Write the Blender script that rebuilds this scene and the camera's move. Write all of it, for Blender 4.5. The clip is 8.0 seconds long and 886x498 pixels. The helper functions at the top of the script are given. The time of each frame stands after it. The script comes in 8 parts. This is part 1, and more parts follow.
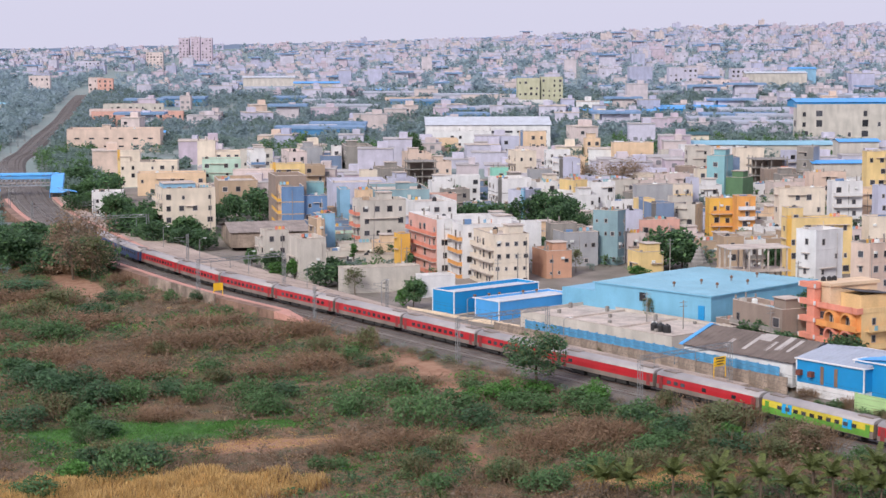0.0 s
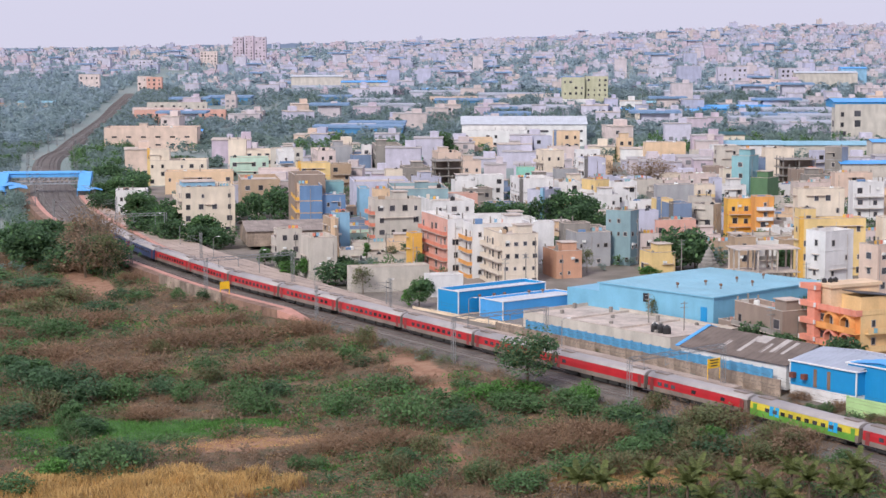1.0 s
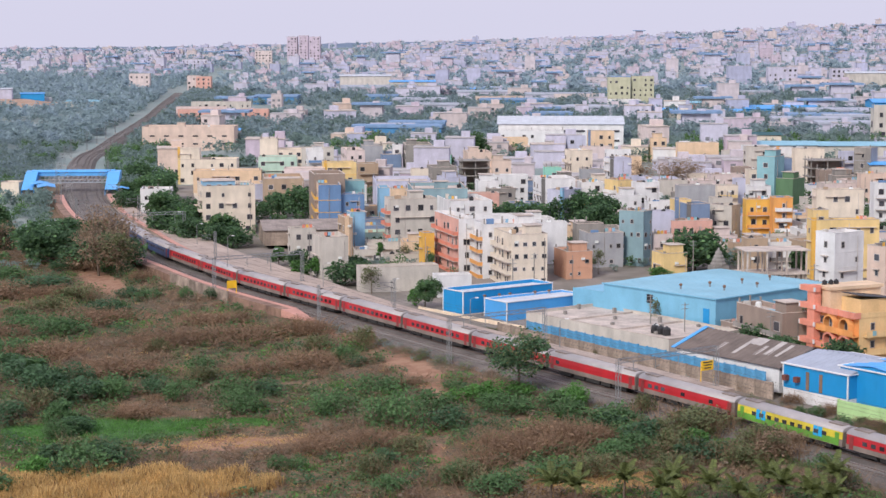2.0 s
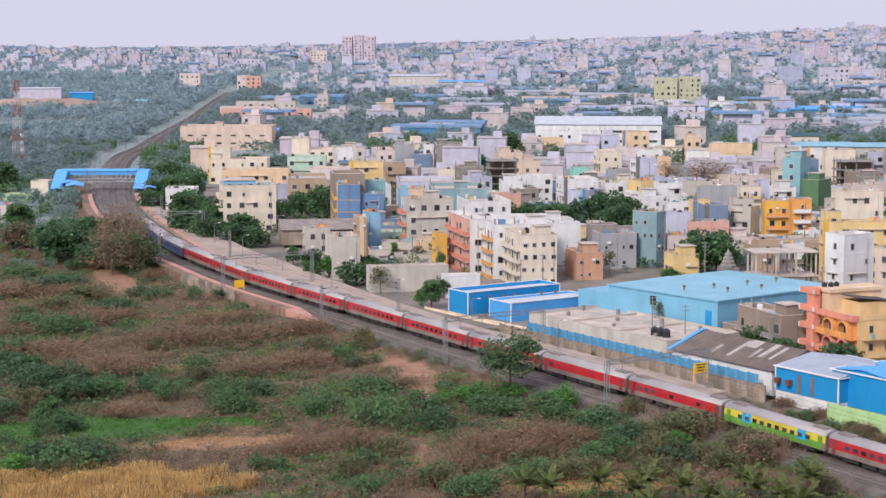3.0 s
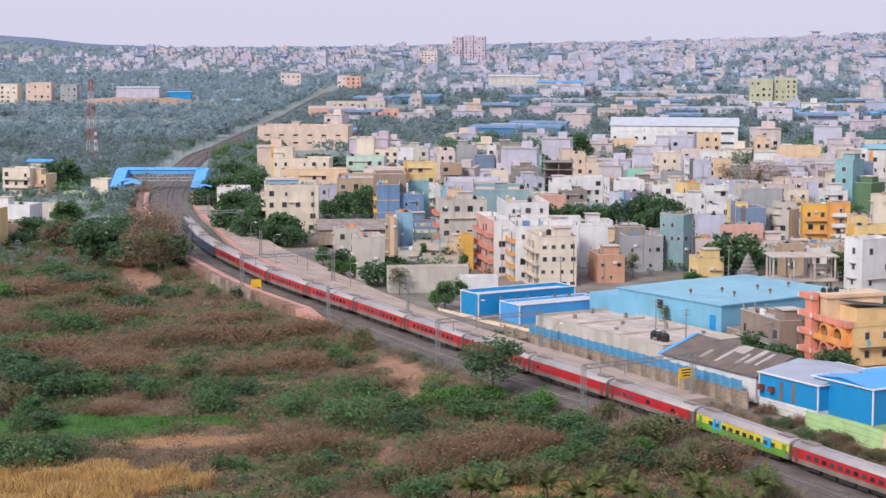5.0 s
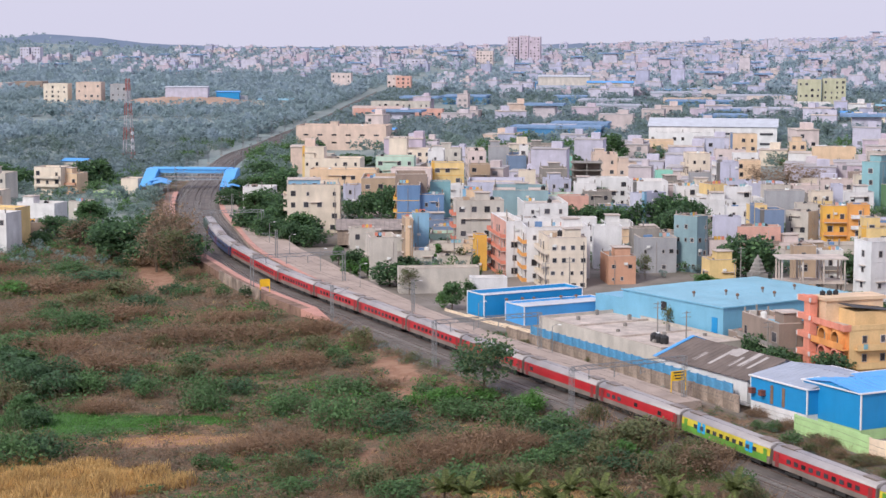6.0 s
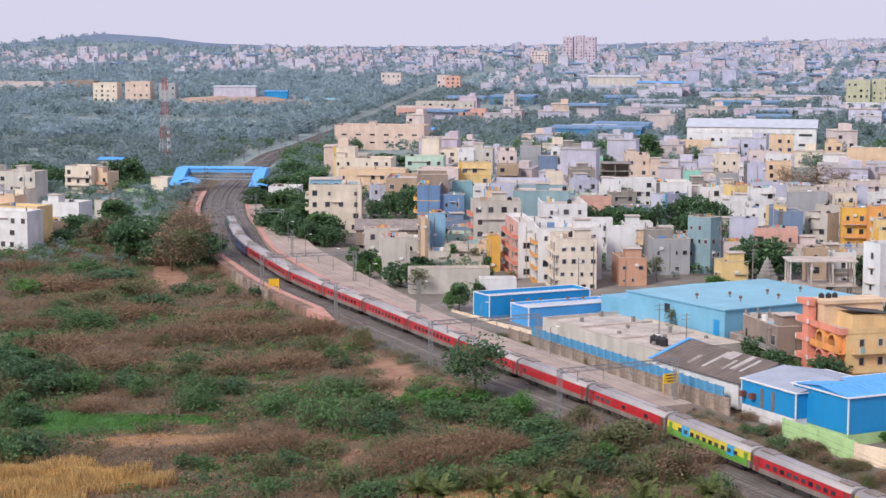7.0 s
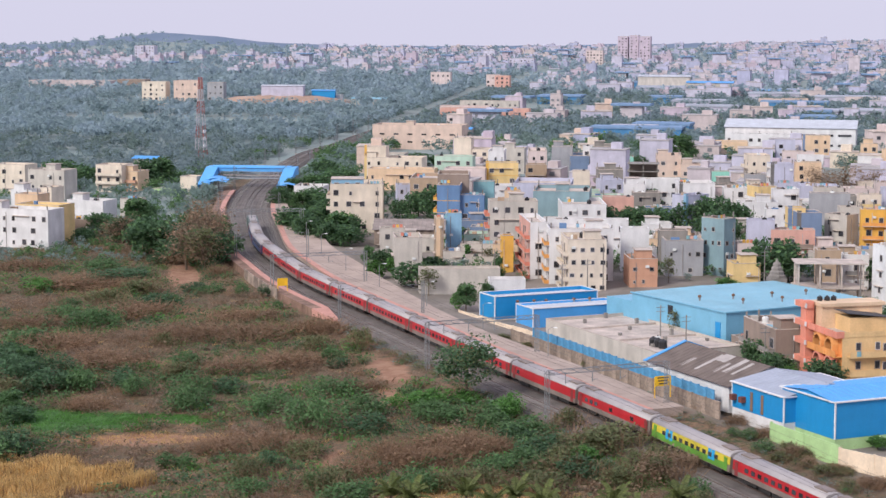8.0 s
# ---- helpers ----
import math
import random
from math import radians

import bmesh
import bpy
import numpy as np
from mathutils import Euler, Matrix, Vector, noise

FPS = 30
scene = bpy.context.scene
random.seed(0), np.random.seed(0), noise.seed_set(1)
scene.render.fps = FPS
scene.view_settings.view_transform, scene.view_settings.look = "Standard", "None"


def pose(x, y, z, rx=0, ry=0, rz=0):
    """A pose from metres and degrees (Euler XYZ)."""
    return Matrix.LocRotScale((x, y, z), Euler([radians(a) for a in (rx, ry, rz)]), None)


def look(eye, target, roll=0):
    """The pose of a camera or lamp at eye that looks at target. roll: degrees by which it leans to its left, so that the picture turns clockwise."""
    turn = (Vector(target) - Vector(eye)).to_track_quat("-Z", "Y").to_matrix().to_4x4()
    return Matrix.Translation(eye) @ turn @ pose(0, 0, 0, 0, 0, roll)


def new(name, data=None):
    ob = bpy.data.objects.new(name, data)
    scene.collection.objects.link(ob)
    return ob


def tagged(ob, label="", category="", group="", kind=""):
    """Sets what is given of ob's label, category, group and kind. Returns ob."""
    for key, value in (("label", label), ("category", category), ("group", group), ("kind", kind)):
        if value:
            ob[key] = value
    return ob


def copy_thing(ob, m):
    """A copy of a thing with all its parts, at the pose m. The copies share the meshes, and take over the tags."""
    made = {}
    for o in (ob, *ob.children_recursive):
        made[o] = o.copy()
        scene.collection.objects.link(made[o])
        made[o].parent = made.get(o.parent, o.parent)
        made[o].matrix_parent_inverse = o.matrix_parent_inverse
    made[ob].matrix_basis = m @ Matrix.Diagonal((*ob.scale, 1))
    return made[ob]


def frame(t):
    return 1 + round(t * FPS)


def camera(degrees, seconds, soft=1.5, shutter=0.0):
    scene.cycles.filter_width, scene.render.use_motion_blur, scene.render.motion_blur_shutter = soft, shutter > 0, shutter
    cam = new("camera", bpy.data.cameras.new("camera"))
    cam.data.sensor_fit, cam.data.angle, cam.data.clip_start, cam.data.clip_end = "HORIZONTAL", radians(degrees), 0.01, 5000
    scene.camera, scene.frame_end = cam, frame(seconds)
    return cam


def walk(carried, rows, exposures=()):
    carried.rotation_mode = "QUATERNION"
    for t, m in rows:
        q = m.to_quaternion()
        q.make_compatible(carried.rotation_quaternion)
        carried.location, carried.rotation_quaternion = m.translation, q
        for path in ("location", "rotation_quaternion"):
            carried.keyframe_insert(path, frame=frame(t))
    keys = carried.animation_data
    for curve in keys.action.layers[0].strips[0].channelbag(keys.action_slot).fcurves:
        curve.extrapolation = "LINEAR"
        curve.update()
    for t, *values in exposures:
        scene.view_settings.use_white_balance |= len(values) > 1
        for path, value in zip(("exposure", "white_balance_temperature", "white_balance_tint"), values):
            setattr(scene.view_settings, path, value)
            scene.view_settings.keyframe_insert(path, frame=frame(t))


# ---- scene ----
cam = camera(25.51, 8.0)
ROWS = [
    (0.0, -11.406, -4.030, 63.849, -0.170, -6.841, 0.107),
    (0.5, -5.255, -3.256, 63.778, 0.743, -6.851, 0.093),
    (1.0, 0.917, -2.447, 63.716, 1.665, -6.858, 0.080),
    (1.5, 7.103, -1.595, 63.662, 2.593, -6.862, 0.068),
    (2.0, 13.296, -0.692, 63.616, 3.527, -6.864, 0.058),
    (2.5, 19.488, 0.270, 63.579, 4.465, -6.864, 0.047),
    (3.0, 25.672, 1.301, 63.549, 5.408, -6.862, 0.037),
    (3.5, 31.840, 2.408, 63.526, 6.354, -6.859, 0.026),
    (4.0, 37.985, 3.599, 63.511, 7.302, -6.856, 0.016),
    (4.5, 44.099, 4.882, 63.503, 8.250, -6.853, 0.004),
    (5.0, 50.176, 6.266, 63.502, 9.199, -6.851, -0.009),
    (5.5, 56.206, 7.760, 63.507, 10.148, -6.850, -0.023),
    (6.0, 62.184, 9.370, 63.519, 11.094, -6.851, -0.038),
    (6.5, 68.102, 11.106, 63.537, 12.038, -6.854, -0.056),
    (7.0, 73.952, 12.976, 63.560, 12.978, -6.859, -0.076),
    (7.5, 79.727, 14.988, 63.590, 13.914, -6.868, -0.098),
    (8.0, 85.419, 17.150, 63.625, 14.844, -6.880, -0.123),
]
walk(cam, [(t, pose(x, y, z, 0, 0, yaw) @ pose(0, 0, 0, 90 + pitch, 0, 0) @ pose(0, 0, 0, 0, 0, -lean)) for t, x, y, z, yaw, pitch, lean in ROWS])

# ---- world, sun ----
world = bpy.data.worlds.new("sky")
scene.world = world
world.use_nodes = True
wn = world.node_tree
wn.nodes.clear()
sky = wn.nodes.new("ShaderNodeTexSky")
sky.sky_type, sky.sun_disc = "NISHITA", False
SUN_EL, SUN_AZ = 38.0, 208.0
sky.sun_elevation, sky.sun_rotation = radians(SUN_EL), radians(SUN_AZ)
sky.air_density, sky.dust_density, sky.ozone_density, sky.altitude = 1.0, 4.0, 3.0, 500
hazed = wn.nodes.new("ShaderNodeMix")
hazed.data_type = "RGBA"
hazed.inputs["Factor"].default_value = 0.8
hazed.inputs["B"].default_value = (5.45, 5.32, 6.7, 1)
back = wn.nodes.new("ShaderNodeBackground")
back.inputs["Strength"].default_value = 0.15
wout = wn.nodes.new("ShaderNodeOutputWorld")
wn.links.new(sky.outputs["Color"], hazed.inputs["A"])
wn.links.new(hazed.outputs["Result"], back.inputs["Color"])
wn.links.new(back.outputs["Background"], wout.inputs["Surface"])
sun = new("sun", bpy.data.lights.new("sun", "SUN"))
sun.data.energy, sun.data.angle, sun.data.color = 2.75, radians(16), (1.0, 0.965, 0.9)
sun.matrix_basis = look((0, 0, 400), (math.sin(radians(SUN_AZ)) * -100 * 1.0, math.cos(radians(SUN_AZ)) * -100, 400 - 100 * math.tan(radians(SUN_EL))))

# ---- materials ----
MATS = {}


def mat(name, col, rough=0.85, var=0.25, scale=0.6, fine=6.0, bump=0.15, metal=0.0, streak=0.0, jitter=0.0, island=0.0):
    """A procedural surface: base colour with variation at two scales, optional vertical rain streaks, and a fine relief."""
    if name in MATS:
        return MATS[name]
    m = bpy.data.materials.new(name)
    m.use_nodes = True
    nt = m.node_tree
    bsdf = nt.nodes["Principled BSDF"]
    bsdf.inputs["Roughness"].default_value, bsdf.inputs["Metallic"].default_value = rough, metal
    co = nt.nodes.new("ShaderNodeTexCoord")
    big = nt.nodes.new("ShaderNodeTexNoise")
    big.inputs["Scale"].default_value, big.inputs["Detail"].default_value = scale, 4
    sm = nt.nodes.new("ShaderNodeTexNoise")
    sm.inputs["Scale"].default_value, sm.inputs["Detail"].default_value = fine, 3
    nt.links.new(co.outputs["Object"], big.inputs["Vector"])
    nt.links.new(co.outputs["Object"], sm.inputs["Vector"])
    add = nt.nodes.new("ShaderNodeMath")
    add.operation = "MULTIPLY_ADD"
    add.inputs[1].default_value = 0.5
    nt.links.new(sm.outputs["Fac"], add.inputs[0])
    nt.links.new(big.outputs["Fac"], add.inputs[2])
    last = add.outputs[0]
    rng = nt.nodes.new("ShaderNodeMapRange")
    rng.inputs["From Min"].default_value, rng.inputs["From Max"].default_value = 0.45, 1.05
    rng.inputs["To Min"].default_value, rng.inputs["To Max"].default_value = 1 - var, 1 + var * 0.6
    nt.links.new(last, rng.inputs["Value"])
    last = rng.outputs["Result"]
    if streak:
        mp = nt.nodes.new("ShaderNodeMapping")
        mp.inputs["Scale"].default_value = (0.26, 0.26, 0.07)
        st = nt.nodes.new("ShaderNodeTexNoise")
        st.inputs["Scale"].default_value, st.inputs["Detail"].default_value = 1.6, 5
        nt.links.new(co.outputs["Object"], mp.inputs["Vector"])
        nt.links.new(mp.outputs["Vector"], st.inputs["Vector"])
        sr = nt.nodes.new("ShaderNodeMapRange")
        sr.inputs["From Min"].default_value, sr.inputs["From Max"].default_value = 0.35, 0.62
        sr.inputs["To Min"].default_value, sr.inputs["To Max"].default_value = 1 - streak, 1.0
        nt.links.new(st.outputs["Fac"], sr.inputs["Value"])
        mu = nt.nodes.new("ShaderNodeMath")
        mu.operation = "MULTIPLY"
        nt.links.new(last, mu.inputs[0])
        nt.links.new(sr.outputs["Result"], mu.inputs[1])
        last = mu.outputs[0]
    for amount, node, out in ((jitter, "ShaderNodeObjectInfo", "Random"), (island, "ShaderNodeNewGeometry", "Random Per Island")):
        if amount:
            inf = nt.nodes.new(node)
            jr = nt.nodes.new("ShaderNodeMapRange")
            jr.inputs["To Min"].default_value, jr.inputs["To Max"].default_value = 1 - amount, 1 + amount
            nt.links.new(inf.outputs[out], jr.inputs["Value"])
            mu = nt.nodes.new("ShaderNodeMath")
            mu.operation = "MULTIPLY"
            nt.links.new(last, mu.inputs[0])
            nt.links.new(jr.outputs["Result"], mu.inputs[1])
            last = mu.outputs[0]
    mix = nt.nodes.new("ShaderNodeVectorMath")
    mix.operation = "SCALE"
    mix.inputs[0].default_value = col[:3]
    nt.links.new(last, mix.inputs["Scale"])
    nt.links.new(mix.outputs["Vector"], bsdf.inputs["Base Color"])
    if bump:
        bu = nt.nodes.new("ShaderNodeBump")
        bu.inputs["Strength"].default_value, bu.inputs["Distance"].default_value = bump, 0.05
        nt.links.new(sm.outputs["Fac"], bu.inputs["Height"])
        nt.links.new(bu.outputs["Normal"], bsdf.inputs["Normal"])
    MATS[name] = m
    return m


def rgb(r, g, b):
    """Linear colour from 0-255 values."""
    return tuple(((c / 255 + 0.055) / 1.055) ** 2.4 if c > 10 else c / 255 / 12.92 for c in (r, g, b))


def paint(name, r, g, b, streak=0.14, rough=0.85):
    """Sun-bleached, dusty wall paint. Names that start with dust have distance haze put into their colour."""
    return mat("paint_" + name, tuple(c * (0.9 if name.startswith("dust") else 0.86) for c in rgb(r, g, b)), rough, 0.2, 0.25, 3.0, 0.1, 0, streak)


WALL = {
    "white": paint("white", 238, 236, 236), "offwhite": paint("offwhite", 214, 206, 196, 0.2), "cream": paint("cream", 240, 225, 206),
    "beige": paint("beige", 230, 204, 188), "peach": paint("peach", 240, 208, 174), "yellow": paint("yellow", 243, 212, 150),
    "amber": paint("amber", 243, 190, 92), "orange": paint("orange", 241, 172, 98), "coral": paint("coral", 236, 146, 122),
    "pink": paint("pink", 232, 180, 165), "palepink": paint("palepink", 230, 212, 208), "brown": paint("brown", 214, 164, 136),
    "tan": paint("tan", 190, 165, 140), "taupe": paint("taupe", 160, 142, 130), "grey": paint("grey", 176, 176, 180, 0.15),
    "concrete": paint("concrete", 158, 152, 146, 0.25, 0.95), "darkgrey": paint("darkgrey", 125, 122, 120, 0.2), "lavender": paint("lavender", 205, 205, 224),
    "bluegrey": paint("bluegrey", 130, 150, 180), "blue": paint("blue", 112, 146, 188), "skyblue": paint("skyblue", 150, 195, 225),
    "aqua": paint("aqua", 160, 225, 205), "teal": paint("teal", 146, 192, 200), "bluegreen": paint("bluegreen", 142, 170, 178),
    "mint": paint("mint", 195, 222, 205), "green": paint("green", 100, 135, 100), "lime": paint("lime", 190, 225, 160),
    # Far walls: tones drawn together and turned lilac to imitate haze.
    "dusthaze_white": paint("dusthaze_white", 204, 200, 217), "dusthaze_cream": paint("dusthaze_cream", 208, 197, 203), "dusthaze_pink": paint("dusthaze_pink", 204, 188, 202), "dusthaze_grey": paint("dusthaze_grey", 182, 184, 208),
    "palegreen": paint("palegreen", 206, 204, 174), "dusthaze_lilac": paint("dusthaze_lilac", 194, 193, 218), "dusthaze_peach": paint("dusthaze_peach", 210, 195, 194), "dusthaze_blue": paint("dusthaze_blue", 128, 158, 194),
}
M_GLASS = mat("window_glass", (0.06, 0.06, 0.07), 0.2, 0.3, 0.4, 3, 0.0, jitter=0.6)
M_FRAME = mat("window_frame", (0.4, 0.36, 0.34), 0.7, 0.2, 1, 8, 0.05, jitter=0.5)
M_SLAB = mat("roof_slab", rgb(194, 180, 170), 0.95, 0.42, 0.3, 2.2, 0.2)
M_TANKB = mat("tank_black", (0.02, 0.02, 0.022), 0.5, 0.2, 1, 8, 0.05)
M_TANKW = mat("tank_white", (0.7, 0.7, 0.68), 0.5, 0.2, 1, 8, 0.05)
M_STEEL = mat("galvanised_steel", (0.3, 0.31, 0.32), 0.55, 0.25, 2, 12, 0.05, 0.6)
M_WIRE = mat("cable", (0.06, 0.06, 0.06), 0.6, 0.1, 1, 5, 0)
M_BARK = mat("bark", (0.13, 0.095, 0.07), 0.95, 0.35, 1.5, 9, 0.4)
M_BLUESHEET = mat("blue_sheet", rgb(32, 142, 202), 0.45, 0.1, 0.3, 3.0, 0.03, 0.0, 0.06)
M_BLUEROOF = mat("blue_roof_sheet", rgb(84, 166, 230), 0.45, 0.14, 0.3, 3.0, 0.05, 0.1, 0.0)
M_LBLUE = mat("light_blue_sheet", rgb(120, 178, 206), 0.5, 0.14, 0.25, 3.0, 0.05, 0.0, 0.08)
M_LBLUEROOF = mat("light_blue_roof", rgb(138, 186, 204), 0.5, 0.18, 0.2, 2.0, 0.05, 0.1, 0.0)


# ---- mesh helpers ----
def box(bm, x0, y0, z0, x1, y1, z1, mi=0):
    vs = [bm.verts.new(p) for p in ((x0, y0, z0), (x1, y0, z0), (x1, y1, z0), (x0, y1, z0), (x0, y0, z1), (x1, y0, z1), (x1, y1, z1), (x0, y1, z1))]
    for q in ((3, 2, 1, 0), (4, 5, 6, 7), (0, 1, 5, 4), (1, 2, 6, 5), (2, 3, 7, 6), (3, 0, 4, 7)):
        bm.faces.new([vs[i] for i in q]).material_index = mi


def bar(bm, a, b, w, d=None, mi=0):
    """A square bar from a to b."""
    a, b = Vector(a), Vector(b)
    ax = (b - a).normalized()
    u = ax.orthogonal().normalized() if abs(ax.z) > 0.95 else ax.cross(Vector((0, 0, 1))).normalized()
    v = ax.cross(u)
    d = w if d is None else d
    ring = [[bm.verts.new(p + u * sx * w / 2 + v * sy * d / 2) for sx, sy in ((-1, -1), (1, -1), (1, 1), (-1, 1))] for p in (a, b)]
    for i in range(4):
        bm.faces.new((ring[0][i], ring[0][(i + 1) % 4], ring[1][(i + 1) % 4], ring[1][i])).material_index = mi
    bm.faces.new(ring[0][::-1]).material_index = mi
    bm.faces.new(ring[1]).material_index = mi


def tube(bm, pts, radii, n=6, mi=0, cap=True):
    """A tapered tube through the points."""
    rings = []
    for i, p in enumerate(pts):
        p = Vector(p)
        ax = (Vector(pts[min(i + 1, len(pts) - 1)]) - Vector(pts[max(i - 1, 0)])).normalized()
        u = ax.orthogonal().normalized()
        v = ax.cross(u)
        rings.append([bm.verts.new(p + (u * math.cos(k * 2 * math.pi / n) + v * math.sin(k * 2 * math.pi / n)) * radii[i]) for k in range(n)])
    for r0, r1 in zip(rings, rings[1:]):
        for k in range(n):
            bm.faces.new((r0[k], r0[(k + 1) % n], r1[(k + 1) % n], r1[k])).material_index = mi
    if cap:
        bm.faces.new(rings[0][::-1]).material_index = mi
        bm.faces.new(rings[-1]).material_index = mi


def mesh(name, bm, *mats):
    me = bpy.data.meshes.new(name)
    bmesh.ops.recalc_face_normals(bm, faces=bm.faces)
    bm.to_mesh(me)
    bm.free()
    for m in mats:
        me.materials.append(m)
    return me


def part(name, bm, material, parent, label="", m=None):
    """Links a bmesh (or a mesh) as one mesh object under a thing or a part."""
    me = bm if isinstance(bm, bpy.types.Mesh) else mesh(name, bm, *(material if isinstance(material, (list, tuple)) else (material,)))
    ob = new(name, me)
    ob.parent = parent
    if m is not None:
        ob.matrix_basis = m
    return tagged(ob, label)


def thing(name, m, label, category, group="", kind=""):
    ob = new(name)
    ob.matrix_basis = m
    ob.empty_display_size = 0.5
    return tagged(ob, label, category, group, kind)


# ---- lie of the land ----
LINE = [(164.6, 137.9), (116.3, 209.6), (80.4, 258.9), (57.9, 288.7), (44.2, 307.0), (28.9, 326.0), (15.8, 341.7), (1.8, 359.6), (-11.7, 377.1), (-25.9, 396.0), (-37.8, 411.6), (-51.9, 430.6), (-64.2, 449.0), (-76.0, 469.7), (-91.9, 498.5), (-111.7, 545.6), (-126.5, 581.2), (-139.1, 618.2), (-152.4, 665.2), (-180.0, 780.3), (-193.8, 848.6), (-198.6, 898.3), (-211.5, 988.8), (-239.0, 1196.6), (-276.0, 1440.4), (-310, 1700), (-345, 2100)]


def smooth_line(pts, step):
    """Points at even steps along a smooth curve through pts."""
    out = []
    p = [Vector(q) for q in pts]
    p = [2 * p[0] - p[1]] + p + [2 * p[-1] - p[-2]]
    dense = []
    for i in range(1, len(p) - 2):
        a, b, c, d = p[i - 1], p[i], p[i + 1], p[i + 2]
        n = max(4, int((c - b).length / 2))
        for k in range(n):
            t = k / n
            dense.append(0.5 * (2 * b + (c - a) * t + (2 * a - 5 * b + 4 * c - d) * t * t + (3 * b - a - 3 * c + d) * t ** 3))
    for _ in range(12):
        dense = [dense[0]] + [(dense[i - 1] + 2 * dense[i] + dense[i + 1]) / 4 for i in range(1, len(dense) - 1)] + [dense[-1]]
    acc, nxt = 0.0, 0.0
    for a, b in zip(dense, dense[1:]):
        l = (b - a).length
        while nxt <= acc + l:
            out.append(a.lerp(b, (nxt - acc) / l))
            nxt += step
        acc += l
    return out


TRACK = smooth_line(LINE, 1.0)
TX, TY = np.array([p.x for p in TRACK]), np.array([p.y for p in TRACK])
RAIL_Y, RAIL_Z = [138, 210, 259, 341, 412, 470, 581, 665, 780, 900, 1200, 1500, 2100], [-5.0, -4.0, -2.8, -0.5, 0.9, 1.4, 2.4, 3.0, 2.1, 1.5, 0.5, 0.0, 0.0]


def rail_z(y):
    return float(np.interp(y, RAIL_Y, RAIL_Z))


def at_y(y):
    """Metres along the line at that northing."""
    return float(np.interp(y, TY, np.arange(len(TY))))


def along(s, off=0.0):
    """Place, height and heading (degrees) at s metres along the line, off metres to its right."""
    i = min(max(int(s), 1), len(TRACK) - 3)
    f = s - i
    p = TRACK[i].lerp(TRACK[i + 1], f)
    d0, d1 = TRACK[i] - TRACK[i - 1], TRACK[i + 2] - TRACK[i + 1]
    d = d0.lerp(d1, 0.5).normalized()
    return p.x + d.y * off, p.y - d.x * off, rail_z(p.y), math.degrees(math.atan2(d.y, d.x))


RIDGE_A = [-0.9, -0.5, -0.46, -0.43, -0.405, -0.38, -0.35, -0.3, -0.226, -0.15, -0.053, 0.034, 0.09, 0.134, 0.2, 0.3, 0.5]
RIDGE_Z = [0, 0, 4, 14, 22, 19, 7, 0, 0, 4, 10, 18, 27, 35, 37, 36, 34]


def land(x, y):
    """Height of the ground, for arrays."""
    x, y = np.asarray(x, float), np.asarray(y, float)
    base = np.interp(y, RAIL_Y, [z - 0.8 for z in RAIL_Z])
    o = (x - np.interp(y, TY, TX)) * 0.774
    up = np.interp(o, [0, 15, 31, 55, 100, 135, 220, 340], [0, -0.4, -0.6, 1.8, 2.2, 3.1, 4.6, 5.2]) * np.interp(y, [269, 341, 402, 585, 910, 1300], [-0.3, 0.0, 1, 1, 0.7, 0.3])
    up = up - np.interp(-o, [10, 28, 70, 185], [0, 1.0, 2.2, 3.0]) * np.interp(y, [130, 683, 845], [1, 1, 0])
    a = x / np.maximum(y, 1)
    foot = np.interp(a, [-0.3, -0.1, 0.05], [2620, 2350, 1500])
    far = np.clip((y - foot) / (3250 - foot), 0, 1) ** 1.3 * np.interp(a, RIDGE_A, RIDGE_Z)
    swell = 0.45 * np.sin(x * 0.043 + 1.3) * np.sin(y * 0.05 + x * 0.01) * np.clip((-o - 14) / 12, 0, 1)
    return base + up + far + swell

# ---- ground ----
def blob(x, y, cx, cy, rx, ry, rot=0.0):
    """1 inside an oval, falling softly to 0 outside."""
    c, s = math.cos(radians(rot)), math.sin(radians(rot))
    u, v = ((x - cx) * c + (y - cy) * s) / rx, (-(x - cx) * s + (y - cy) * c) / ry
    return np.clip(1.6 - np.sqrt(u * u + v * v) * 1.3, 0, 1)


def axis(*stretches):
    out = []
    for a, b, step in stretches:
        out += list(np.arange(a, b, step))
    return np.array(out + [stretches[-1][1]])


gx = axis((-3400, -700, 90), (-700, -240, 20), (-240, 180, 2.6), (180, 460, 14), (460, 2600, 90))
gy = axis((-900, 120, 60), (120, 180, 6), (180, 540, 2.6), (540, 900, 10), (900, 1500, 30), (1500, 3500, 50))
GX, GY = np.meshgrid(gx, gy)
GZ = land(GX, GY)
# cut for the ballast
NEAR = np.abs((GX - np.interp(GY, TY, TX)) * 0.774)
GZ = GZ - 0.35 * np.clip(1 - NEAR / 16, 0, 1)
nx, ny = len(gx), len(gy)
idx = np.arange(nx * ny).reshape(ny, nx)
quads = np.stack([idx[:-1, :-1], idx[:-1, 1:], idx[1:, 1:], idx[1:, :-1]], -1).reshape(-1, 4)
gme = bpy.data.meshes.new("ground")
gme.from_pydata(np.stack([GX, GY, GZ], -1).reshape(-1, 3).tolist(), [], quads.tolist())
GRASS = np.maximum.reduce([blob(GX, GY, -62.0, 312.4, 23.9, 8.2, 8), blob(GX, GY, -42.9, 315.7, 10.9, 3.1, 12), blob(GX, GY, 38.5, 290.5, 12.0, 4.0, -45), blob(GX, GY, -76.6, 301.7, 16.1, 7.3, 0), blob(GX, GY, 27.7, 306.5, 8.0, 3.6, -30)])
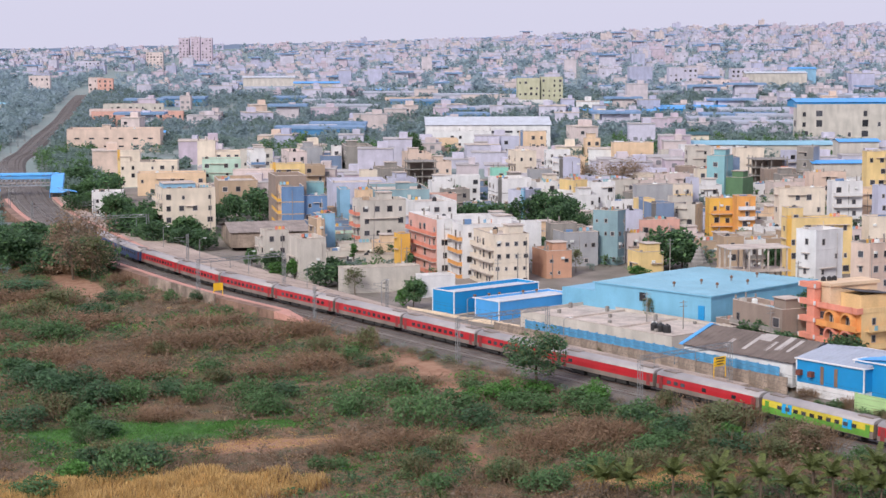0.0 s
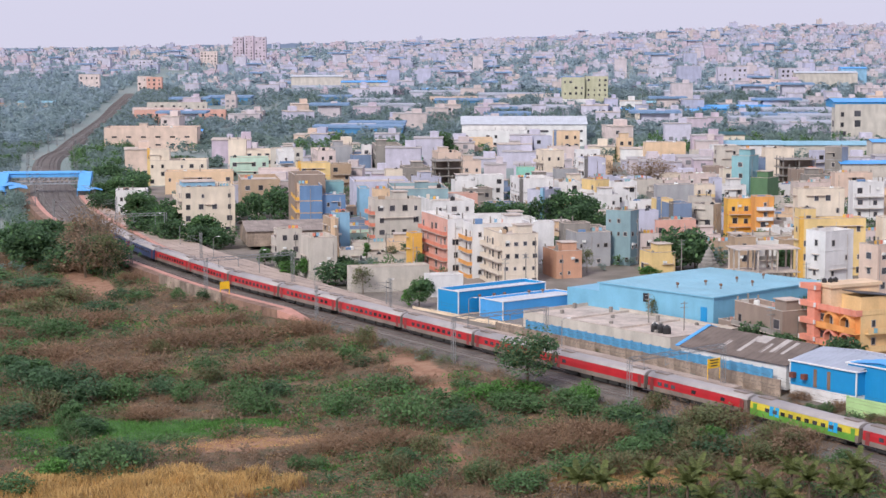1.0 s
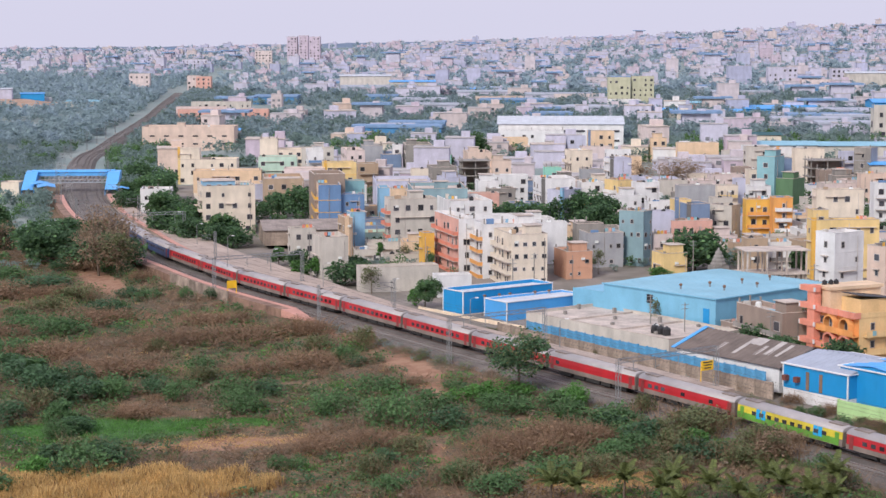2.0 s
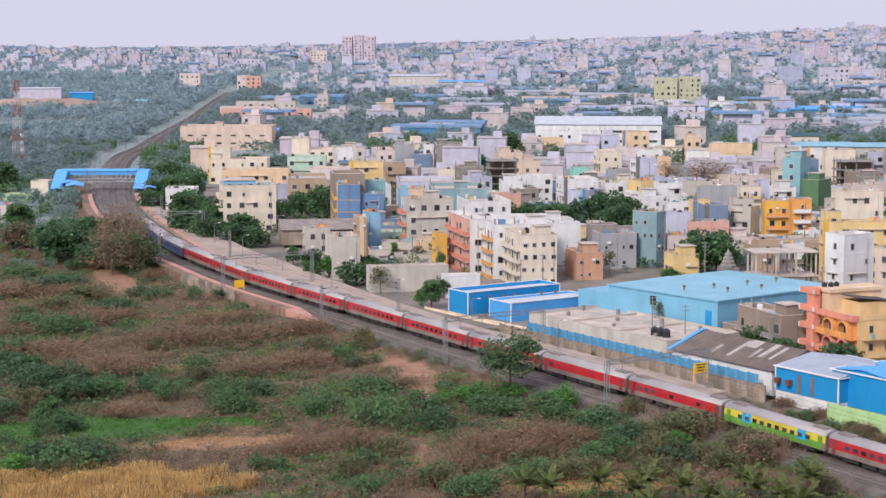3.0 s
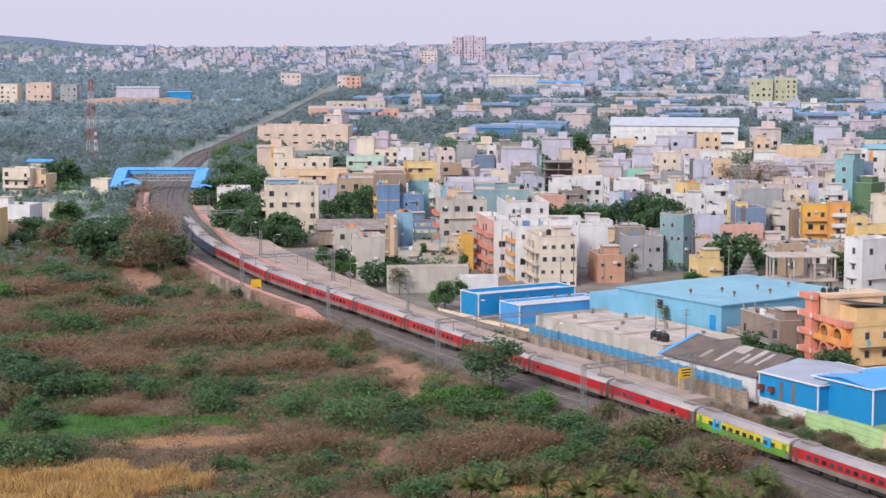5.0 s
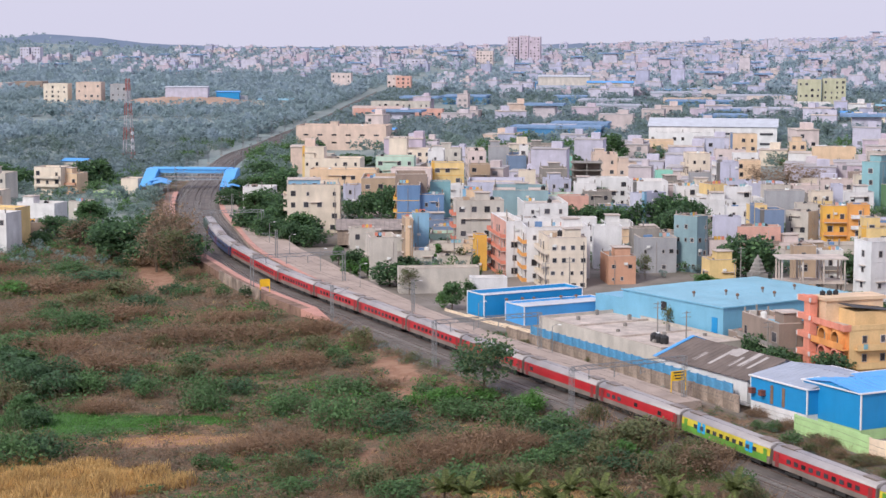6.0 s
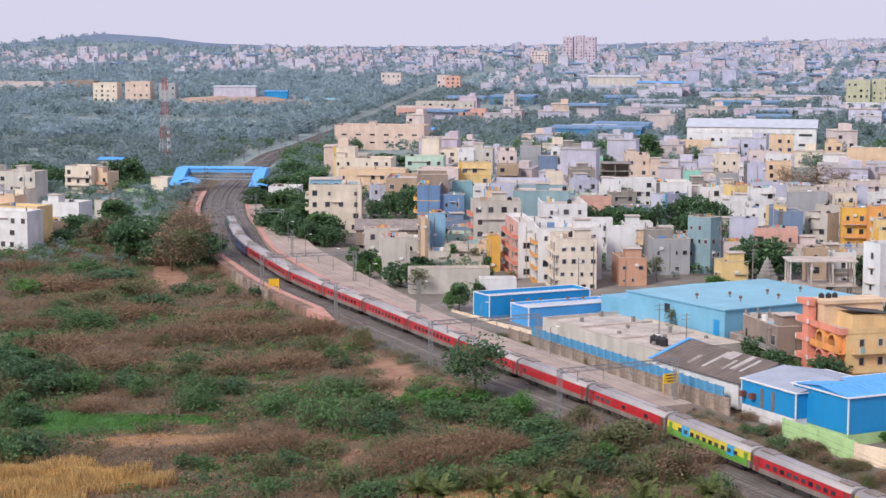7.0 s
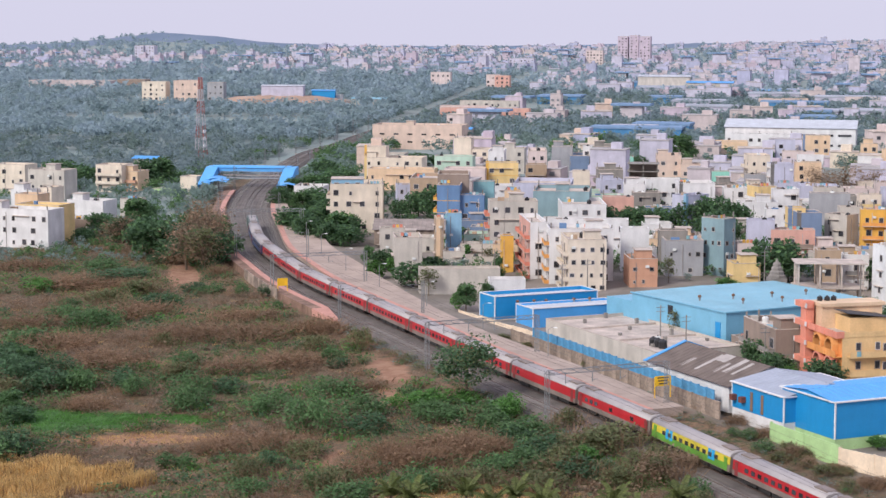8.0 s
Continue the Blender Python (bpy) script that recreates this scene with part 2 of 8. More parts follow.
EARTH = np.maximum.reduce([blob(GX, GY, -40.4, 303.0, 15.0, 4.6, 10), blob(GX, GY, -14.3, 354.9, 3.9, 14.7, 28), blob(GX, GY, -8.7, 338.3, 2.9, 8.8, 10), blob(GX, GY, -4.5, 289.5, 1.8, 13.9, 8),
                           blob(GX, GY, -97.0, 458.4, 4.6, 29.4, 24), blob(GX, GY, -74.7, 408.8, 4.7, 13.1, 30), blob(GX, GY, -62.1, 434.2, 3.7, 23.8, 33), blob(GX, GY, -29.9, 386.5, 2.9, 30.1, 35), blob(GX, GY, -88.5, 368.9, 13.6, 4.3, 0), blob(GX, GY, -62.0, 355.6, 17.5, 2.6, 5)])
STRAW = np.maximum.reduce([blob(GX, GY, -57.5, 275.4, 28.5, 15.1, 5), blob(GX, GY, 17.6, 278.1, 16.2, 7.5, 0), blob(GX, GY, -40.4, 303.0, 15.0, 3.7, 10)])
FIELD = blob(GX, GY, -350, 1108, 74, 26, 12)
TOWN = np.clip((GX - np.interp(GY, TY, TX)) * 0.774 / 8 - 1.5, 0, 1) * (GY < 950)
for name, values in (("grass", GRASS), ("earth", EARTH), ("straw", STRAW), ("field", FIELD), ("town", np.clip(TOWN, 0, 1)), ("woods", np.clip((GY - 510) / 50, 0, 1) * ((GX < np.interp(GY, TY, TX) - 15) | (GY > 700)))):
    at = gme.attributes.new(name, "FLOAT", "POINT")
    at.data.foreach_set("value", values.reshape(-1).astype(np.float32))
for p in gme.polygons:
    p.use_smooth = True
gm = bpy.data.materials.new("open_ground")
gm.use_nodes = True
gn = gm.node_tree
gb = gn.nodes["Principled BSDF"]
gb.inputs["Roughness"].default_value = 0.95
gco = gn.nodes.new("ShaderNodeTexCoord")


def gnoise(scale, detail=5):
    n = gn.nodes.new("ShaderNodeTexNoise")
    n.inputs["Scale"].default_value, n.inputs["Detail"].default_value = scale, detail
    gn.links.new(gco.outputs["Object"], n.inputs["Vector"])
    return n.outputs["Fac"]


def gmix(fac, a, b):
    n = gn.nodes.new("ShaderNodeMix")
    n.data_type = "RGBA"
    gn.links.new(fac, n.inputs["Factor"])
    for key, v in (("A", a), ("B", b)):
        if isinstance(v, tuple):
            n.inputs[key].default_value = (*v, 1)
        else:
            gn.links.new(v, n.inputs[key])
    return n.outputs["Result"]


def gedge(value, lo, hi):
    n = gn.nodes.new("ShaderNodeMapRange")
    n.inputs["From Min"].default_value, n.inputs["From Max"].default_value = lo, hi
    gn.links.new(value, n.inputs["Value"])
    return n.outputs["Result"]


def gzone(name):
    """A zone's mask, frayed by noise."""
    n = gn.nodes.new("ShaderNodeAttribute")
    n.attribute_name = name
    m = gn.nodes.new("ShaderNodeMath")
    m.operation = "MULTIPLY_ADD"
    m.inputs[1].default_value = 1.0
    gn.links.new(n.outputs["Fac"], m.inputs[0])
    gn.links.new(GFRAY, m.inputs[2])
    return gedge(m.outputs[0], 0.82, 1.12)


GFRAY = gnoise(0.16, 6)
soil = gmix(gedge(gnoise(0.05, 6), 0.4, 0.62), (0.15, 0.1, 0.06), (0.24, 0.145, 0.085))
soil = gmix(gedge(gnoise(0.6, 6), 0.5, 0.62), soil, (0.075, 0.092, 0.042))
soil = gmix(gedge(gnoise(2.6, 4), 0.52, 0.62), soil, (0.07, 0.052, 0.036))
soil = gmix(gzone("town"), soil, gmix(gedge(gnoise(0.08, 5), 0.4, 0.6), (0.25, 0.215, 0.19), (0.16, 0.14, 0.115)))
# Woods floor paled and greyed in its colour to match the painted haze.
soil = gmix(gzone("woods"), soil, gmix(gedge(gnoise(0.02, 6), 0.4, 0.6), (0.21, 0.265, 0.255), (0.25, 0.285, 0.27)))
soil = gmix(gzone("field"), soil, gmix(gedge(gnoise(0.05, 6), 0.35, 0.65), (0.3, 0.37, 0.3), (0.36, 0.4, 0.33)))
soil = gmix(gzone("straw"), soil, gmix(gedge(gnoise(0.9, 6), 0.4, 0.65), (0.38, 0.24, 0.11), (0.24, 0.15, 0.08)))
soil = gmix(gzone("earth"), soil, gmix(gedge(gnoise(0.5, 6), 0.4, 0.65), (0.33, 0.19, 0.12), (0.25, 0.125, 0.075)))
soil = gmix(gzone("grass"), soil, gmix(gedge(gnoise(0.5, 6), 0.35, 0.65), (0.035, 0.11, 0.022), (0.07, 0.16, 0.035)))
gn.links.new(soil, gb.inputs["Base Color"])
gbump = gn.nodes.new("ShaderNodeBump")
gbump.inputs["Strength"].default_value, gbump.inputs["Distance"].default_value = 0.6, 0.3
gn.links.new(gnoise(1.2, 6), gbump.inputs["Height"])
gn.links.new(gbump.outputs["Normal"], gb.inputs["Normal"])
gme.materials.append(gm)
ground = tagged(new("ground", gme), "dry scrubland of brown soil with grass and bare earth", "ground", kind="structure")


# ---- backdrop ----
def backdrop():
    """The hazy skyline: far hills on a wide arc behind everything, at the limit of sight."""
    bm = bmesh.new()
    n, top, low = 260, [], []
    for i in range(n + 1):
        az = -0.72 + 1.25 * i / n
        a = math.tan(az)
        zt = float(np.interp(a, RIDGE_A, RIDGE_Z)) + 7.0
        zt += 2.0 * noise.noise(Vector((i * 0.21, 0, 0))) + 1.3 * noise.noise(Vector((i * 0.9, 4, 0)))
        x, y = 30 + 3380 * math.sin(az), 3380 * math.cos(az)
        top.append((bm.verts.new((x, y, zt)), bm.verts.new((x * 1.02, y * 1.02, zt - 30))))
        low.append(bm.verts.new((x * 0.985, y * 0.985, -20)))
    for i in range(n):
        bm.faces.new((low[i], low[i + 1], top[i + 1][0], top[i][0])).smooth = True
        bm.faces.new((top[i][0], top[i + 1][0], top[i + 1][1], top[i][1])).smooth = True
    m = bpy.data.materials.new("hazy_hills")
    m.use_nodes = True
    nt = m.node_tree
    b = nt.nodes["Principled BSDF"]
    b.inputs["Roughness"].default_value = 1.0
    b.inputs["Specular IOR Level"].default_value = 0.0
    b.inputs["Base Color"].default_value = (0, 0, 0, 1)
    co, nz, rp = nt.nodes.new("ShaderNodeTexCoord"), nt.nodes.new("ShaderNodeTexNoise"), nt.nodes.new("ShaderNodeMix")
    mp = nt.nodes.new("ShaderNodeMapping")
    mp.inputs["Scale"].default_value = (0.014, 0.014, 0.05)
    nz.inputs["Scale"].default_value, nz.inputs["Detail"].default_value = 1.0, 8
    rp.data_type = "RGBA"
    # Haze is put into the hills' glow colour; the backdrop lights itself.
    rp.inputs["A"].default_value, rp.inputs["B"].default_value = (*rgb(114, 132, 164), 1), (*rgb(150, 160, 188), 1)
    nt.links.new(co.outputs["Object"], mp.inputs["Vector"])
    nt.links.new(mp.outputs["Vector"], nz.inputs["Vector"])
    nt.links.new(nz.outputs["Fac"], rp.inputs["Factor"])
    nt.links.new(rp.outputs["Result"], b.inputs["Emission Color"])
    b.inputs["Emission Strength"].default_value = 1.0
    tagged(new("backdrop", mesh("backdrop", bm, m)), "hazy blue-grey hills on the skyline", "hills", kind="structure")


backdrop()

# ---- railway ----
def sweep(bm, profile, s0, s1, step=3.0, mi=0, closed=False, lift=0.0):
    """A profile of (offset, height) carried along the line."""
    n = max(2, int((s1 - s0) / step) + 1)
    rows = []
    for i in range(n):
        s = s0 + (s1 - s0) * i / (n - 1)
        rows.append([bm.verts.new((*along(s, o)[:2], along(s, 0)[2] + z + lift)) for o, z in profile])
    m = len(profile)
    for r0, r1 in zip(rows, rows[1:]):
        for k in range(m if closed else m - 1):
            bm.faces.new((r0[k], r1[k], r1[(k + 1) % m], r0[(k + 1) % m])).material_index = mi
    if closed:
        bm.faces.new(rows[0])
        bm.faces.new(rows[-1][::-1])


M_BALLAST = mat("ballast", (0.145, 0.124, 0.113), 0.95, 0.5, 0.25, 5.0, 0.8)
M_RAIL = mat("rail_steel", (0.16, 0.11, 0.09), 0.45, 0.3, 0.5, 6, 0.1, 0.5)
M_SLEEPER = mat("sleeper_concrete", (0.27, 0.25, 0.23), 0.95, 0.2, 0.8, 5, 0.2, jitter=0.15)
M_PLAT = mat("platform_paving", rgb(174, 156, 144), 0.9, 0.3, 0.2, 3, 0.2)
M_PINKSTRIP = mat("platform_edge_tiles", rgb(196, 146, 132), 0.85, 0.25, 0.3, 4, 0.2)
M_OLDWALL = mat("weathered_render", rgb(168, 150, 136), 0.95, 0.55, 0.3, 2.5, 0.3, 0, 0.5)
S_NEAR, S_END, S_FAR = at_y(156.8), at_y(730), at_y(1580)
TRACKS = (-4.9, 0.0, 5.2)
for k, (o0, o1, s1) in enumerate(((-6.7, 8.2, S_END),)):
    bm = bmesh.new()
    sweep(bm, [(o0 - 1.6, -1.1), (o0, -0.22), (-3.1, -0.2), (-2.6, -0.3), (-2.2, -0.18), (2.3, -0.18), (2.7, -0.3), (3.1, -0.18), (o1, -0.22), (o1 + 1.5, -1.1)], S_NEAR, s1, 4)
    tagged(new("ballast_bed", mesh("ballast_bed", bm, M_BALLAST)), "grey-brown stone ballast under the tracks", "ballast", kind="structure")
bm = bmesh.new()
sweep(bm, [(-8.0, -1.2), (-6.6, -0.23), (2.3, -0.23), (3.8, -1.2)], S_END - 4, S_FAR, 12)
tagged(new("ballast_bed", mesh("ballast_bed", bm, M_BALLAST)), "dark dusty ballast of the distant line", "ballast", kind="structure")
for o in TRACKS:
    for g in (-0.84, 0.84):
        bm = bmesh.new()
        sweep(bm, [(o + g - 0.07, -0.16), (o + g - 0.035, 0.0), (o + g + 0.035, 0.0), (o + g + 0.07, -0.16)], S_NEAR, S_END if o > 3 else at_y(1500), 5)
        tagged(new("rail", mesh("rail", bm, M_RAIL)), "rusty steel running rail on concrete sleepers", "rail", "rails", "structure")
sl = bmesh.new()
box(sl, -0.12, -1.35, -0.16, 0.12, 1.35, -0.06)
sleeper_me = mesh("sleeper", sl, M_SLEEPER)
sleepers = thing("sleepers", pose(0, 0, 0), "weathered concrete sleepers under the near track", "sleepers", kind="structure")
s = at_y(254.3)
for i in range(290):
    x, y, z, h = along(s + i * 0.62, -4.9)
    part("sleeper", sleeper_me, None, sleepers, m=pose(x, y, z, 0, 0, h))
bm = bmesh.new()
for o in TRACKS:
    for i in range(700):
        ss = s + i * 0.62 + (290 * 0.62 if o == -4.9 else 0)
        if o == 0.0 and ss < at_y(457.7):
            continue
        x, y, z, h = along(ss, o)
        m = pose(x, y, z, 0, 0, h)
        vs = [bm.verts.new(m @ Vector(p)) for p in ((-0.12, -1.35, -0.06), (0.12, -1.35, -0.06), (0.12, 1.35, -0.06), (-0.12, 1.35, -0.06))]
        bm.faces.new(vs)
tagged(new("far_sleepers", mesh("far_sleepers", bm, M_SLEEPER)), "concrete sleepers of the tracks farther along", "sleepers", kind="stuff")

# platforms
bm = bmesh.new()
sl0, sl1 = at_y(411.2), at_y(642.7)
sweep(bm, [(-6.9, -0.8), (-6.9, 0.78), (-10.6, 0.78), (-10.6, -1.6)], sl0, sl1, 3, closed=True)
pl = tagged(new("platform_west", mesh("platform", bm, mat("platform_side", rgb(148, 118, 102), 0.95, 0.4, 0.3, 2.5, 0.3, 0, 0.4))), "narrow concrete railway platform beside the scrub", "platform", kind="structure")
bm = bmesh.new()
sweep(bm, [(-6.8, 0.5), (-6.8, 0.8), (-8.3, 0.8), (-8.3, 0.5)], sl0, sl1, 3, closed=True)
part("platform_edge", bm, M_PINKSTRIP, pl, "faded pink edge tiles")
bm = bmesh.new()
sweep(bm, [(-10.6, -1.6), (-10.6, 1.5), (-10.85, 1.5), (-10.85, -1.6)], sl0 + 24, sl0 + 58, 3, closed=True)
part("parapet", bm, M_OLDWALL, pl, "stained low wall")
bm = bmesh.new()
x0, y0, z0, h0 = along(sl0)
m0 = pose(x0, y0, z0, 0, 0, h0)
for ys in ((6.9, 10.6),):
    v = [bm.verts.new(m0 @ Vector(p)) for p in ((0, ys[0], 0.79), (0, ys[1], 0.79), (-9, ys[0] + 0.6, -0.5), (-9, ys[0] + 1.8, -0.5), (0, ys[0], -0.9), (0, ys[1], -0.9), (-9, ys[0] + 0.6, -0.9), (-9, ys[0] + 1.8, -0.9))]
    for q in ((0, 1, 3, 2), (0, 2, 6, 4), (1, 5, 7, 3), (2, 3, 7, 6), (0, 4, 5, 1)):
        bm.faces.new([v[i] for i in q])
part("ramp", bm, M_PINKSTRIP, pl, "pink end ramp")


def platform_east():
    """Broad platform that narrows towards its near end."""
    bm, be = bmesh.new(), bmesh.new()
    s0, s1 = at_y(322.5), at_y(642.7)
    n = 60
    rows, er = [], []
    for i in range(n + 1):
        s = s0 + (s1 - s0) * i / n
        y = along(s)[1]
        out = float(np.interp(y, [314, 353, 384, 404, 435, 467, 525, 568, 621], [14.2, 14.7, 13.0, 14.1, 18.0, 19.3, 18.4, 14, 11.5]))
        rows.append([bm.verts.new((*along(s, o)[:2], along(s)[2] + z)) for o, z in ((7.3, -0.8), (7.3, 0.8), (out, 0.82), (out, -1.2))])
        er.append([be.verts.new((*along(s, o)[:2], along(s)[2] + z)) for o, z in ((7.25, 0.6), (7.25, 0.83), (8.7, 0.835), (8.7, 0.6))])
    for rr, b in ((rows, bm), (er, be)):
        for a, c in zip(rr, rr[1:]):
            for k in range(4):
                b.faces.new((a[k], c[k], c[(k + 1) % 4], a[(k + 1) % 4]))
        b.faces.new(rr[0]), b.faces.new(rr[-1][::-1])
    pe = tagged(new("platform_east", mesh("platform", bm, M_PLAT)), "broad dusty railway platform with pink tiled edge", "platform", kind="structure")
    part("platform_edge", be, M_PINKSTRIP, pe, "faded pink edge tiles")


platform_east()

# ---- train ----
M_RED = mat("coach_red", rgb(184, 40, 48), 0.4, 0.14, 0.4, 4, 0.03, 0.0, 0.12)
M_COACHGREY = mat("coach_grey", rgb(140, 126, 118), 0.5, 0.2, 0.4, 4, 0.03, 0.0, 0.25)
M_COACHROOF = mat("coach_roof", rgb(170, 163, 162), 0.55, 0.2, 0.3, 3, 0.06, 0.1)
M_COACHDARK = mat("coach_underframe", (0.03, 0.028, 0.027), 0.8, 0.3, 1, 6, 0.1)
M_COACHYEL = mat("coach_yellow", rgb(208, 188, 62), 0.45, 0.3, 0.4, 4, 0.03)
M_COACHGRN = mat("coach_green", rgb(102, 158, 64), 0.45, 0.3, 0.4, 4, 0.03)
M_COACHBLUE = mat("coach_light_blue", rgb(40, 160, 215), 0.4, 0.1, 0.4, 4, 0.03)
M_NAVY = mat("coach_navy", rgb(62, 82, 122), 0.4, 0.12, 0.4, 4, 0.03, 0, 0.15)
M_BELLOWS = mat("rubber_bellows", (0.045, 0.04, 0.038), 0.9, 0.2, 1, 6, 0.1)
L, HW = 23.2, 1.62
PROFILE = [(-HW, 0.95), (-HW - 0.02, 1.6), (-HW, 2.5), (-HW + 0.04, 3.1), (-1.45, 3.55), (-1.05, 3.82), (-0.5, 3.98), (0, 4.02)]


def shell(bm, lo, hi, x0, x1, grow=0.0, sides=(-1, 1)):
    """A strip of the coach's skin between two heights, both sides, with thickness."""
    for sgn in sides:
        ys = [(float(np.interp(z, [p[1] for p in PROFILE[:5]], [p[0] for p in PROFILE[:5]])), z) for z in (lo, (lo + hi) / 2, hi)]
        rows = [[bm.verts.new((x, sgn * -(y - grow), z)) for y, z in ys] + [bm.verts.new((x, sgn * -(y + 0.12), z)) for y, z in ys[::-1]] for x in (x0, x1)]
        for k in range(6):
            bm.faces.new((rows[0][k], rows[1][k], rows[1][(k + 1) % 6], rows[0][(k + 1) % 6]))
        bm.faces.new(rows[0]), bm.faces.new(rows[1])


def coach(m, upper, lower, label, windows, style):
    c = thing("railway_coach", m, label, "railway coach", "coaches of the train")
    bm = bmesh.new()
    box(bm, -L / 2 + 0.02, -HW + 0.1, 1.03, L / 2 - 0.02, HW - 0.1, 3.2)
    part("body", bm, lower, c)
    for side in ((-1,), (1,)):
        bands = [("lower_band", 1.02, 1.78, -L / 2, L / 2, 0.0, lower, "grimy lower band")]
        if style == "split":
            bands += [("livery_band", 1.12, 2.15, -L / 2 + 1.0, L / 2, 0.008, M_COACHGRN, "green painted band"), ("livery_band", 2.15, 3.3, -L / 2, L / 2, 0.0, M_COACHYEL, "yellow painted band")]
            bands += [("livery_patch", 1.7, 3.2, x - 0.45, x + 0.45, 0.016, M_COACHBLUE, "light blue painted patch") for x in (-6.9, -5.9, 5.6, 6.8)]
        else:
            bands += [("livery_band", 1.78, 3.34, -L / 2 + (1.2 if style == "slant" else 0.15), L / 2 - 0.15, 0.0, upper, "painted upper band")]
        for nm, lo, hi, x0, x1, grow, m_, lab in bands:
            bm = bmesh.new()
            shell(bm, lo, hi, x0, x1, grow, side)
            part(nm, bm, m_, c, lab)
    bm = bmesh.new()
    prof = [(-HW + 0.03, 3.25)] + PROFILE[4:] + [(-y, z) for y, z in PROFILE[4:-1][::-1]] + [(HW - 0.03, 3.25)]
    rows = [[bm.verts.new((x, y, z)) for y, z in prof] for x in (-L / 2, L / 2)]
    for k in range(len(prof) - 1):
        bm.faces.new((rows[0][k], rows[1][k], rows[1][k + 1], rows[0][k + 1])).smooth = True
    bm.faces.new(rows[0][::-1]), bm.faces.new(rows[1])
    part("roof", bm, M_COACHROOF, c, "pale grey roof")
    for x in (-9.3, 9.3):
        bm = bmesh.new()
        box(bm, x - 1.5, -0.75, 3.8, x + 1.5, 0.75, 4.12)
        part("air_conditioner", bm, M_COACHGREY, c, "roof air-conditioning pod")
    for x in windows:
        for sgn in (-1, 1):
            bm = bmesh.new()
            box(bm, x - 0.46, sgn * (HW + 0.02) - 0.03, 2.1, x + 0.46, sgn * (HW + 0.02) + 0.03, 2.72)
            part("window", bm, M_GLASS, c)
    for x in (-L / 2 + 1.1, L / 2 - 1.1):
        for sgn in (-1, 1):
            bm = bmesh.new()
            box(bm, x - 0.42, sgn * (HW - 0.005) - 0.03, 1.1, x + 0.42, sgn * (HW - 0.005) + 0.05, 3.05)
            part("door", bm, mat("coach_door", rgb(140, 60, 60), 0.5, 0.2, 1, 5, 0.03) if style != "split" else M_COACHGRN, c, "narrow entrance door")
    for x in (-7.3, 7.3):
        bm = bmesh.new()
        box(bm, x - 1.7, -1.35, 0.42, x + 1.7, 1.35, 0.85)
        bogie = part("bogie", bm, M_COACHDARK, c, "dark bogie")
        for xx in (x - 1.28, x + 1.28):
            bm = bmesh.new()
            bmesh.ops.create_cone(bm, cap_ends=True, segments=14, radius1=0.457, radius2=0.457, depth=1.75, matrix=Matrix.Translation((xx, 0, 0.457)) @ Matrix.Rotation(math.pi / 2, 4, "X"))
            part("wheelset", bm, M_COACHDARK, bogie)
    bm = bmesh.new()
    for x0, x1 in ((-5.0, -2.6), (-2.2, 1.4), (1.9, 4.8)):
        box(bm, x0, -1.4, 0.32, x1, 1.4, 0.98)
    box(bm, -L / 2 + 0.3, -0.9, 0.7, L / 2 - 0.3, 0.9, 0.92)
    part("underframe", bm, M_COACHDARK, c, "sooty underframe boxes")
    for x in (-L / 2 - 0.2, L / 2 + 0.2):
        bm = bmesh.new()
        box(bm, x - 0.22, -0.8, 0.95, x + 0.22, 0.8, 3.3)
        part("gangway", bm, M_BELLOWS, c, "black gangway bellows")
    return c


FULL = [-7.8 + i * 1.73 for i in range(10)]
COACHES = {}


def coach_at(s, kind):
    x, y, z, h = along(s)
    x0, y0, z0, _ = along(s - 8)
    x1, y1, z1, _ = along(s + 8)
    m = pose((x0 + x1) / 2, (y0 + y1) / 2, (z0 + z1) / 2, 0, -math.degrees(math.atan2(z1 - z0, 16)), math.degrees(math.atan2(y1 - y0, x1 - x0)))
    if kind in COACHES:
        return copy_thing(COACHES[kind], m)
    spec = {
        "red": (M_RED, M_COACHGREY, "red and grey air-conditioned railway coach with pale roof", FULL, ""),
        "plain": (M_RED, M_COACHGREY, "red railway coach with almost no windows and pale roof", [9.0], ""),
        "few": (M_RED, M_COACHGREY, "red railway coach with a few square windows and slanted end stripe", [-6.2, 0.5, 7.0, 8.6, 5.4], "slant"),
        "yellow": (M_COACHYEL, M_COACHGREY, "yellow and green railway coach with light blue patches", FULL, "split"),
        "navy": (M_NAVY, M_NAVY, "dark blue railway coach with white roof at the train's head", FULL, ""),
    }[kind]
    COACHES[kind] = coach(m, *spec)
    return COACHES[kind]


S0 = at_y(307.2) + 2.9
for i, kind in enumerate(("yellow", "red", "yellow", "red", "red", "red")):
    coach_at(S0 - 12 - 24 * i, kind)
for i, kind in enumerate(("few", "plain", "red", "red", "red", "red", "red", "red", "red", "navy", "navy")):
    coach_at(S0 + 12 + 24 * i, kind)


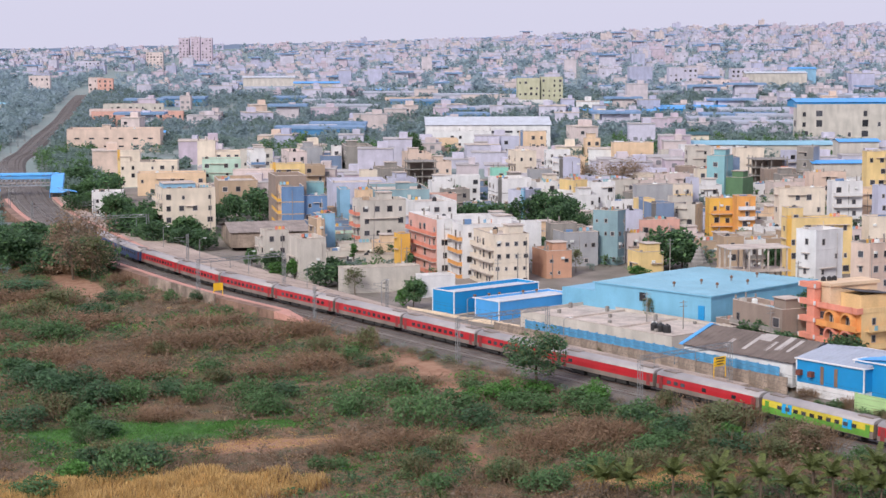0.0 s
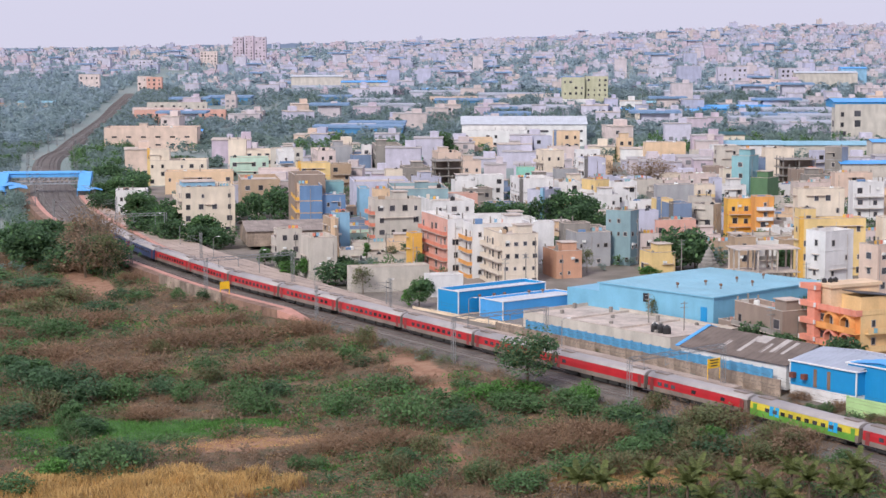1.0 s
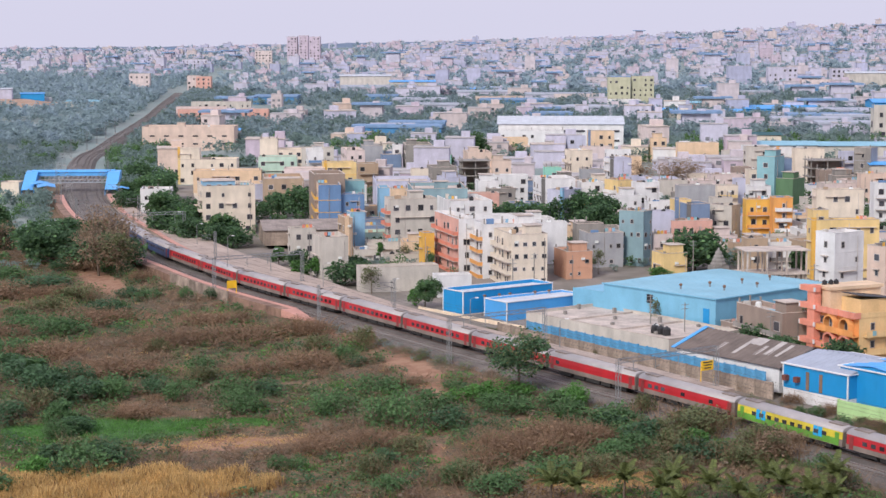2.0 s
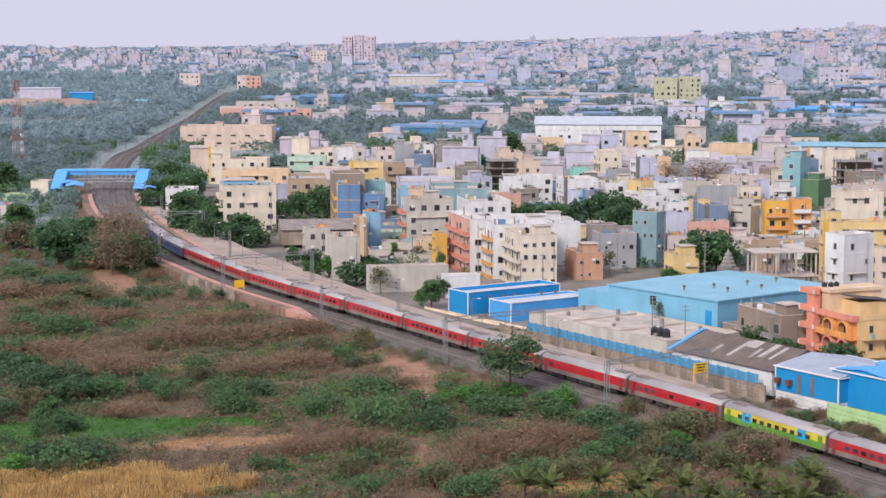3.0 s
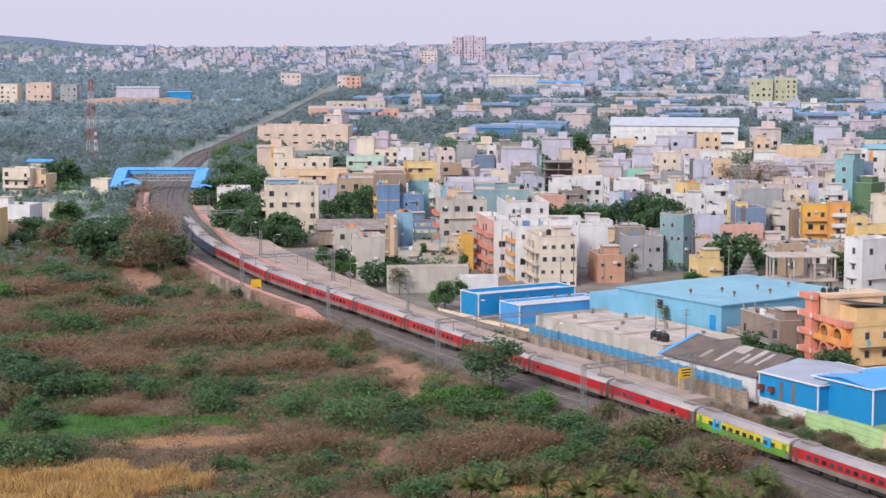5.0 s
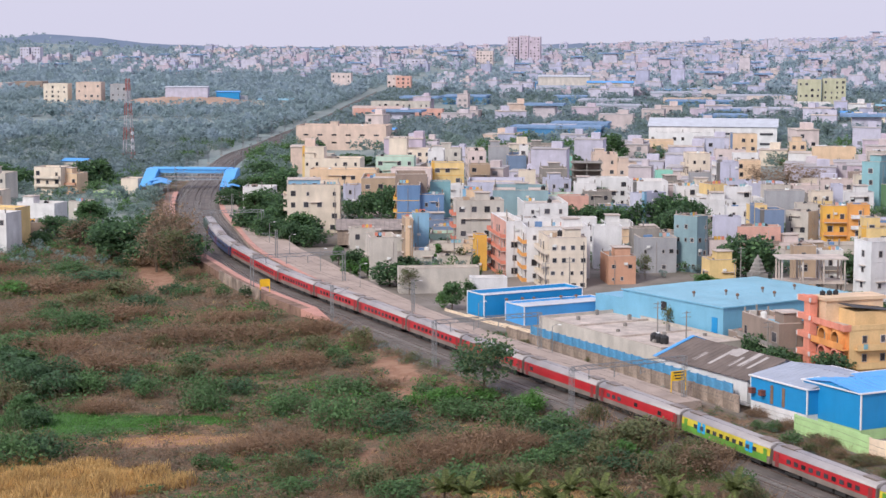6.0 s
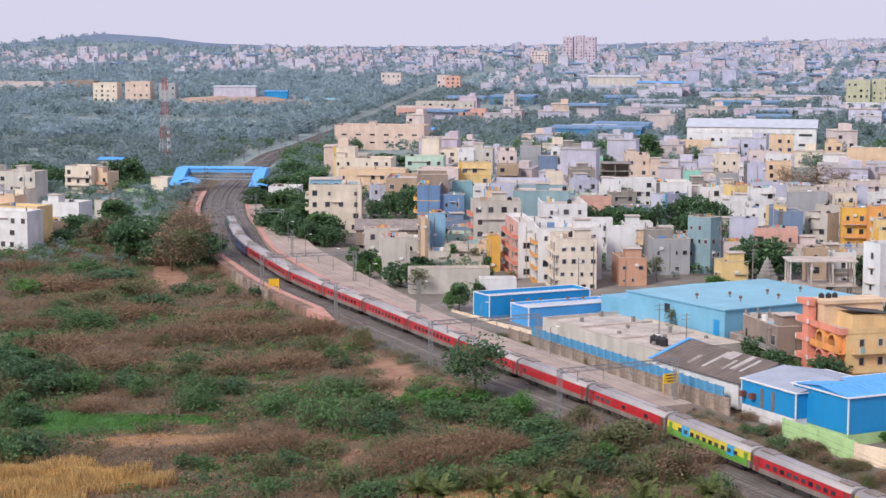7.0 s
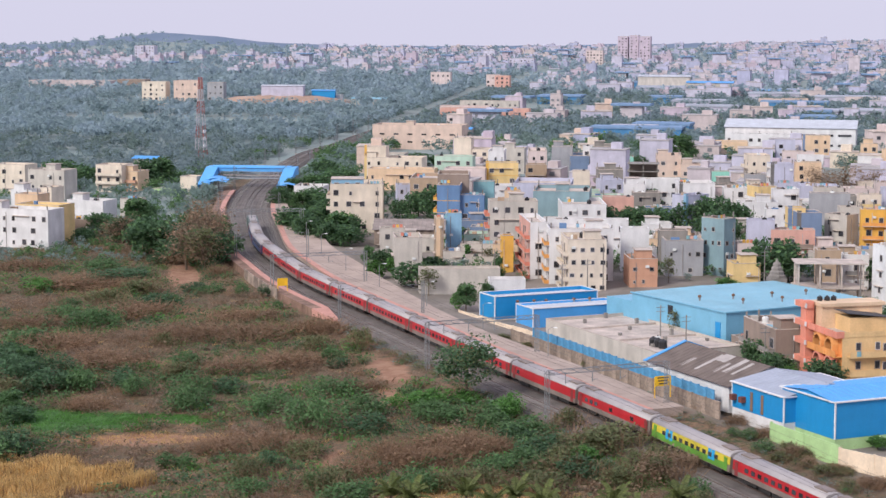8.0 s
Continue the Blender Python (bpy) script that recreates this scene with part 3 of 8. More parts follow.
def locomotive(s):
    x, y, z, h = along(s)
    c = thing("electric_locomotive", pose(x, y, z, 0, 0, h), "dark green electric locomotive at the head of the train", "locomotive")
    body = mat("loco_green", rgb(60, 86, 78), 0.45, 0.15, 0.4, 4, 0.03, 0, 0.2)
    bm = bmesh.new()
    prof = [(-1.5, 1.0), (-1.55, 2.4), (-1.4, 3.5), (1.4, 3.5), (1.55, 2.4), (1.5, 1.0)]
    rows = [[bm.verts.new((x, y * k, 1.0 + (z - 1.0) * k)) for y, z in prof] for x, k in ((-9.6, 0.86), (-8.6, 1.0), (8.6, 1.0), (9.6, 0.86))]
    for r0, r1 in zip(rows, rows[1:]):
        for k in range(6):
            bm.faces.new((r0[k], r1[k], r1[(k + 1) % 6], r0[(k + 1) % 6]))
    bm.faces.new(rows[0][::-1]), bm.faces.new(rows[-1])
    part("body", bm, body, c)
    bm = bmesh.new()
    box(bm, -7.5, -1.0, 3.5, 7.5, 1.0, 3.8)
    part("roof_equipment", bm, M_COACHROOF, c, "pale roof equipment")
    for x in (-9.2, 9.2):
        bm = bmesh.new()
        box(bm, x - 0.2, -1.1, 2.35, x + 0.2, 1.1, 3.1)
        part("windscreen", bm, M_GLASS, c)
    for x in (-5.2, 5.2):
        bm = bmesh.new()
        box(bm, x - 2.3, -1.2, 0.25, x + 2.3, 1.2, 0.98)
        part("bogie", bm, M_COACHDARK, c, "dark bogie")
        bm = bmesh.new()
        for sgn in (-1, 1):
            bar(bm, (x, sgn * 0.5, 3.8), (x + 1.2, sgn * 0.5, 4.5), 0.07)
            bar(bm, (x + 1.2, sgn * 0.5, 4.5), (x, sgn * 0.7, 5.3 if x > 0 else 4.6), 0.07)
        bar(bm, (x, -0.9, 5.3 if x > 0 else 4.6), (x, 0.9, 5.3 if x > 0 else 4.6), 0.08)
        part("pantograph", bm, M_STEEL, c, "steel pantograph")


locomotive(S0 + 24 * 11 + 10.6)

# ---- houses ----
WIN = {}


def window_mesh(w, h, kind="plain"):
    """A framed window that stands in a wall facing -y: frame and recessed pane."""
    key = (round(w, 1), round(h, 1), kind)
    if key not in WIN:
        w, h = key[:2]
        bm = bmesh.new()
        rings = [[bm.verts.new((sx * (w / 2 + a), y, z0 if sz < 0 else z1)) for sx, sz in ((-1, -1), (1, -1), (1, 1), (-1, 1))]
                 for a, y, z0, z1 in ((0.1, 0.06, -0.12, h + 0.1), (0.1, -0.09, -0.12, h + 0.1), (0.0, -0.09, 0, h), (0.0, -0.02, 0, h))]
        for k, (r0, r1) in enumerate(zip(rings, rings[1:])):
            for i in range(4):
                bm.faces.new((r0[i], r0[(i + 1) % 4], r1[(i + 1) % 4], r1[i])).material_index = 0
        bm.faces.new(rings[3]).material_index = 1
        WIN[key] = mesh("window", bm, M_FRAME, M_GLASS)
    return WIN[key]


def water_tank(x, y, z, black=True, r=0.62, h=1.3):
    t = thing("water_tank", pose(x, y, z), ("black" if black else "white") + " plastic water tank on a flat roof", "water tank", "water tanks on the roofs")
    bm = bmesh.new()
    tube(bm, [(0, 0, 0), (0, 0, h * 0.75), (0, 0, h * 0.92), (0, 0, h)], [r, r, r * 0.75, r * 0.3], 10)
    part("drum", bm, M_TANKB if black else M_TANKW, t)
    bm = bmesh.new()
    tube(bm, [(0, 0, h), (0, 0, h + 0.12)], [r * 0.32, r * 0.28], 8)
    part("lid", bm, M_TANKB, t)


HOUSE_RND = random.Random(5)
FOOT = []
KIND_WORDS = {"white": "white painted", "offwhite": "grey-white weathered", "bluegrey": "blue-grey painted", "palepink": "pale pink", "darkgrey": "dark grey",
              "skyblue": "sky-blue painted", "bluegreen": "grey-green painted", "concrete": "bare concrete", "lime": "pale green", "dusthaze_white": "haze-tinted white", "dusthaze_cream": "haze-tinted cream", "dusthaze_pink": "haze-tinted pink", "dusthaze_grey": "haze-tinted grey", "dusthaze_lilac": "haze-tinted lilac", "dusthaze_peach": "haze-tinted peach", "dusthaze_blue": "haze-tinted blue"}


def house(x, y, top, wl, wr, rot, col, lcol="", win="LR", bal="", stair=-1.0, tank=0, st=3.1, accent="", cat="house", drop=0.0, par=0.9, label="", upper=None, big=1.0):
    """A flat-roofed house. (x, y) is its near corner, top its roof's height, wr the face to the right of that corner, wl the one to its left, rot the turn of
    the right face. win and bal name the faces with windows and balconies, stair the place of the stair tower along the right face."""
    rnd = HOUSE_RND
    e, f = (math.cos(radians(rot)), math.sin(radians(rot))), (-math.sin(radians(rot)), math.cos(radians(rot)))
    cx, cy = [x + e[0] * u + f[0] * v for u in (0, wr) for v in (0, wl)], [y + e[1] * u + f[1] * v for u in (0, wr) for v in (0, wl)]
    g = float(min(land(np.array(cx), np.array(cy)))) - 0.6 - drop
    FOOT.append((sum(cx) / 4, sum(cy) / 4, math.hypot(wl, wr) / 2))
    h = top - g
    n = max(1, round((h - 1.5) / st))
    sh = (h - par - 0.6) / n
    words = KIND_WORDS.get(col, col)
    if not label:
        label = "%s %s flat-roofed %s%s" % (words, {1: "single-storey", 2: "two-storey", 3: "three-storey", 4: "four-storey"}.get(n, "tall"), cat, " with balconies" if bal else (" with small windows" if win else " with blank walls"))
    t = thing("house", pose(x, y, g, 0, 0, rot), label, cat, "houses of the town")
    W = WALL[col]
    WL = WALL[lcol] if lcol else W
    bm = bmesh.new()
    th = 0.22
    # one ring of walls that rises past the roof as a parapet
    rg = [[bm.verts.new((u, v, z)) for u, v in q] for q in (((0, 0), (wr, 0), (wr, wl), (0, wl)), ((th, th), (wr - th, th), (wr - th, wl - th), (th, wl - th))) for z in (0, h)]
    for i in range(4):
        j = (i + 1) % 4
        for q in ((rg[0][i], rg[0][j], rg[1][j], rg[1][i]), (rg[1][i], rg[1][j], rg[3][j], rg[3][i]), (rg[3][i], rg[3][j], rg[2][j], rg[2][i]), (rg[2][i], rg[2][j], rg[0][j], rg[0][i])):
            bm.faces.new(q).material_index = 1 if i == 3 else 0
    part("wall", bm, [W, WL], t)
    bm = bmesh.new()
    box(bm, th, th, h - par - 0.2, wr - th, wl - th, h - par, 0)
    part("roof", bm, M_SLAB, t, "dusty flat roof slab")
    bm = bmesh.new()
    cp = [[bm.verts.new((u, v, z)) for u, v in ((-k, -k), (wr + k, -k), (wr + k, wl + k), (-k, wl + k))] for k, z in ((0.06, h), (0.06, h + 0.1), (-th - 0.04, h + 0.1), (-th - 0.04, h))]
    for r0, r1 in zip(cp, cp[1:] + cp[:1]):
        for i in range(4):
            bm.faces.new((r0[i], r0[(i + 1) % 4], r1[(i + 1) % 4], r1[i]))
    part("coping", bm, M_SLAB if col not in ("white", "lavender") else W, t)
    # floor bands
    if n > 1 and rnd.random() < 0.6:
        for k in range(1, n):
            bm = bmesh.new()
            z = 0.6 + k * sh
            box(bm, -0.05, -0.05, z - 0.1, wr + 0.04, -0.002, z + 0.06)
            box(bm, -0.05, 0.0, z - 0.1, -0.002, wl, z + 0.06)
            part("floor_band", bm, WALL[accent] if accent else W, t)
    for face, length in (("R", wr), ("L", wl)):
        has_b = face in bal
        cnt = max(1, int(length / 3.1 / big)) if face in win else 0
        for k in range(n):
            z = 0.6 + k * sh
            if has_b:
                bm = bmesh.new()
                d, m = 1.1, 0.4
                a0, a1 = m, length - m
                if face == "R":
                    box(bm, a0, -d, z - 0.08, a1, 0.0, z + 0.08, 0)
                    box(bm, a0, -d, z + 0.08, a1, -d + 0.1, z + 0.95, 1)
                    box(bm, a0, -d + 0.1, z + 0.08, a0 + 0.1, 0, z + 0.95, 1)
                    box(bm, a1 - 0.1, -d + 0.1, z + 0.08, a1, 0, z + 0.95, 1)
                else:
                    box(bm, -d, a0, z - 0.08, 0.0, a1, z + 0.08, 0)
                    box(bm, -d, a0, z + 0.08, -d + 0.1, a1, z + 0.95, 1)
                    box(bm, -d + 0.1, a0, z + 0.08, 0, a0 + 0.1, z + 0.95, 1)
                    box(bm, -d + 0.1, a1 - 0.1, z + 0.08, 0, a1, z + 0.95, 1)
                if k or h > 6:
                    part("balcony", bm, [M_SLAB, WALL[accent] if accent else WL], t)
                else:
                    bm.free()
            if cnt and not has_b and big == 1.0 and y < 700 and rnd.random() < 0.55 and z + 2.5 < h - par:
                bm = bmesh.new()
                a0, a1 = sorted((rnd.uniform(0.1, 0.5) * length, rnd.uniform(0.55, 0.95) * length))
                if face == "R":
                    box(bm, a0, -0.6, z + 2.3, a1, 0.02, z + 2.42)
                else:
                    box(bm, -0.6, a0, z + 2.3, 0.02, a1, z + 2.42)
                part("sunshade", bm, M_SLAB, t)
            for i in range(cnt):
                if rnd.random() < 0.24:
                    continue
                u = length * (i + 0.5) / cnt + rnd.uniform(-0.3, 0.3)
                ww, hh = rnd.choice(((0.9, 1.1), (1.1, 1.2), (0.6, 0.8), (1.2, 1.1), (0.7, 1.0)))
                ww, hh = ww * big * 1.2, hh * big * 1.2
                if has_b and i % 2:
                    ww, hh = 1.0, 2.0
                zz = z + (0.1 if hh > 1.8 else 1.0)
                if zz + hh > h - par:
                    continue
                me = window_mesh(ww, hh, "shade" if not has_b and (int(x * 7) + n) % 3 else "plain")
                part("window", me, None, t, m=pose(u, 0, zz) if face == "R" else pose(0, u, zz, 0, 0, -90))
    if accent and not bal:
        bm = bmesh.new()
        box(bm, -0.04, -0.04, 0.3, 0.9, -0.003, h + 0.6)
        box(bm, -0.04, 0.0, 0.3, -0.003, 0.9, h + 0.6)
        part("corner_panel", bm, WALL[accent], t, accent + " painted corner panel")
    if stair < 0 and y < 900 and min(wl, wr) > 5.5 and rnd.random() < 0.45:
        stair = rnd.random()
    if tank == 0 and y < 800 and rnd.random() < 0.4:
        tank = 1
    if stair >= 0:
        bm = bmesh.new()
        u = stair * max(0.5, wr - 4.2)
        sw, sd = min(3.8, wr - 0.5), min(4.0, wl - 0.6)
        box(bm, u + 0.25, 0.25, h - par, u + sw, sd, h + 1.9)
        st_ob = part("stair_tower", bm, W, t)
        bm = bmesh.new()
        box(bm, u - 0.1, -0.05, h + 1.9, u + sw + 0.3, sd + 0.3, h + 2.05)
        part("stair_roof", bm, M_SLAB, st_ob)
    if upper:
        u0, v0, u1, v1, uh, ucol = upper
        bm = bmesh.new()
        box(bm, u0, v0, h - par, u1, v1, h + uh)
        up_ob = part("upper_floor", bm, WALL[ucol], t, ucol + " set-back upper floor")
        bm = bmesh.new()
        box(bm, u0 - 0.25, v0 - 0.25, h + uh, u1 + 0.25, v1 + 0.25, h + uh + 0.14)
        part("upper_roof", bm, M_SLAB, up_ob)
        for k in range(max(1, int((u1 - u0) / 3))):
            part("window", window_mesh(1.1, 1.2), None, up_ob, m=pose(u0 + 1.5 + 3 * k, v0, h + uh - 2.2))
    for k in range(tank):
        u, v = rnd.uniform(1.2, max(1.3, wr - 1.2)), rnd.uniform(1.2, max(1.3, wl - 1.2))
        water_tank(x + e[0] * u + f[0] * v, y + e[1] * u + f[1] * v, g + h - par, rnd.random() < 0.6)
    if y < 640 and win:
        bm = bmesh.new()
        u = rnd.uniform(0.3, wr - 0.3)
        tube(bm, [(u, -0.1, 0.2), (u, -0.1, h - par)], [0.07, 0.07], 5)
        part("downpipe", bm, M_FRAME, t)
        bm = bmesh.new()
        u, z = rnd.uniform(0.8, wr - 0.8), 0.6 + sh * rnd.randrange(n) + sh * 0.6
        box(bm, u - 0.42, -0.4, z, u + 0.42, -0.02, z + 0.55)
        part("air_conditioner", bm, M_TANKW, t, "white outdoor unit")
        v = rnd.uniform(0.4, max(0.5, wl - 0.8))
        bm = bmesh.new()
        box(bm, wr * 0.2, v, h + 0.1 - par, wr * 0.2 + rnd.uniform(0.8, 2.2), v + 0.9, h + rnd.uniform(0.0, 0.6))
        part("roof_box", bm, WALL[rnd.choice(("concrete", "offwhite", "taupe", "blue", "tan"))], t, "store box on the roof")
        if rnd.random() < 0.5:
            u0 = rnd.uniform(0.3, max(0.4, wr - 3.2))
            bm = bmesh.new()
            bar(bm, (u0, wl * 0.4, h - par + 1.7), (u0 + 2.8, wl * 0.4, h - par + 1.6), 0.03)
            line = part("clothes_line", bm, M_WIRE, t)
            for i in range(3):
                bm = bmesh.new()
                box(bm, u0 + 0.1 + 0.9 * i, wl * 0.4 - 0.02, h - par + 0.8, u0 + 0.8 + 0.9 * i, wl * 0.4 + 0.02, h - par + 1.62)
                part("cloth", bm, WALL[rnd.choice(("coral", "skyblue", "white", "amber", "teal", "pink"))], line, "washing hung to dry")
    if rnd.random() < 0.55 and wr > 4 and wl > 4:
        # starter columns left standing on the roof
        for u, v in ((0.4, 0.4), (wr - 0.4, 0.4), (0.4, wl - 0.4), (wr - 0.4, wl - 0.4), (wr / 2, wl - 0.4)):
            if rnd.random() < 0.6:
                bm = bmesh.new()
                box(bm, u - 0.14, v - 0.14, h - par, u + 0.14, v + 0.14, h + rnd.uniform(0.5, 1.5))
                part("column_stub", bm, WALL["concrete"], t)
    return t


def frame_building(x, y, top, wl, wr, rot, floors, label, inner=True):
    """A half-built concrete frame: slabs on columns, no walls."""
    e, f = (math.cos(radians(rot)), math.sin(radians(rot))), (-math.sin(radians(rot)), math.cos(radians(rot)))
    g = float(land(x + e[0] * wr / 2 + f[0] * wl / 2, y + e[1] * wr / 2 + f[1] * wl / 2)) - 0.5
    t = thing("unfinished_building", pose(x, y, g, 0, 0, rot), label, "building")
    h = top - g
    sh = h / floors
    C = WALL["concrete"] if inner else M_SLAB
    nx_, ny_ = max(2, round(wr / 4.6) + 1), max(2, round(wl / 4) + 1)
    for k in range(1, floors + 1):
        bm = bmesh.new()
        box(bm, -0.5, -0.5, k * sh - 0.22, wr + 0.5, wl + 0.5, k * sh)
        part("slab", bm, [C], t)
    for i in range(nx_):
        for j in range(ny_):
            u, v = 0.2 + (wr - 0.4) * i / (nx_ - 1), 0.2 + (wl - 0.4) * j / (ny_ - 1)
            bm = bmesh.new()
            for k in range(floors):
                box(bm, u - 0.17, v - 0.17, k * sh, u + 0.17, v + 0.17, (k + 1) * sh - 0.22)
            if inner:
                box(bm, u - 0.14, v - 0.14, h, u + 0.14, v + 0.14, h + 0.9)
            part("column", bm, C, t)
    if inner:
        bm = bmesh.new()
        box(bm, 0.4, wl * 0.55, 0, wr - 0.4, wl * 0.6, h - 0.25)
        part("inner_wall", bm, WALL["taupe"], t)
    return t


# ---- sheds along the railway ----
def ribbed(bm, a, b, z0, z1, pitch=1.0, depth=0.014, mi=0):
    """A sheet-metal wall from a to b whose ribs stand proud."""
    a, b = Vector((*a, 0)), Vector((*b, 0))
    d = (b - a)
    n = max(2, int(d.length / pitch))
    out = Vector((d.y, -d.x, 0)).normalized() * depth
    pts = []
    for i in range(n):
        p, q = a + d * (i / n), a + d * ((i + 0.72) / n)
        pts += [p + out, q + out, q, a + d * ((i + 1) / n)]
    pts = [a] + pts
    inn = -out.normalized() * 0.12
    lo, hi = [bm.verts.new((p.x, p.y, z0)) for p in pts], [bm.verts.new((p.x, p.y, z1)) for p in pts]
    for i in range(len(pts) - 1):
        bm.faces.new((lo[i], lo[i + 1], hi[i + 1], hi[i])).material_index = mi
    c = [bm.verts.new((p.x + inn.x, p.y + inn.y, z)) for p in (a, b) for z in (z0, z1)]
    bm.faces.new((c[0], c[2], c[3], c[1])).material_index = mi


def shed(name, x, y, wl, wr, rot, z0, eave, rise, wall_m, roof_m, label, base=0.0, base_m=None, ridge="R", trim=None, over=0.25, rib=1.1, par=0.0):
    """A shed with its near corner at (x, y): ribbed walls on a plinth, a pitched roof with its ridge along the right or left face."""
    t = thing(name, pose(x, y, z0, 0, 0, rot), label, "shed" if "shed" in name else "warehouse")
    H = eave - z0
    HW_ = H + par
    if par:
        over = -0.15
    if base:
        bm = bmesh.new()
        box(bm, 0.02, 0.02, -1.5, wr - 0.02, wl - 0.02, base)
        part("plinth", bm, base_m, t, "rendered base wall")
    bm = bmesh.new()
    ribbed(bm, (0, 0), (wr, 0), base, HW_, rib)
    part("front_wall", bm, wall_m, t)
    bm = bmesh.new()
    ribbed(bm, (wr, 0), (wr, wl), base, HW_, rib)
    part("side_wall", bm, wall_m, t)
    bm = bmesh.new()
    ribbed(bm, (wr, wl), (0, wl), base, HW_, rib)
    part("back_wall", bm, wall_m, t)
    bm = bmesh.new()
    ribbed(bm, (0, wl), (0, 0), base, HW_, rib)
    part("side_wall", bm, wall_m, t)
    # roof as ribbed sheets on two slopes
    o = over
    bm = bmesh.new()

    def slope(p, q, r, s_, n):
        """Ribbed sheet between edge p-q (low) and s_-r (high)."""
        p, q, r, s_ = [Vector(v) for v in (p, q, r, s_)]
        nrm = (q - p).cross(s_ - p).normalized()
        cols = []
        for i in range(n + 1):
            k = i / n
            for w_, up in ((0, 0), (0.08, 0.07), (0.2, 0.07), (0.28, 0)):
                kk = min(1, k + w_ / n)
                cols.append((p.lerp(q, kk) + nrm * up, s_.lerp(r, kk) + nrm * up))
                if i == n:
                    break
        lo, hi = [bm.verts.new(c[0]) for c in cols], [bm.verts.new(c[1]) for c in cols]
        for i in range(len(cols) - 1):
            bm.faces.new((lo[i], lo[i + 1], hi[i + 1], hi[i]))
        v4 = [bm.verts.new(v - nrm * 0.08) for v in (p, q, r, s_)]
        bm.faces.new(v4[::-1])

    if ridge == "R":
        mid = wl / 2
        slope((-o, -o, H), (wr + o, -o, H), (wr + o, mid, H + rise), (-o, mid, H + rise), max(3, int(wr / 1.2)))
        slope((wr + o, wl + o, H), (-o, wl + o, H), (-o, mid, H + rise), (wr + o, mid, H + rise), max(3, int(wr / 1.2)))
        gables = [((0.02, 0, H), (0.02, wl, H), (0.02, mid, H + rise)), ((wr - 0.02, 0, H), (wr - 0.02, wl, H), (wr - 0.02, mid, H + rise))]
    else:
        mid = wr / 2
        slope((-o, wl + o, H), (-o, -o, H), (mid, -o, H + rise), (mid, wl + o, H + rise), max(3, int(wl / 1.2)))
        slope((wr + o, -o, H), (wr + o, wl + o, H), (mid, wl + o, H + rise), (mid, -o, H + rise), max(3, int(wl / 1.2)))
        gables = [((0, 0.02, H), (wr, 0.02, H), (mid, 0.02, H + rise)), ((0, wl - 0.02, H), (wr, wl - 0.02, H), (mid, wl - 0.02, H + rise))]
    part("roof", bm, roof_m, t, "profiled sheet roof")
    if rise > 0.05:
        for ga in gables:
            bm = bmesh.new()
            v = [bm.verts.new(p) for p in ga]
            r_ = bmesh.ops.extrude_face_region(bm, geom=[bm.faces.new(v)])
            nv = [q for q in r_["geom"] if isinstance(q, bmesh.types.BMVert)]
            bmesh.ops.translate(bm, verts=nv, vec=(0.1 if ridge == "R" and ga[0][0] < 1 else (-0.1 if ridge == "R" else 0), 0 if ridge == "R" else (0.1 if ga[0][1] < 1 else -0.1), 0))
            part("gable", bm, wall_m, t)
    if trim:
        bm = bmesh.new()
        for cx_, cy_ in ((0, 0), (wr, 0), (0, wl), (wr, wl)):
            box(bm, cx_ - 0.11, cy_ - 0.11, base, cx_ + 0.11, cy_ + 0.11, HW_ + 0.06)
        e_ = 0.12 if par else 0.3
        box(bm, -e_, -e_ - 0.04, HW_ - 0.1, wr + e_, 0.1, HW_ + 0.1)
        box(bm, -e_ - 0.04, 0.1, HW_ - 0.1, 0.1, wl + e_, HW_ + 0.1)
        box(bm, 0.1, wl - 0.1, HW_ - 0.1, wr + e_, wl + e_, HW_ + 0.1)
        box(bm, wr - 0.1, 0.1, HW_ - 0.1, wr + e_, wl - 0.1, HW_ + 0.1)
        part("trim", bm, trim, t, "pale metal trim")
    return t

# ---- the town ----
house(-89.4, 550.0, 14.8, 15.0, 15.1, 16.0, 'cream', win='LR', bal='L', tank=1, upper=(0.4, 0.4, 9.5, 9.0, 1.3, 'skyblue'))
house(-80.1, 555.7, 14.4, 5.9, 4.9, 16.6, 'cream', win='R')
house(-119.0, 603.5, 9.0, 8.4, 9.6, 6.7, 'white', win='R')
house(-127.6, 707.3, 10.6, 11.0, 21.5, 4.6, 'cream', win='R', accent='yellow', tank=1)
house(-127.8, 708.2, 14.5, 6.3, 8.0, 4.6, 'cream', win='', accent='amber')
house(-114.9, 670.1, 9.6, 8.1, 23.5, 6.3, 'peach', win='R')
house(-103.2, 744.8, 11.7, 10.7, 16.8, 4.5, 'cream', win='R', stair=0.0)
house(-103.1, 744.3, 15.9, 6.1, 6.8, 4.5, 'cream', win='')
house(-85.8, 735.5, 12.9, 7.7, 12.2, 5.9, 'offwhite', win='R')
house(-78.7, 699.3, 14.4, 15.5, 5.7, 9.8, 'white', win='LR', accent='blue', bal='R')
house(-93.8, 681.4, 13.6, 8.0, 13.5, 6.2, 'mint', win='R', tank=1)
house(-78.3, 636.3, 13.0, 8.2, 13.4, 6.5, 'palepink', win='')
house(-65.7, 642.3, 14.7, 6.1, 10.7, 14.1, 'yellow', win='R', accent='amber')
house(-78.5, 595.7, 13.1, 19.4, 12.0, 10.6, 'tan', win='R')
house(-57.1, 548.7, 18.4, 14.2, 8.8, 13.4, 'taupe', win='')
house(-54.8, 539.6, 16.2, 20.0, 6.3, 10.3, 'blue', win='L', bal='L', accent='amber', lcol='peach')
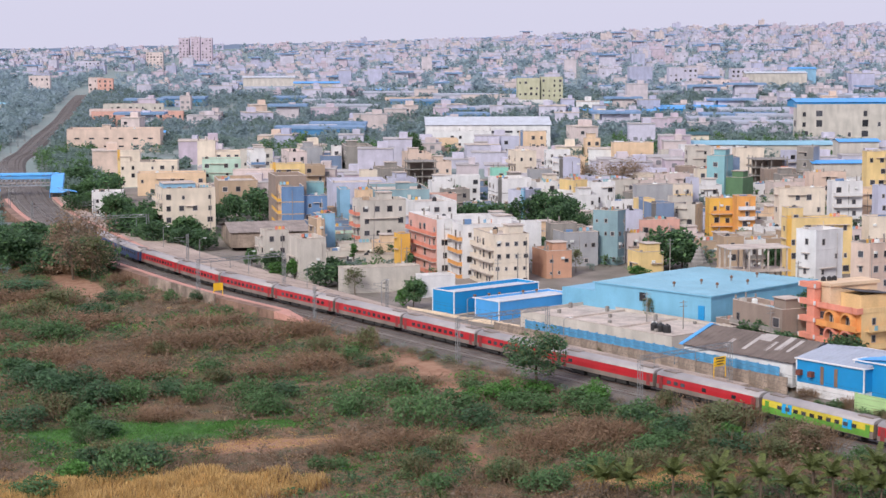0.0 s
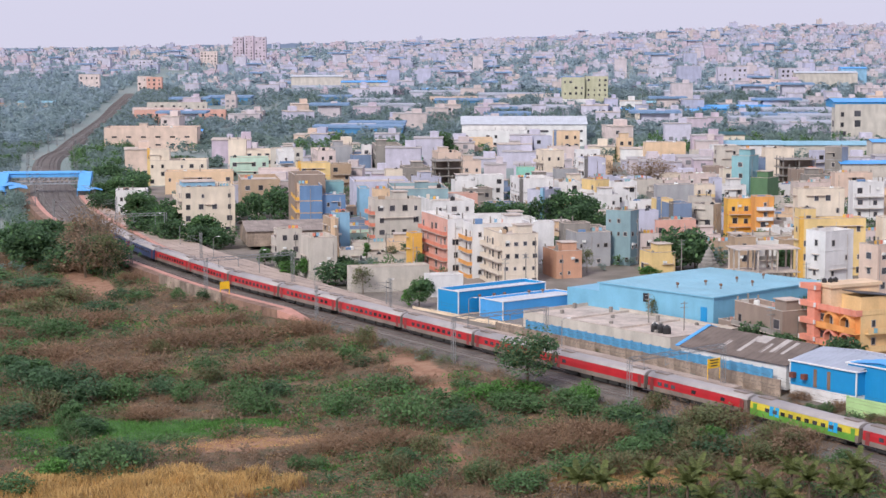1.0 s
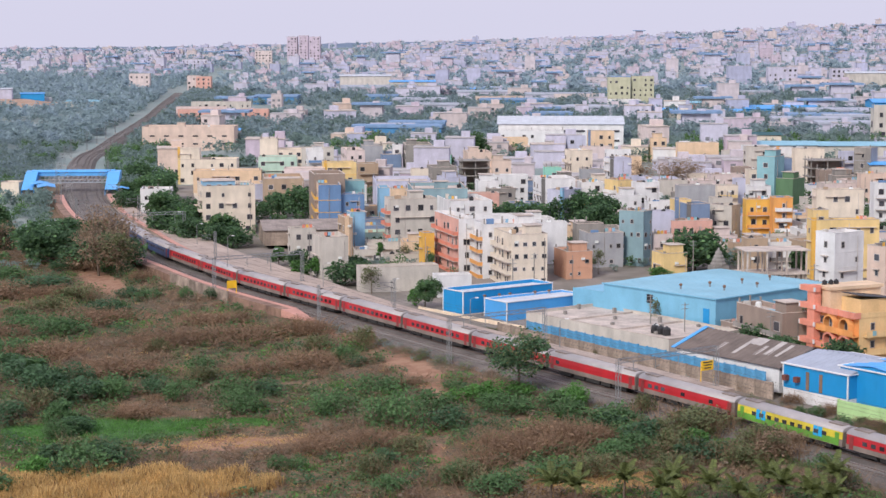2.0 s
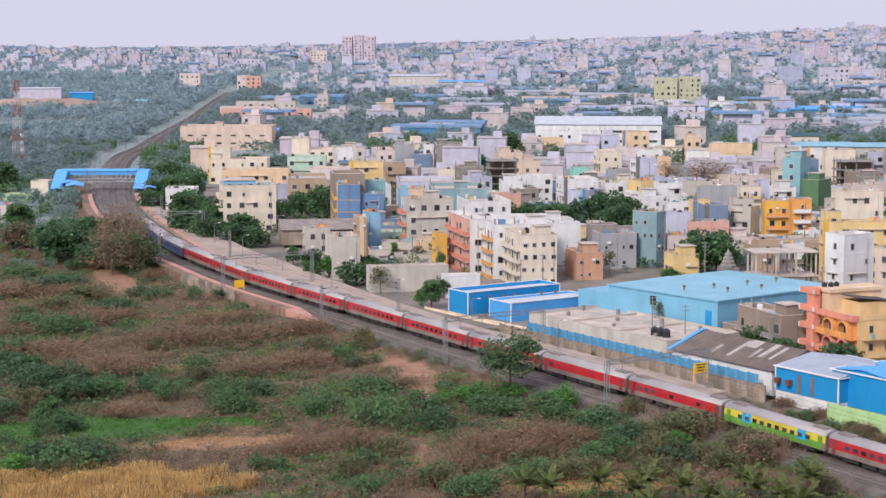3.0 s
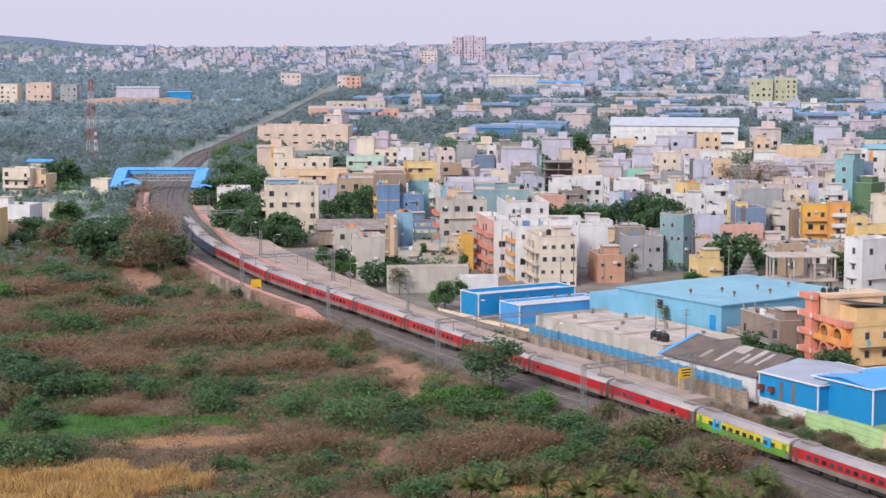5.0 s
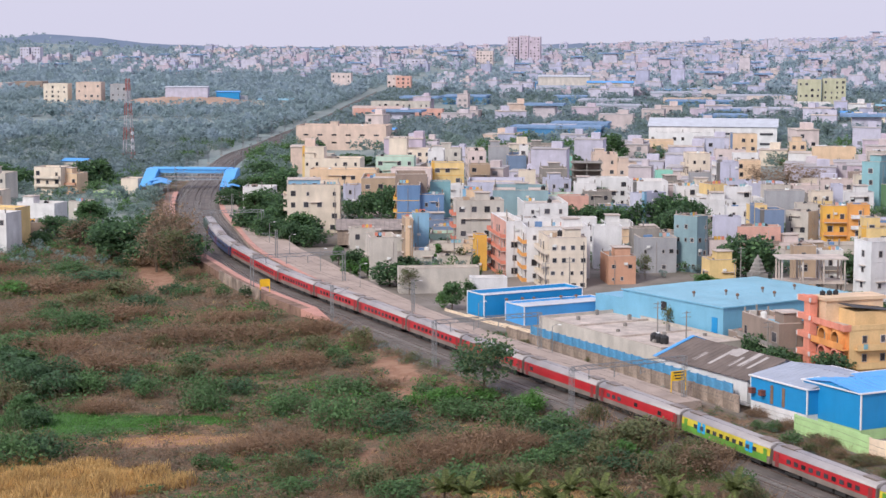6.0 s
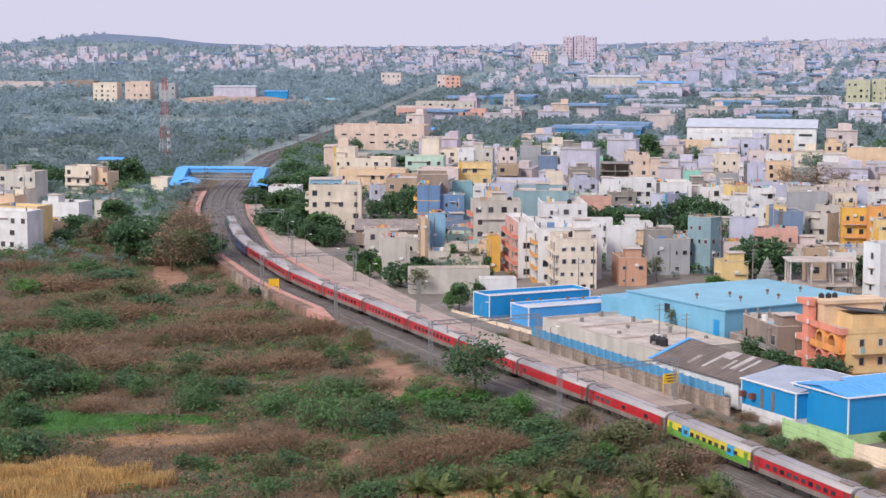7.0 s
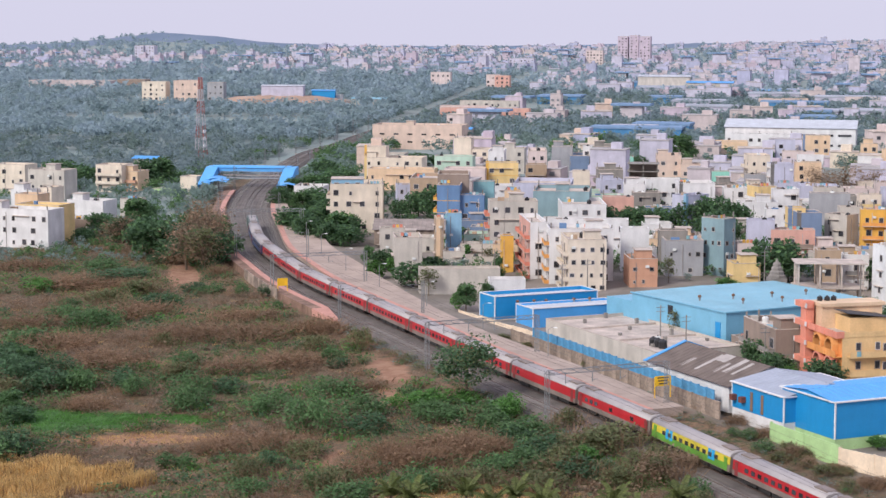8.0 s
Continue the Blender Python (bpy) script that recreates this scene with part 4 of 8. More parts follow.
house(-48.9, 542.2, 13.4, 4.3, 6.7, 10.3, 'blue', win='R')
house(-50.2, 563.0, 15.4, 4.3, 5.9, 10.1, 'teal', win='')
house(-65.1, 705.2, 14.3, 18.1, 6.6, 13.5, 'palepink', win='LR', tank=1)
house(-56.5, 661.9, 12.8, 6.6, 7.0, 13.9, 'tan', win='LR', bal='R')
house(-62.2, 731.8, 14.2, 8.0, 7.7, 8.8, 'grey', win='')
house(-53.8, 726.5, 11.3, 17.8, 6.8, 14.8, 'bluegrey', win='L')
house(-50.9, 734.5, 14.4, 5.2, 3.4, 8.8, 'white', win='R')
house(-45.2, 725.4, 15.0, 16.5, 9.7, 8.9, 'concrete', win='L')
house(-37.3, 705.0, 12.8, 4.5, 10.2, 9.1, 'aqua', win='R')
house(-36.7, 642.2, 12.6, 4.1, 5.6, 9.5, 'cream', win='')
house(-30.6, 655.2, 12.2, 11.1, 8.3, 14.1, 'concrete', win='LR', bal='L')
house(-22.3, 729.3, 12.0, 14.1, 9.0, 10.4, 'beige', win='R', tank=1)
house(-13.0, 726.3, 9.2, 6.0, 7.1, 8.9, 'beige', win='R')
house(-10.4, 611.7, 13.1, 5.3, 12.8, 9.8, 'white', win='R')
house(-42.8, 582.4, 13.5, 19.5, 16.9, 8.4, 'lavender', win='')
house(-33.2, 529.5, 16.1, 4.4, 4.3, 13.7, 'peach', win='R')
house(-28.9, 546.0, 14.7, 19.9, 15.5, 8.7, 'bluegreen', win='')
house(-39.3, 555.8, 14.0, 9.4, 2.9, 8.6, 'skyblue', win='')
house(-14.5, 574.0, 10.9, 4.4, 9.1, 10.1, 'pink', win='')
house(-13.0, 601.7, 12.2, 7.6, 6.6, 9.9, 'white', win='R', bal='R', accent='darkgrey')
house(-31.5, 505.4, 15.5, 8.0, 12.4, 17.3, 'offwhite', win='LR', bal='L', accent='coral', tank=1, stair=0.6)
house(-17.4, 529.9, 12.7, 20.1, 11.8, 15.4, 'white', win='R', tank=1)
house(-16.4, 493.2, 12.5, 4.5, 22.7, 10.7, 'white', win='R', accent='tan')
house(-11.5, 462.5, 14.9, 20.9, 4.3, 19.6, 'white', lcol='pink', win='LR', bal='L', accent='coral')
house(-20.6, 473.0, 10.4, 4.5, 2.7, 19.4, 'amber', win='L')
house(-5.4, 455.2, 14.4, 11.2, 14.8, 16.2, 'white', win='LR', bal='L', accent='orange')
house(1.7, 442.1, 13.6, 14.5, 8.5, 18.1, 'cream', win='LR', bal='L', tank=2, big=0.6)
house(7.8, 475.4, 12.8, 4.5, 6.7, 12.6, 'white', win='')
house(14.2, 450.0, 8.8, 9.6, 6.3, 18.0, 'brown', win='R', tank=1, big=0.55)
house(19.5, 469.1, 11.0, 9.3, 8.8, 16.1, 'grey', win='R', big=0.65)
house(16.8, 476.9, 12.4, 4.5, 6.7, 14.3, 'concrete', win='')
house(32.7, 471.3, 16.1, 6.8, 4.2, 57.5, 'bluegreen', win='LR', tank=2, big=0.65)
house(13.1, 549.1, 14.1, 5.3, 9.0, 53.5, 'lavender', win='L', tank=1, accent='skyblue')
house(7.1, 579.9, 14.8, 11.5, 10.2, 14.9, 'white', win='L', accent='darkgrey')
house(7.8, 601.3, 12.0, 4.2, 8.7, 11.5, 'mint', win='')
house(18.8, 588.5, 13.0, 6.2, 6.8, 11.6, 'white', win='R', tank=1)
house(29.5, 581.1, 14.3, 7.1, 5.3, 32.6, 'yellow', win='L', bal='L', lcol='yellow', accent='white')
house(29.9, 585.3, 13.7, 4.2, 5.1, 32.6, 'white', win='')
house(34.5, 573.9, 14.3, 4.3, 7.3, 15.1, 'white', win='R', tank=2)
house(28.6, 629.6, 17.2, 7.9, 6.9, 16.1, 'lavender', win='L', accent='darkgrey', lcol='white')
house(16.3, 678.7, 16.3, 9.6, 7.4, 15.5, 'cream', win='LR', bal='L', tank=1)
house(19.3, 641.2, 12.9, 4.1, 7.6, 11.2, 'grey', win='R', bal='R', accent='white')
house(7.3, 654.4, 12.5, 4.1, 5.5, 11.0, 'aqua', win='R')
house(-16.3, 848.2, 9.8, 9.4, 14.3, 4.0, 'peach', win='')
house(-13.7, 817.7, 8.0, 12.5, 13.8, 5.5, 'beige', win='R')
house(20.4, 762.1, 12.0, 5.8, 11.8, 8.7, 'palepink', win='LR', tank=1)
house(23.7, 814.9, 15.0, 4.0, 10.8, 8.3, 'peach', win='R', accent='bluegrey')
house(14.9, 794.4, 14.1, 5.2, 7.5, 8.4, 'lavender', win='R')
house(29.2, 721.4, 13.6, 3.9, 9.1, 9.0, 'white', win='LR', bal='R')
house(32.0, 678.8, 14.3, 4.2, 8.6, 10.9, 'peach', win='R')
house(57.3, 756.9, 14.0, 5.1, 15.9, 5.9, 'peach', win='', accent='')
house(62.8, 739.1, 10.2, 5.1, 9.6, 7.5, 'beige', win='R')
house(72.8, 732.4, 12.8, 3.8, 6.6, 7.5, 'offwhite', win='LR')
house(48.3, 782.9, 14.2, 3.9, 6.2, 7.1, 'peach', win='R', stair=0.3)
house(54.5, 640.8, 11.4, 4.1, 6.3, 12.8, 'cream', win='')
house(60.7, 627.3, 12.4, 5.0, 10.4, 13.0, 'palepink', win='R', tank=2)
house(58.3, 572.2, 13.6, 4.3, 6.2, 11.8, 'cream', win='R', bal='R', accent='yellow')
house(64.4, 580.3, 14.9, 4.2, 2.8, 11.8, 'lavender', win='')
house(69.9, 653.2, 12.8, 4.0, 6.0, 11.2, 'taupe', win='LR', bal='R')
house(46.1, 557.1, 15.0, 4.3, 10.7, 10.3, 'grey', win='', tank=2)
house(46.1, 515.1, 13.7, 7.8, 6.1, 15.7, 'bluegrey', win='', accent='darkgrey')
house(43.3, 521.1, 14.3, 5.0, 4.3, 15.6, 'yellow', win='', accent='bluegrey')
house(36.5, 532.8, 12.6, 4.4, 7.4, 12.1, 'white', win='R', tank=1)
house(35.3, 498.5, 13.3, 4.4, 6.6, 10.7, 'lavender', win='')
house(35.4, 475.4, 10.1, 4.5, 4.8, 14.3, 'palepink', win='R', bal='R', accent='taupe')
house(41.0, 498.8, 11.0, 4.5, 10.7, 10.7, 'pink', win='R', bal='R', accent='taupe')
house(36.9, 456.4, 7.7, 7.1, 6.0, 20.7, 'yellow', win='LR')
house(58.0, 519.6, 12.9, 6.7, 5.3, 59.6, 'offwhite', win='L', tank=1)
house(54.8, 543.6, 12.7, 4.3, 5.7, 12.1, 'offwhite', win='', tank=1)
house(61.6, 517.7, 14.8, 4.4, 6.9, 7.3, 'amber', win='R', accent='orange', bal='R')
house(68.3, 513.6, 15.7, 4.4, 5.1, 7.3, 'orange', win='R', bal='R', accent='white')
house(77.8, 601.9, 20.0, 5.9, 7.0, 58.9, 'teal', win='L')
house(78.9, 613.6, 18.7, 4.1, 5.7, 9.9, 'bluegrey', win='')
house(83.2, 599.7, 13.4, 7.3, 7.9, 56.7, 'green', win='')
house(76.1, 677.2, 17.9, 4.0, 8.2, 9.4, 'offwhite', win='LR', tank=1)
house(87.2, 683.3, 17.2, 4.0, 10.9, 9.4, 'white', win='R', accent='orange', tank=2)
house(92.7, 677.0, 17.3, 4.0, 10.4, 9.4, 'cream', win='R', tank=1)
house(79.1, 510.8, 18.0, 4.4, 12.6, 9.0, 'cream', win='LR')
house(70.4, 449.6, 16.5, 4.6, 15.8, 9.4, 'yellow', win='LR', accent='amber', tank=1)
house(70.7, 450.9, 18.7, 4.6, 3.6, 9.4, 'yellow', win='R')
house(71.9, 423.1, 16.4, 6.0, 8.5, 35.7, 'white', win='LR')
house(55.6, 450.5, 12.1, 4.6, 5.0, 11.1, 'tan', win='R', tank=1)
house(61.1, 455.6, 10.6, 4.6, 5.5, 11.1, 'white', win='R', bal='R', accent='darkgrey')
house(-44.3, 462.1, 10.4, 11.1, 6.5, 19.4, 'offwhite', win='L', tank=1)
house(-54.8, 484.7, 10.0, 4.5, 6.3, 19.1, 'offwhite', win='LR')
house(-41.5, 499.8, 12.7, 4.5, 3.8, 19.0, 'skyblue', win='L')
house(-41.7, 490.5, 12.1, 9.2, 1.8, 19.1, 'tan', win='L', accent='peach')
house(-33.0, 442.9, 5.7, 4.7, 18.5, 17.9, 'offwhite', win='')
house(-30.6, 477.4, 4.4, 4.5, 10.2, 17.6, 'offwhite', win='')
house(-14.9, 436.2, 4.8, 4.6, 8.0, 18.1, 'white', win='')
# towards the east
house(97.0, 530.8, 18.1, 4.3, 8.7, 7.2, 'white', win='R', bal='R', accent='white', tank=1)
house(80.0, 406.1, 15.5, 5.3, 10.4, 36.1, 'beige', win='LR')
house(116.4, 576.4, 23.1, 4.2, 12.9, 7.0, 'yellow', win='R')
house(112.9, 641.1, 20.1, 5.9, 5.3, 56.7, 'grey', win='L', lcol='concrete')
house(104.7, 648.1, 18.3, 4.0, 5.2, 11.3, 'lavender', win='R', bal='R')
house(104.0, 542.3, 15.1, 4.3, 9.2, 8.8, 'peach', win='R')
house(103.7, 599.0, 15.1, 4.2, 11.9, 8.4, 'beige', win='R')
house(95.4, 633.1, 13.5, 4.1, 10.7, 8.2, 'taupe', win='R')
house(88.6, 701.8, 15.9, 3.9, 13.8, 7.7, 'cream', win='R', tank=1)
house(79.0, 719.9, 15.5, 3.9, 9.4, 7.6, 'white', win='LR')
house(43.6, 607.5, 12.1, 4.2, 8.5, 11.5, 'offwhite', win='R', tank=1)
house(71.1, 613.2, 15.1, 4.1, 6.4, 11.5, 'cream', win='R', tank=1)
house(105.4, 511.8, 18.5, 4.4, 13.2, 9.0, 'lavender', win='R')
house(89.3, 449.3, 16.8, 4.6, 13.8, 9.4, 'cream', win='R')
house(134.6, 639.0, 13.0, 4.1, 19.4, 8.2, 'offwhite', win='R')
# west of the line
house(-174.7, 507.0, 9.7, 8.0, 19.2, -7.5, 'white', win='R', accent='')
house(-172.0, 517.8, 9.9, 8.0, 14.2, -7.5, 'yellow', win='R')
house(-178.0, 528.9, 11.6, 6.2, 7.7, -7.5, 'peach', win='')
house(-166.6, 533.8, 4.2, 7.9, 12.9, -7.4, 'taupe', win='R', bal='R', tank=2)
house(-208.4, 649.1, 10.5, 8.2, 10.3, -5.6, 'cream', win='R', bal='R', accent='cream')
house(-199.6, 651.4, 8.2, 8.2, 6.3, -5.6, 'peach', win='R', bal='R', accent='brown')
house(-243.6, 639.8, 10.6, 8.2, 13.3, -5.6, 'cream', win='R', tank=1)
house(-219.4, 619.3, 10.8, 8.3, 14.0, -5.6, 'offwhite', win='R', tank=1)
house(-198.8, 566.7, 9.0, 6.9, 7.8, -7.4, 'white', win='')
house(-190.5, 570.1, 9.6, 6.9, 4.1, -7.3, 'cream', win='R')
house(-174.6, 555.7, 7.5, 7.8, 12.6, -7.4, 'white', win='')
house(-167.1, 577.5, 6.0, 6.9, 5.3, -7.3, 'offwhite', win='R')
house(-183.4, 640.3, 3.3, 5.8, 10.3, -4.1, 'lime', win='')
house(-176.9, 649.9, 7.0, 6.6, 6.3, -4.1, 'cream', win='')

# ---- sheds and walls beside the line ----
ROT = 39.3


def by_line(s, o):
    """Ground place from metres along and to the right of the straight part of the line."""
    return 16.7 - 0.6329 * s + 0.7742 * o, 341.4 + 0.7742 * s + 0.6329 * o


M_WHITETRIM = mat("white_metal_trim", (0.75, 0.75, 0.76), 0.5, 0.1, 1, 6, 0.03)
M_CREAMWALL = mat("cream_render", rgb(240, 218, 192), 0.9, 0.18, 0.3, 3, 0.15, 0, 0.25)
M_ASBESTOS = mat("asbestos_sheet", rgb(112, 100, 94), 0.95, 0.35, 0.4, 4, 0.3, 0, 0.0)
M_PALEROOF = mat("pale_sheet_roof", rgb(196, 200, 208), 0.6, 0.18, 0.3, 3, 0.05, 0.1)
shed("blue_shed", *by_line(69.7, 25.3), 7.2, 24.4, ROT, -1.6, 4.0, 0.2, M_BLUESHEET, M_PALEROOF, "bright blue sheet-metal shed with white trim on a cream plinth", base=1.5, base_m=M_CREAMWALL, trim=M_WHITETRIM, par=0.75)
shed("blue_shed", *by_line(59.1, 28.9), 7.7, 21.1, ROT, -2.4, 3.0, 0.2, M_BLUEROOF, M_PALEROOF, "low blue sheet-metal shed with pale trim", base=1.0, base_m=M_CREAMWALL, trim=M_WHITETRIM, par=0.45)
ware = shed("light_blue_warehouse", 43.5, 384.2, 31.0, 36.0, 44.0, 0.2, 7.5, 0.19, M_LBLUE, M_LBLUEROOF, "large light blue sheet-metal warehouse with broad pale roof", ridge="L", rib=1.5, trim=None)
bm = bmesh.new()
box(bm, -0.12, 1.6, 1.4, -0.02, 3.2, 5.2)
part("door", bm, M_BLUESHEET, ware, "bright blue sheet door")
bm = bmesh.new()
box(bm, -0.14, 17.0, 4.6, -0.02, 18.6, 6.4)
part("window", bm, M_GLASS, ware, "dark window opening")
bm = bmesh.new()
box(bm, -0.3, -0.32, 7.2, 36.3, -0.06, 7.45)
box(bm, -0.32, -0.06, 7.2, -0.06, 31.3, 7.45)
part("gutter", bm, M_LBLUE, ware, "light blue eaves gutter")
bm = bmesh.new()
ribbed(bm, (0.3, 31.1), (0.3, 40.5), 0.2, 5.4, 1.2)
box(bm, 0.36, 31.1, 0.0, 12.0, 40.5, 5.3)
part("annex", bm, M_LBLUE, ware, "lower light blue annex")
shed("grey_roofed_shed", *by_line(-29.3, 19.4), 25.7, 15.5, ROT, -0.8, 3.6, 2.8, WALL["white"], M_ASBESTOS, "old shed with dark grey corrugated roof and white walls", ridge="L", over=0.5)
front_shed = shed("blue_shed", *by_line(-44.8, 19.5), 14.6, 16.9, ROT, -1.8, 4.6, 1.5, M_BLUESHEET, mat("grey_sheet_roof", rgb(166, 172, 186), 0.6, 0.18, 0.3, 3, 0.05, 0.1), "bright blue shed with grey roof on a white base", base=2.3, base_m=WALL["white"], ridge="L", trim=M_WHITETRIM)
shed("blue_shed", *by_line(-55.1, 21.7), 14.1, 26.3, ROT, -2.2, 5.5, 0.8, M_BLUESHEET, M_BLUEROOF, "large blue shed with blue roof and white trim", base=2.0, base_m=WALL["lime"], ridge="R", trim=M_WHITETRIM)

for v in (5.6, 8.6):
    bm = bmesh.new()
    box(bm, -0.1, v, 2.5, -0.03, v + 0.7, 5.6)
    part("wall_strip", bm, mat("rusty_strip", rgb(128, 104, 88), 0.9, 0.4, 0.8, 5, 0.2), front_shed, "weathered brown vertical sheet")
for v in (10.6, 13.2):
    bm = bmesh.new()
    box(bm, -0.9, v, 3.6, -0.03, v + 0.9, 4.5)
    part("air_cooler", bm, mat("cooler_brown", rgb(120, 70, 60), 0.8, 0.3, 1, 6, 0.1), front_shed, "rusty brown wall-hung air cooler")


def roof_patches():
    """Pale replacement strips on the dark corrugated roof."""
    x, y = by_line(-29.3, 19.4)
    m = pose(x, y, -0.8, 0, 0, ROT)
    k = 2.8 / 7.75
    for u, v, w, d in ((1.4, 12.2, 5.6, 0.9), (2.8, 5.4, 7.5, 1.3), (2.1, 7.8, 3.3, 0.7), (5.2, 9.5, 2.3, 2.9), (0.9, 16.7, 3.3, 0.8), (2.8, 3.1, 4.2, 0.9)):
        bm = bmesh.new()
        w = min(w, 7.5 - u)
        pts = [(u, v), (u + w, v), (u + w, v + d), (u, v + d)]
        top = [bm.verts.new(m @ Vector((a, b, 4.4 + a * k + 0.14))) for a, b in pts]
        low = [bm.verts.new(m @ Vector((a, b, 4.4 + a * k + 0.02))) for a, b in pts]
        bm.faces.new(top), bm.faces.new(low[::-1])
        for i in range(4):
            bm.faces.new((low[i], low[(i + 1) % 4], top[(i + 1) % 4], top[i]))
        ob = new("roof_sheet", mesh("roof_sheet", bm, mat("faded_roof_sheet", rgb(176, 168, 164), 0.85, 0.3, 0.5, 3, 0.1)))
        tagged(ob, "pale replacement sheet on a dark roof", "roof sheet", "roof sheets")
    bm = bmesh.new()
    a, b, c = m @ Vector((-0.6, 26.1, 4.4)), m @ Vector((7.75, 26.1, 7.4)), m @ Vector((16.0, 26.1, 4.4))
    bar(bm, a, b, 0.9, 0.15), bar(bm, b, c, 0.9, 0.15)
    tagged(new("roof_flashing", mesh("roof_flashing", bm, M_BLUEROOF)), "bright blue metal flashing along a roof verge", "flashing")


roof_patches()


def vents(pts, z):
    for s, o in pts:
        x, y = by_line(s, o)
        t = thing("roof_vent", pose(x, y, z), "rusty turbine vent on a shed roof", "roof vent", "roof vents")
        bm = bmesh.new()
        tube(bm, [(0, 0, -0.1), (0, 0, 0.25)], [0.22, 0.22], 8)
        part("neck", bm, M_STEEL, t)
        bm = bmesh.new()
        tube(bm, [(0, 0, 0.25), (0, 0, 0.42), (0, 0, 0.6), (0, 0, 0.68)], [0.25, 0.4, 0.34, 0.1], 10)
        part("cowl", bm, mat("rust", (0.22, 0.12, 0.08), 0.9, 0.3, 2, 9, 0.2), t)


vents([(68.2, 29.9), (67.7, 33.5), (67.3, 36.1), (66.5, 42.3), (66.0, 45.8)], 3.3)


def warehouse_vents():
    for x, y in ((43.3, 397.5), (45.8, 392.1), (50.3, 402.7), (52.8, 397.0), (56.5, 407.9), (37.2, 393.9)):
        t = thing("roof_vent", pose(x, y, 8.5), "rusty turbine vent on a shed roof", "roof vent", "roof vents")
        bm = bmesh.new()
        tube(bm, [(0, 0, -0.3), (0, 0, 0.3)], [0.2, 0.2], 8)
        part("neck", bm, M_STEEL, t)
        bm = bmesh.new()
        tube(bm, [(0, 0, 0.3), (0, 0, 0.5), (0, 0, 0.75), (0, 0, 0.85)], [0.24, 0.36, 0.3, 0.08], 10)
        part("cowl", bm, MATS["rust"], t)


warehouse_vents()


def long_wall(name, pts, z0, z1, material, label, th=0.25, bay=3.2, cap=None):
    """A boundary wall in bays with piers, following (s, o) points."""
    w = thing(name, pose(0, 0, 0), label, "wall", kind="structure")
    for (s0, o0), (s1, o1) in zip(pts, pts[1:]):
        a, b = Vector(by_line(s0, o0)), Vector(by_line(s1, o1))
        n = max(1, round((b - a).length / bay))
        for i in range(n):
            p, q = a.lerp(b, i / n), a.lerp(b, (i + 1) / n)
            h = math.degrees(math.atan2(q.y - p.y, q.x - p.x))
            l = (q - p).length
            bm = bmesh.new()
            box(bm, 0.32, -th / 2, 0, l, th / 2, z1 - z0 + 0.05 * math.sin(i * 2.3))
            part("panel", bm, material, w, m=pose(p.x, p.y, z0, 0, 0, h))
            bm = bmesh.new()
            box(bm, 0, -th / 2 - 0.06, 0, 0.32, th / 2 + 0.06, z1 - z0 + 0.14)
            part("pier", bm, cap or material, w, m=pose(p.x, p.y, z0, 0, 0, h))
    return w


def sheet_fence(x0, y0, x1, y1, z0, z1):
    """A fence of blue sheets on posts."""
    f = thing("sheet_fence", pose(x0, y0, z0, 0, 0, math.degrees(math.atan2(y1 - y0, x1 - x0))), "light blue corrugated sheet fence behind a warehouse", "fence")
    l = math.hypot(x1 - x0, y1 - y0)
    n = round(l / 2)
    for i in range(n):
        bm = bmesh.new()
        ribbed(bm, (l * i / n + 0.03, 0), (l * (i + 1) / n - 0.03, 0), 0, z1 - z0 - 0.1 * (i % 3 == 1), 0.5)
        part("sheet", bm, M_LBLUE if i % 3 else M_BLUEROOF, f)
        bm = bmesh.new()
        box(bm, l * i / n - 0.06, 0.05, -0.6, l * i / n + 0.06, 0.17, z1 - z0 + 0.1)
        part("post", bm, M_STEEL, f)


sheet_fence(38.4, 433.4, 46.0, 440.2, 2.2, 5.8)
long_wall("wall_cream", [(83.2, 23.3), (64.3, 23.7), (48.5, 25.2)], -2.8, 0.2, M_CREAMWALL, "cream rendered boundary wall beside the sheds", bay=6)
long_wall("wall_station", [(142.8, 18.5), (104.2, 18.0), (84.1, 17.0)], -1.6, 1.5, M_OLDWALL, "weathered grey boundary wall behind the platform", bay=4)
M_BLUEWALL = mat("blue_painted_wall", rgb(92, 162, 206), 0.85, 0.4, 0.35, 3, 0.15, 0, 0.35)
long_wall("wall_lower", [(49.3, 19.1), (-30.0, 17.3)], -1.6, 1.3, M_OLDWALL, "grey weathered wall below blue sheets", bay=4.5)
long_wall("fence_blue", [(39.7, 19.0), (-28.1, 17.4)], 1.3, 2.9, M_BLUEWALL, "faded blue painted upper wall beside the platform", th=0.16, bay=2.6)
long_wall("wall_green", [(-45.0, 17.0), (-63.0, 16.8)], -2.6, 0.9, WALL["lime"], "pale green boundary wall below a blue shed", bay=9.5)
long_wall("wall_cream_south", [(-63.0, 16.8), (-74.9, 20.2), (-121.1, 20.3)], -2.6, 0.6, M_CREAMWALL, "cream boundary wall along the track", bay=8)

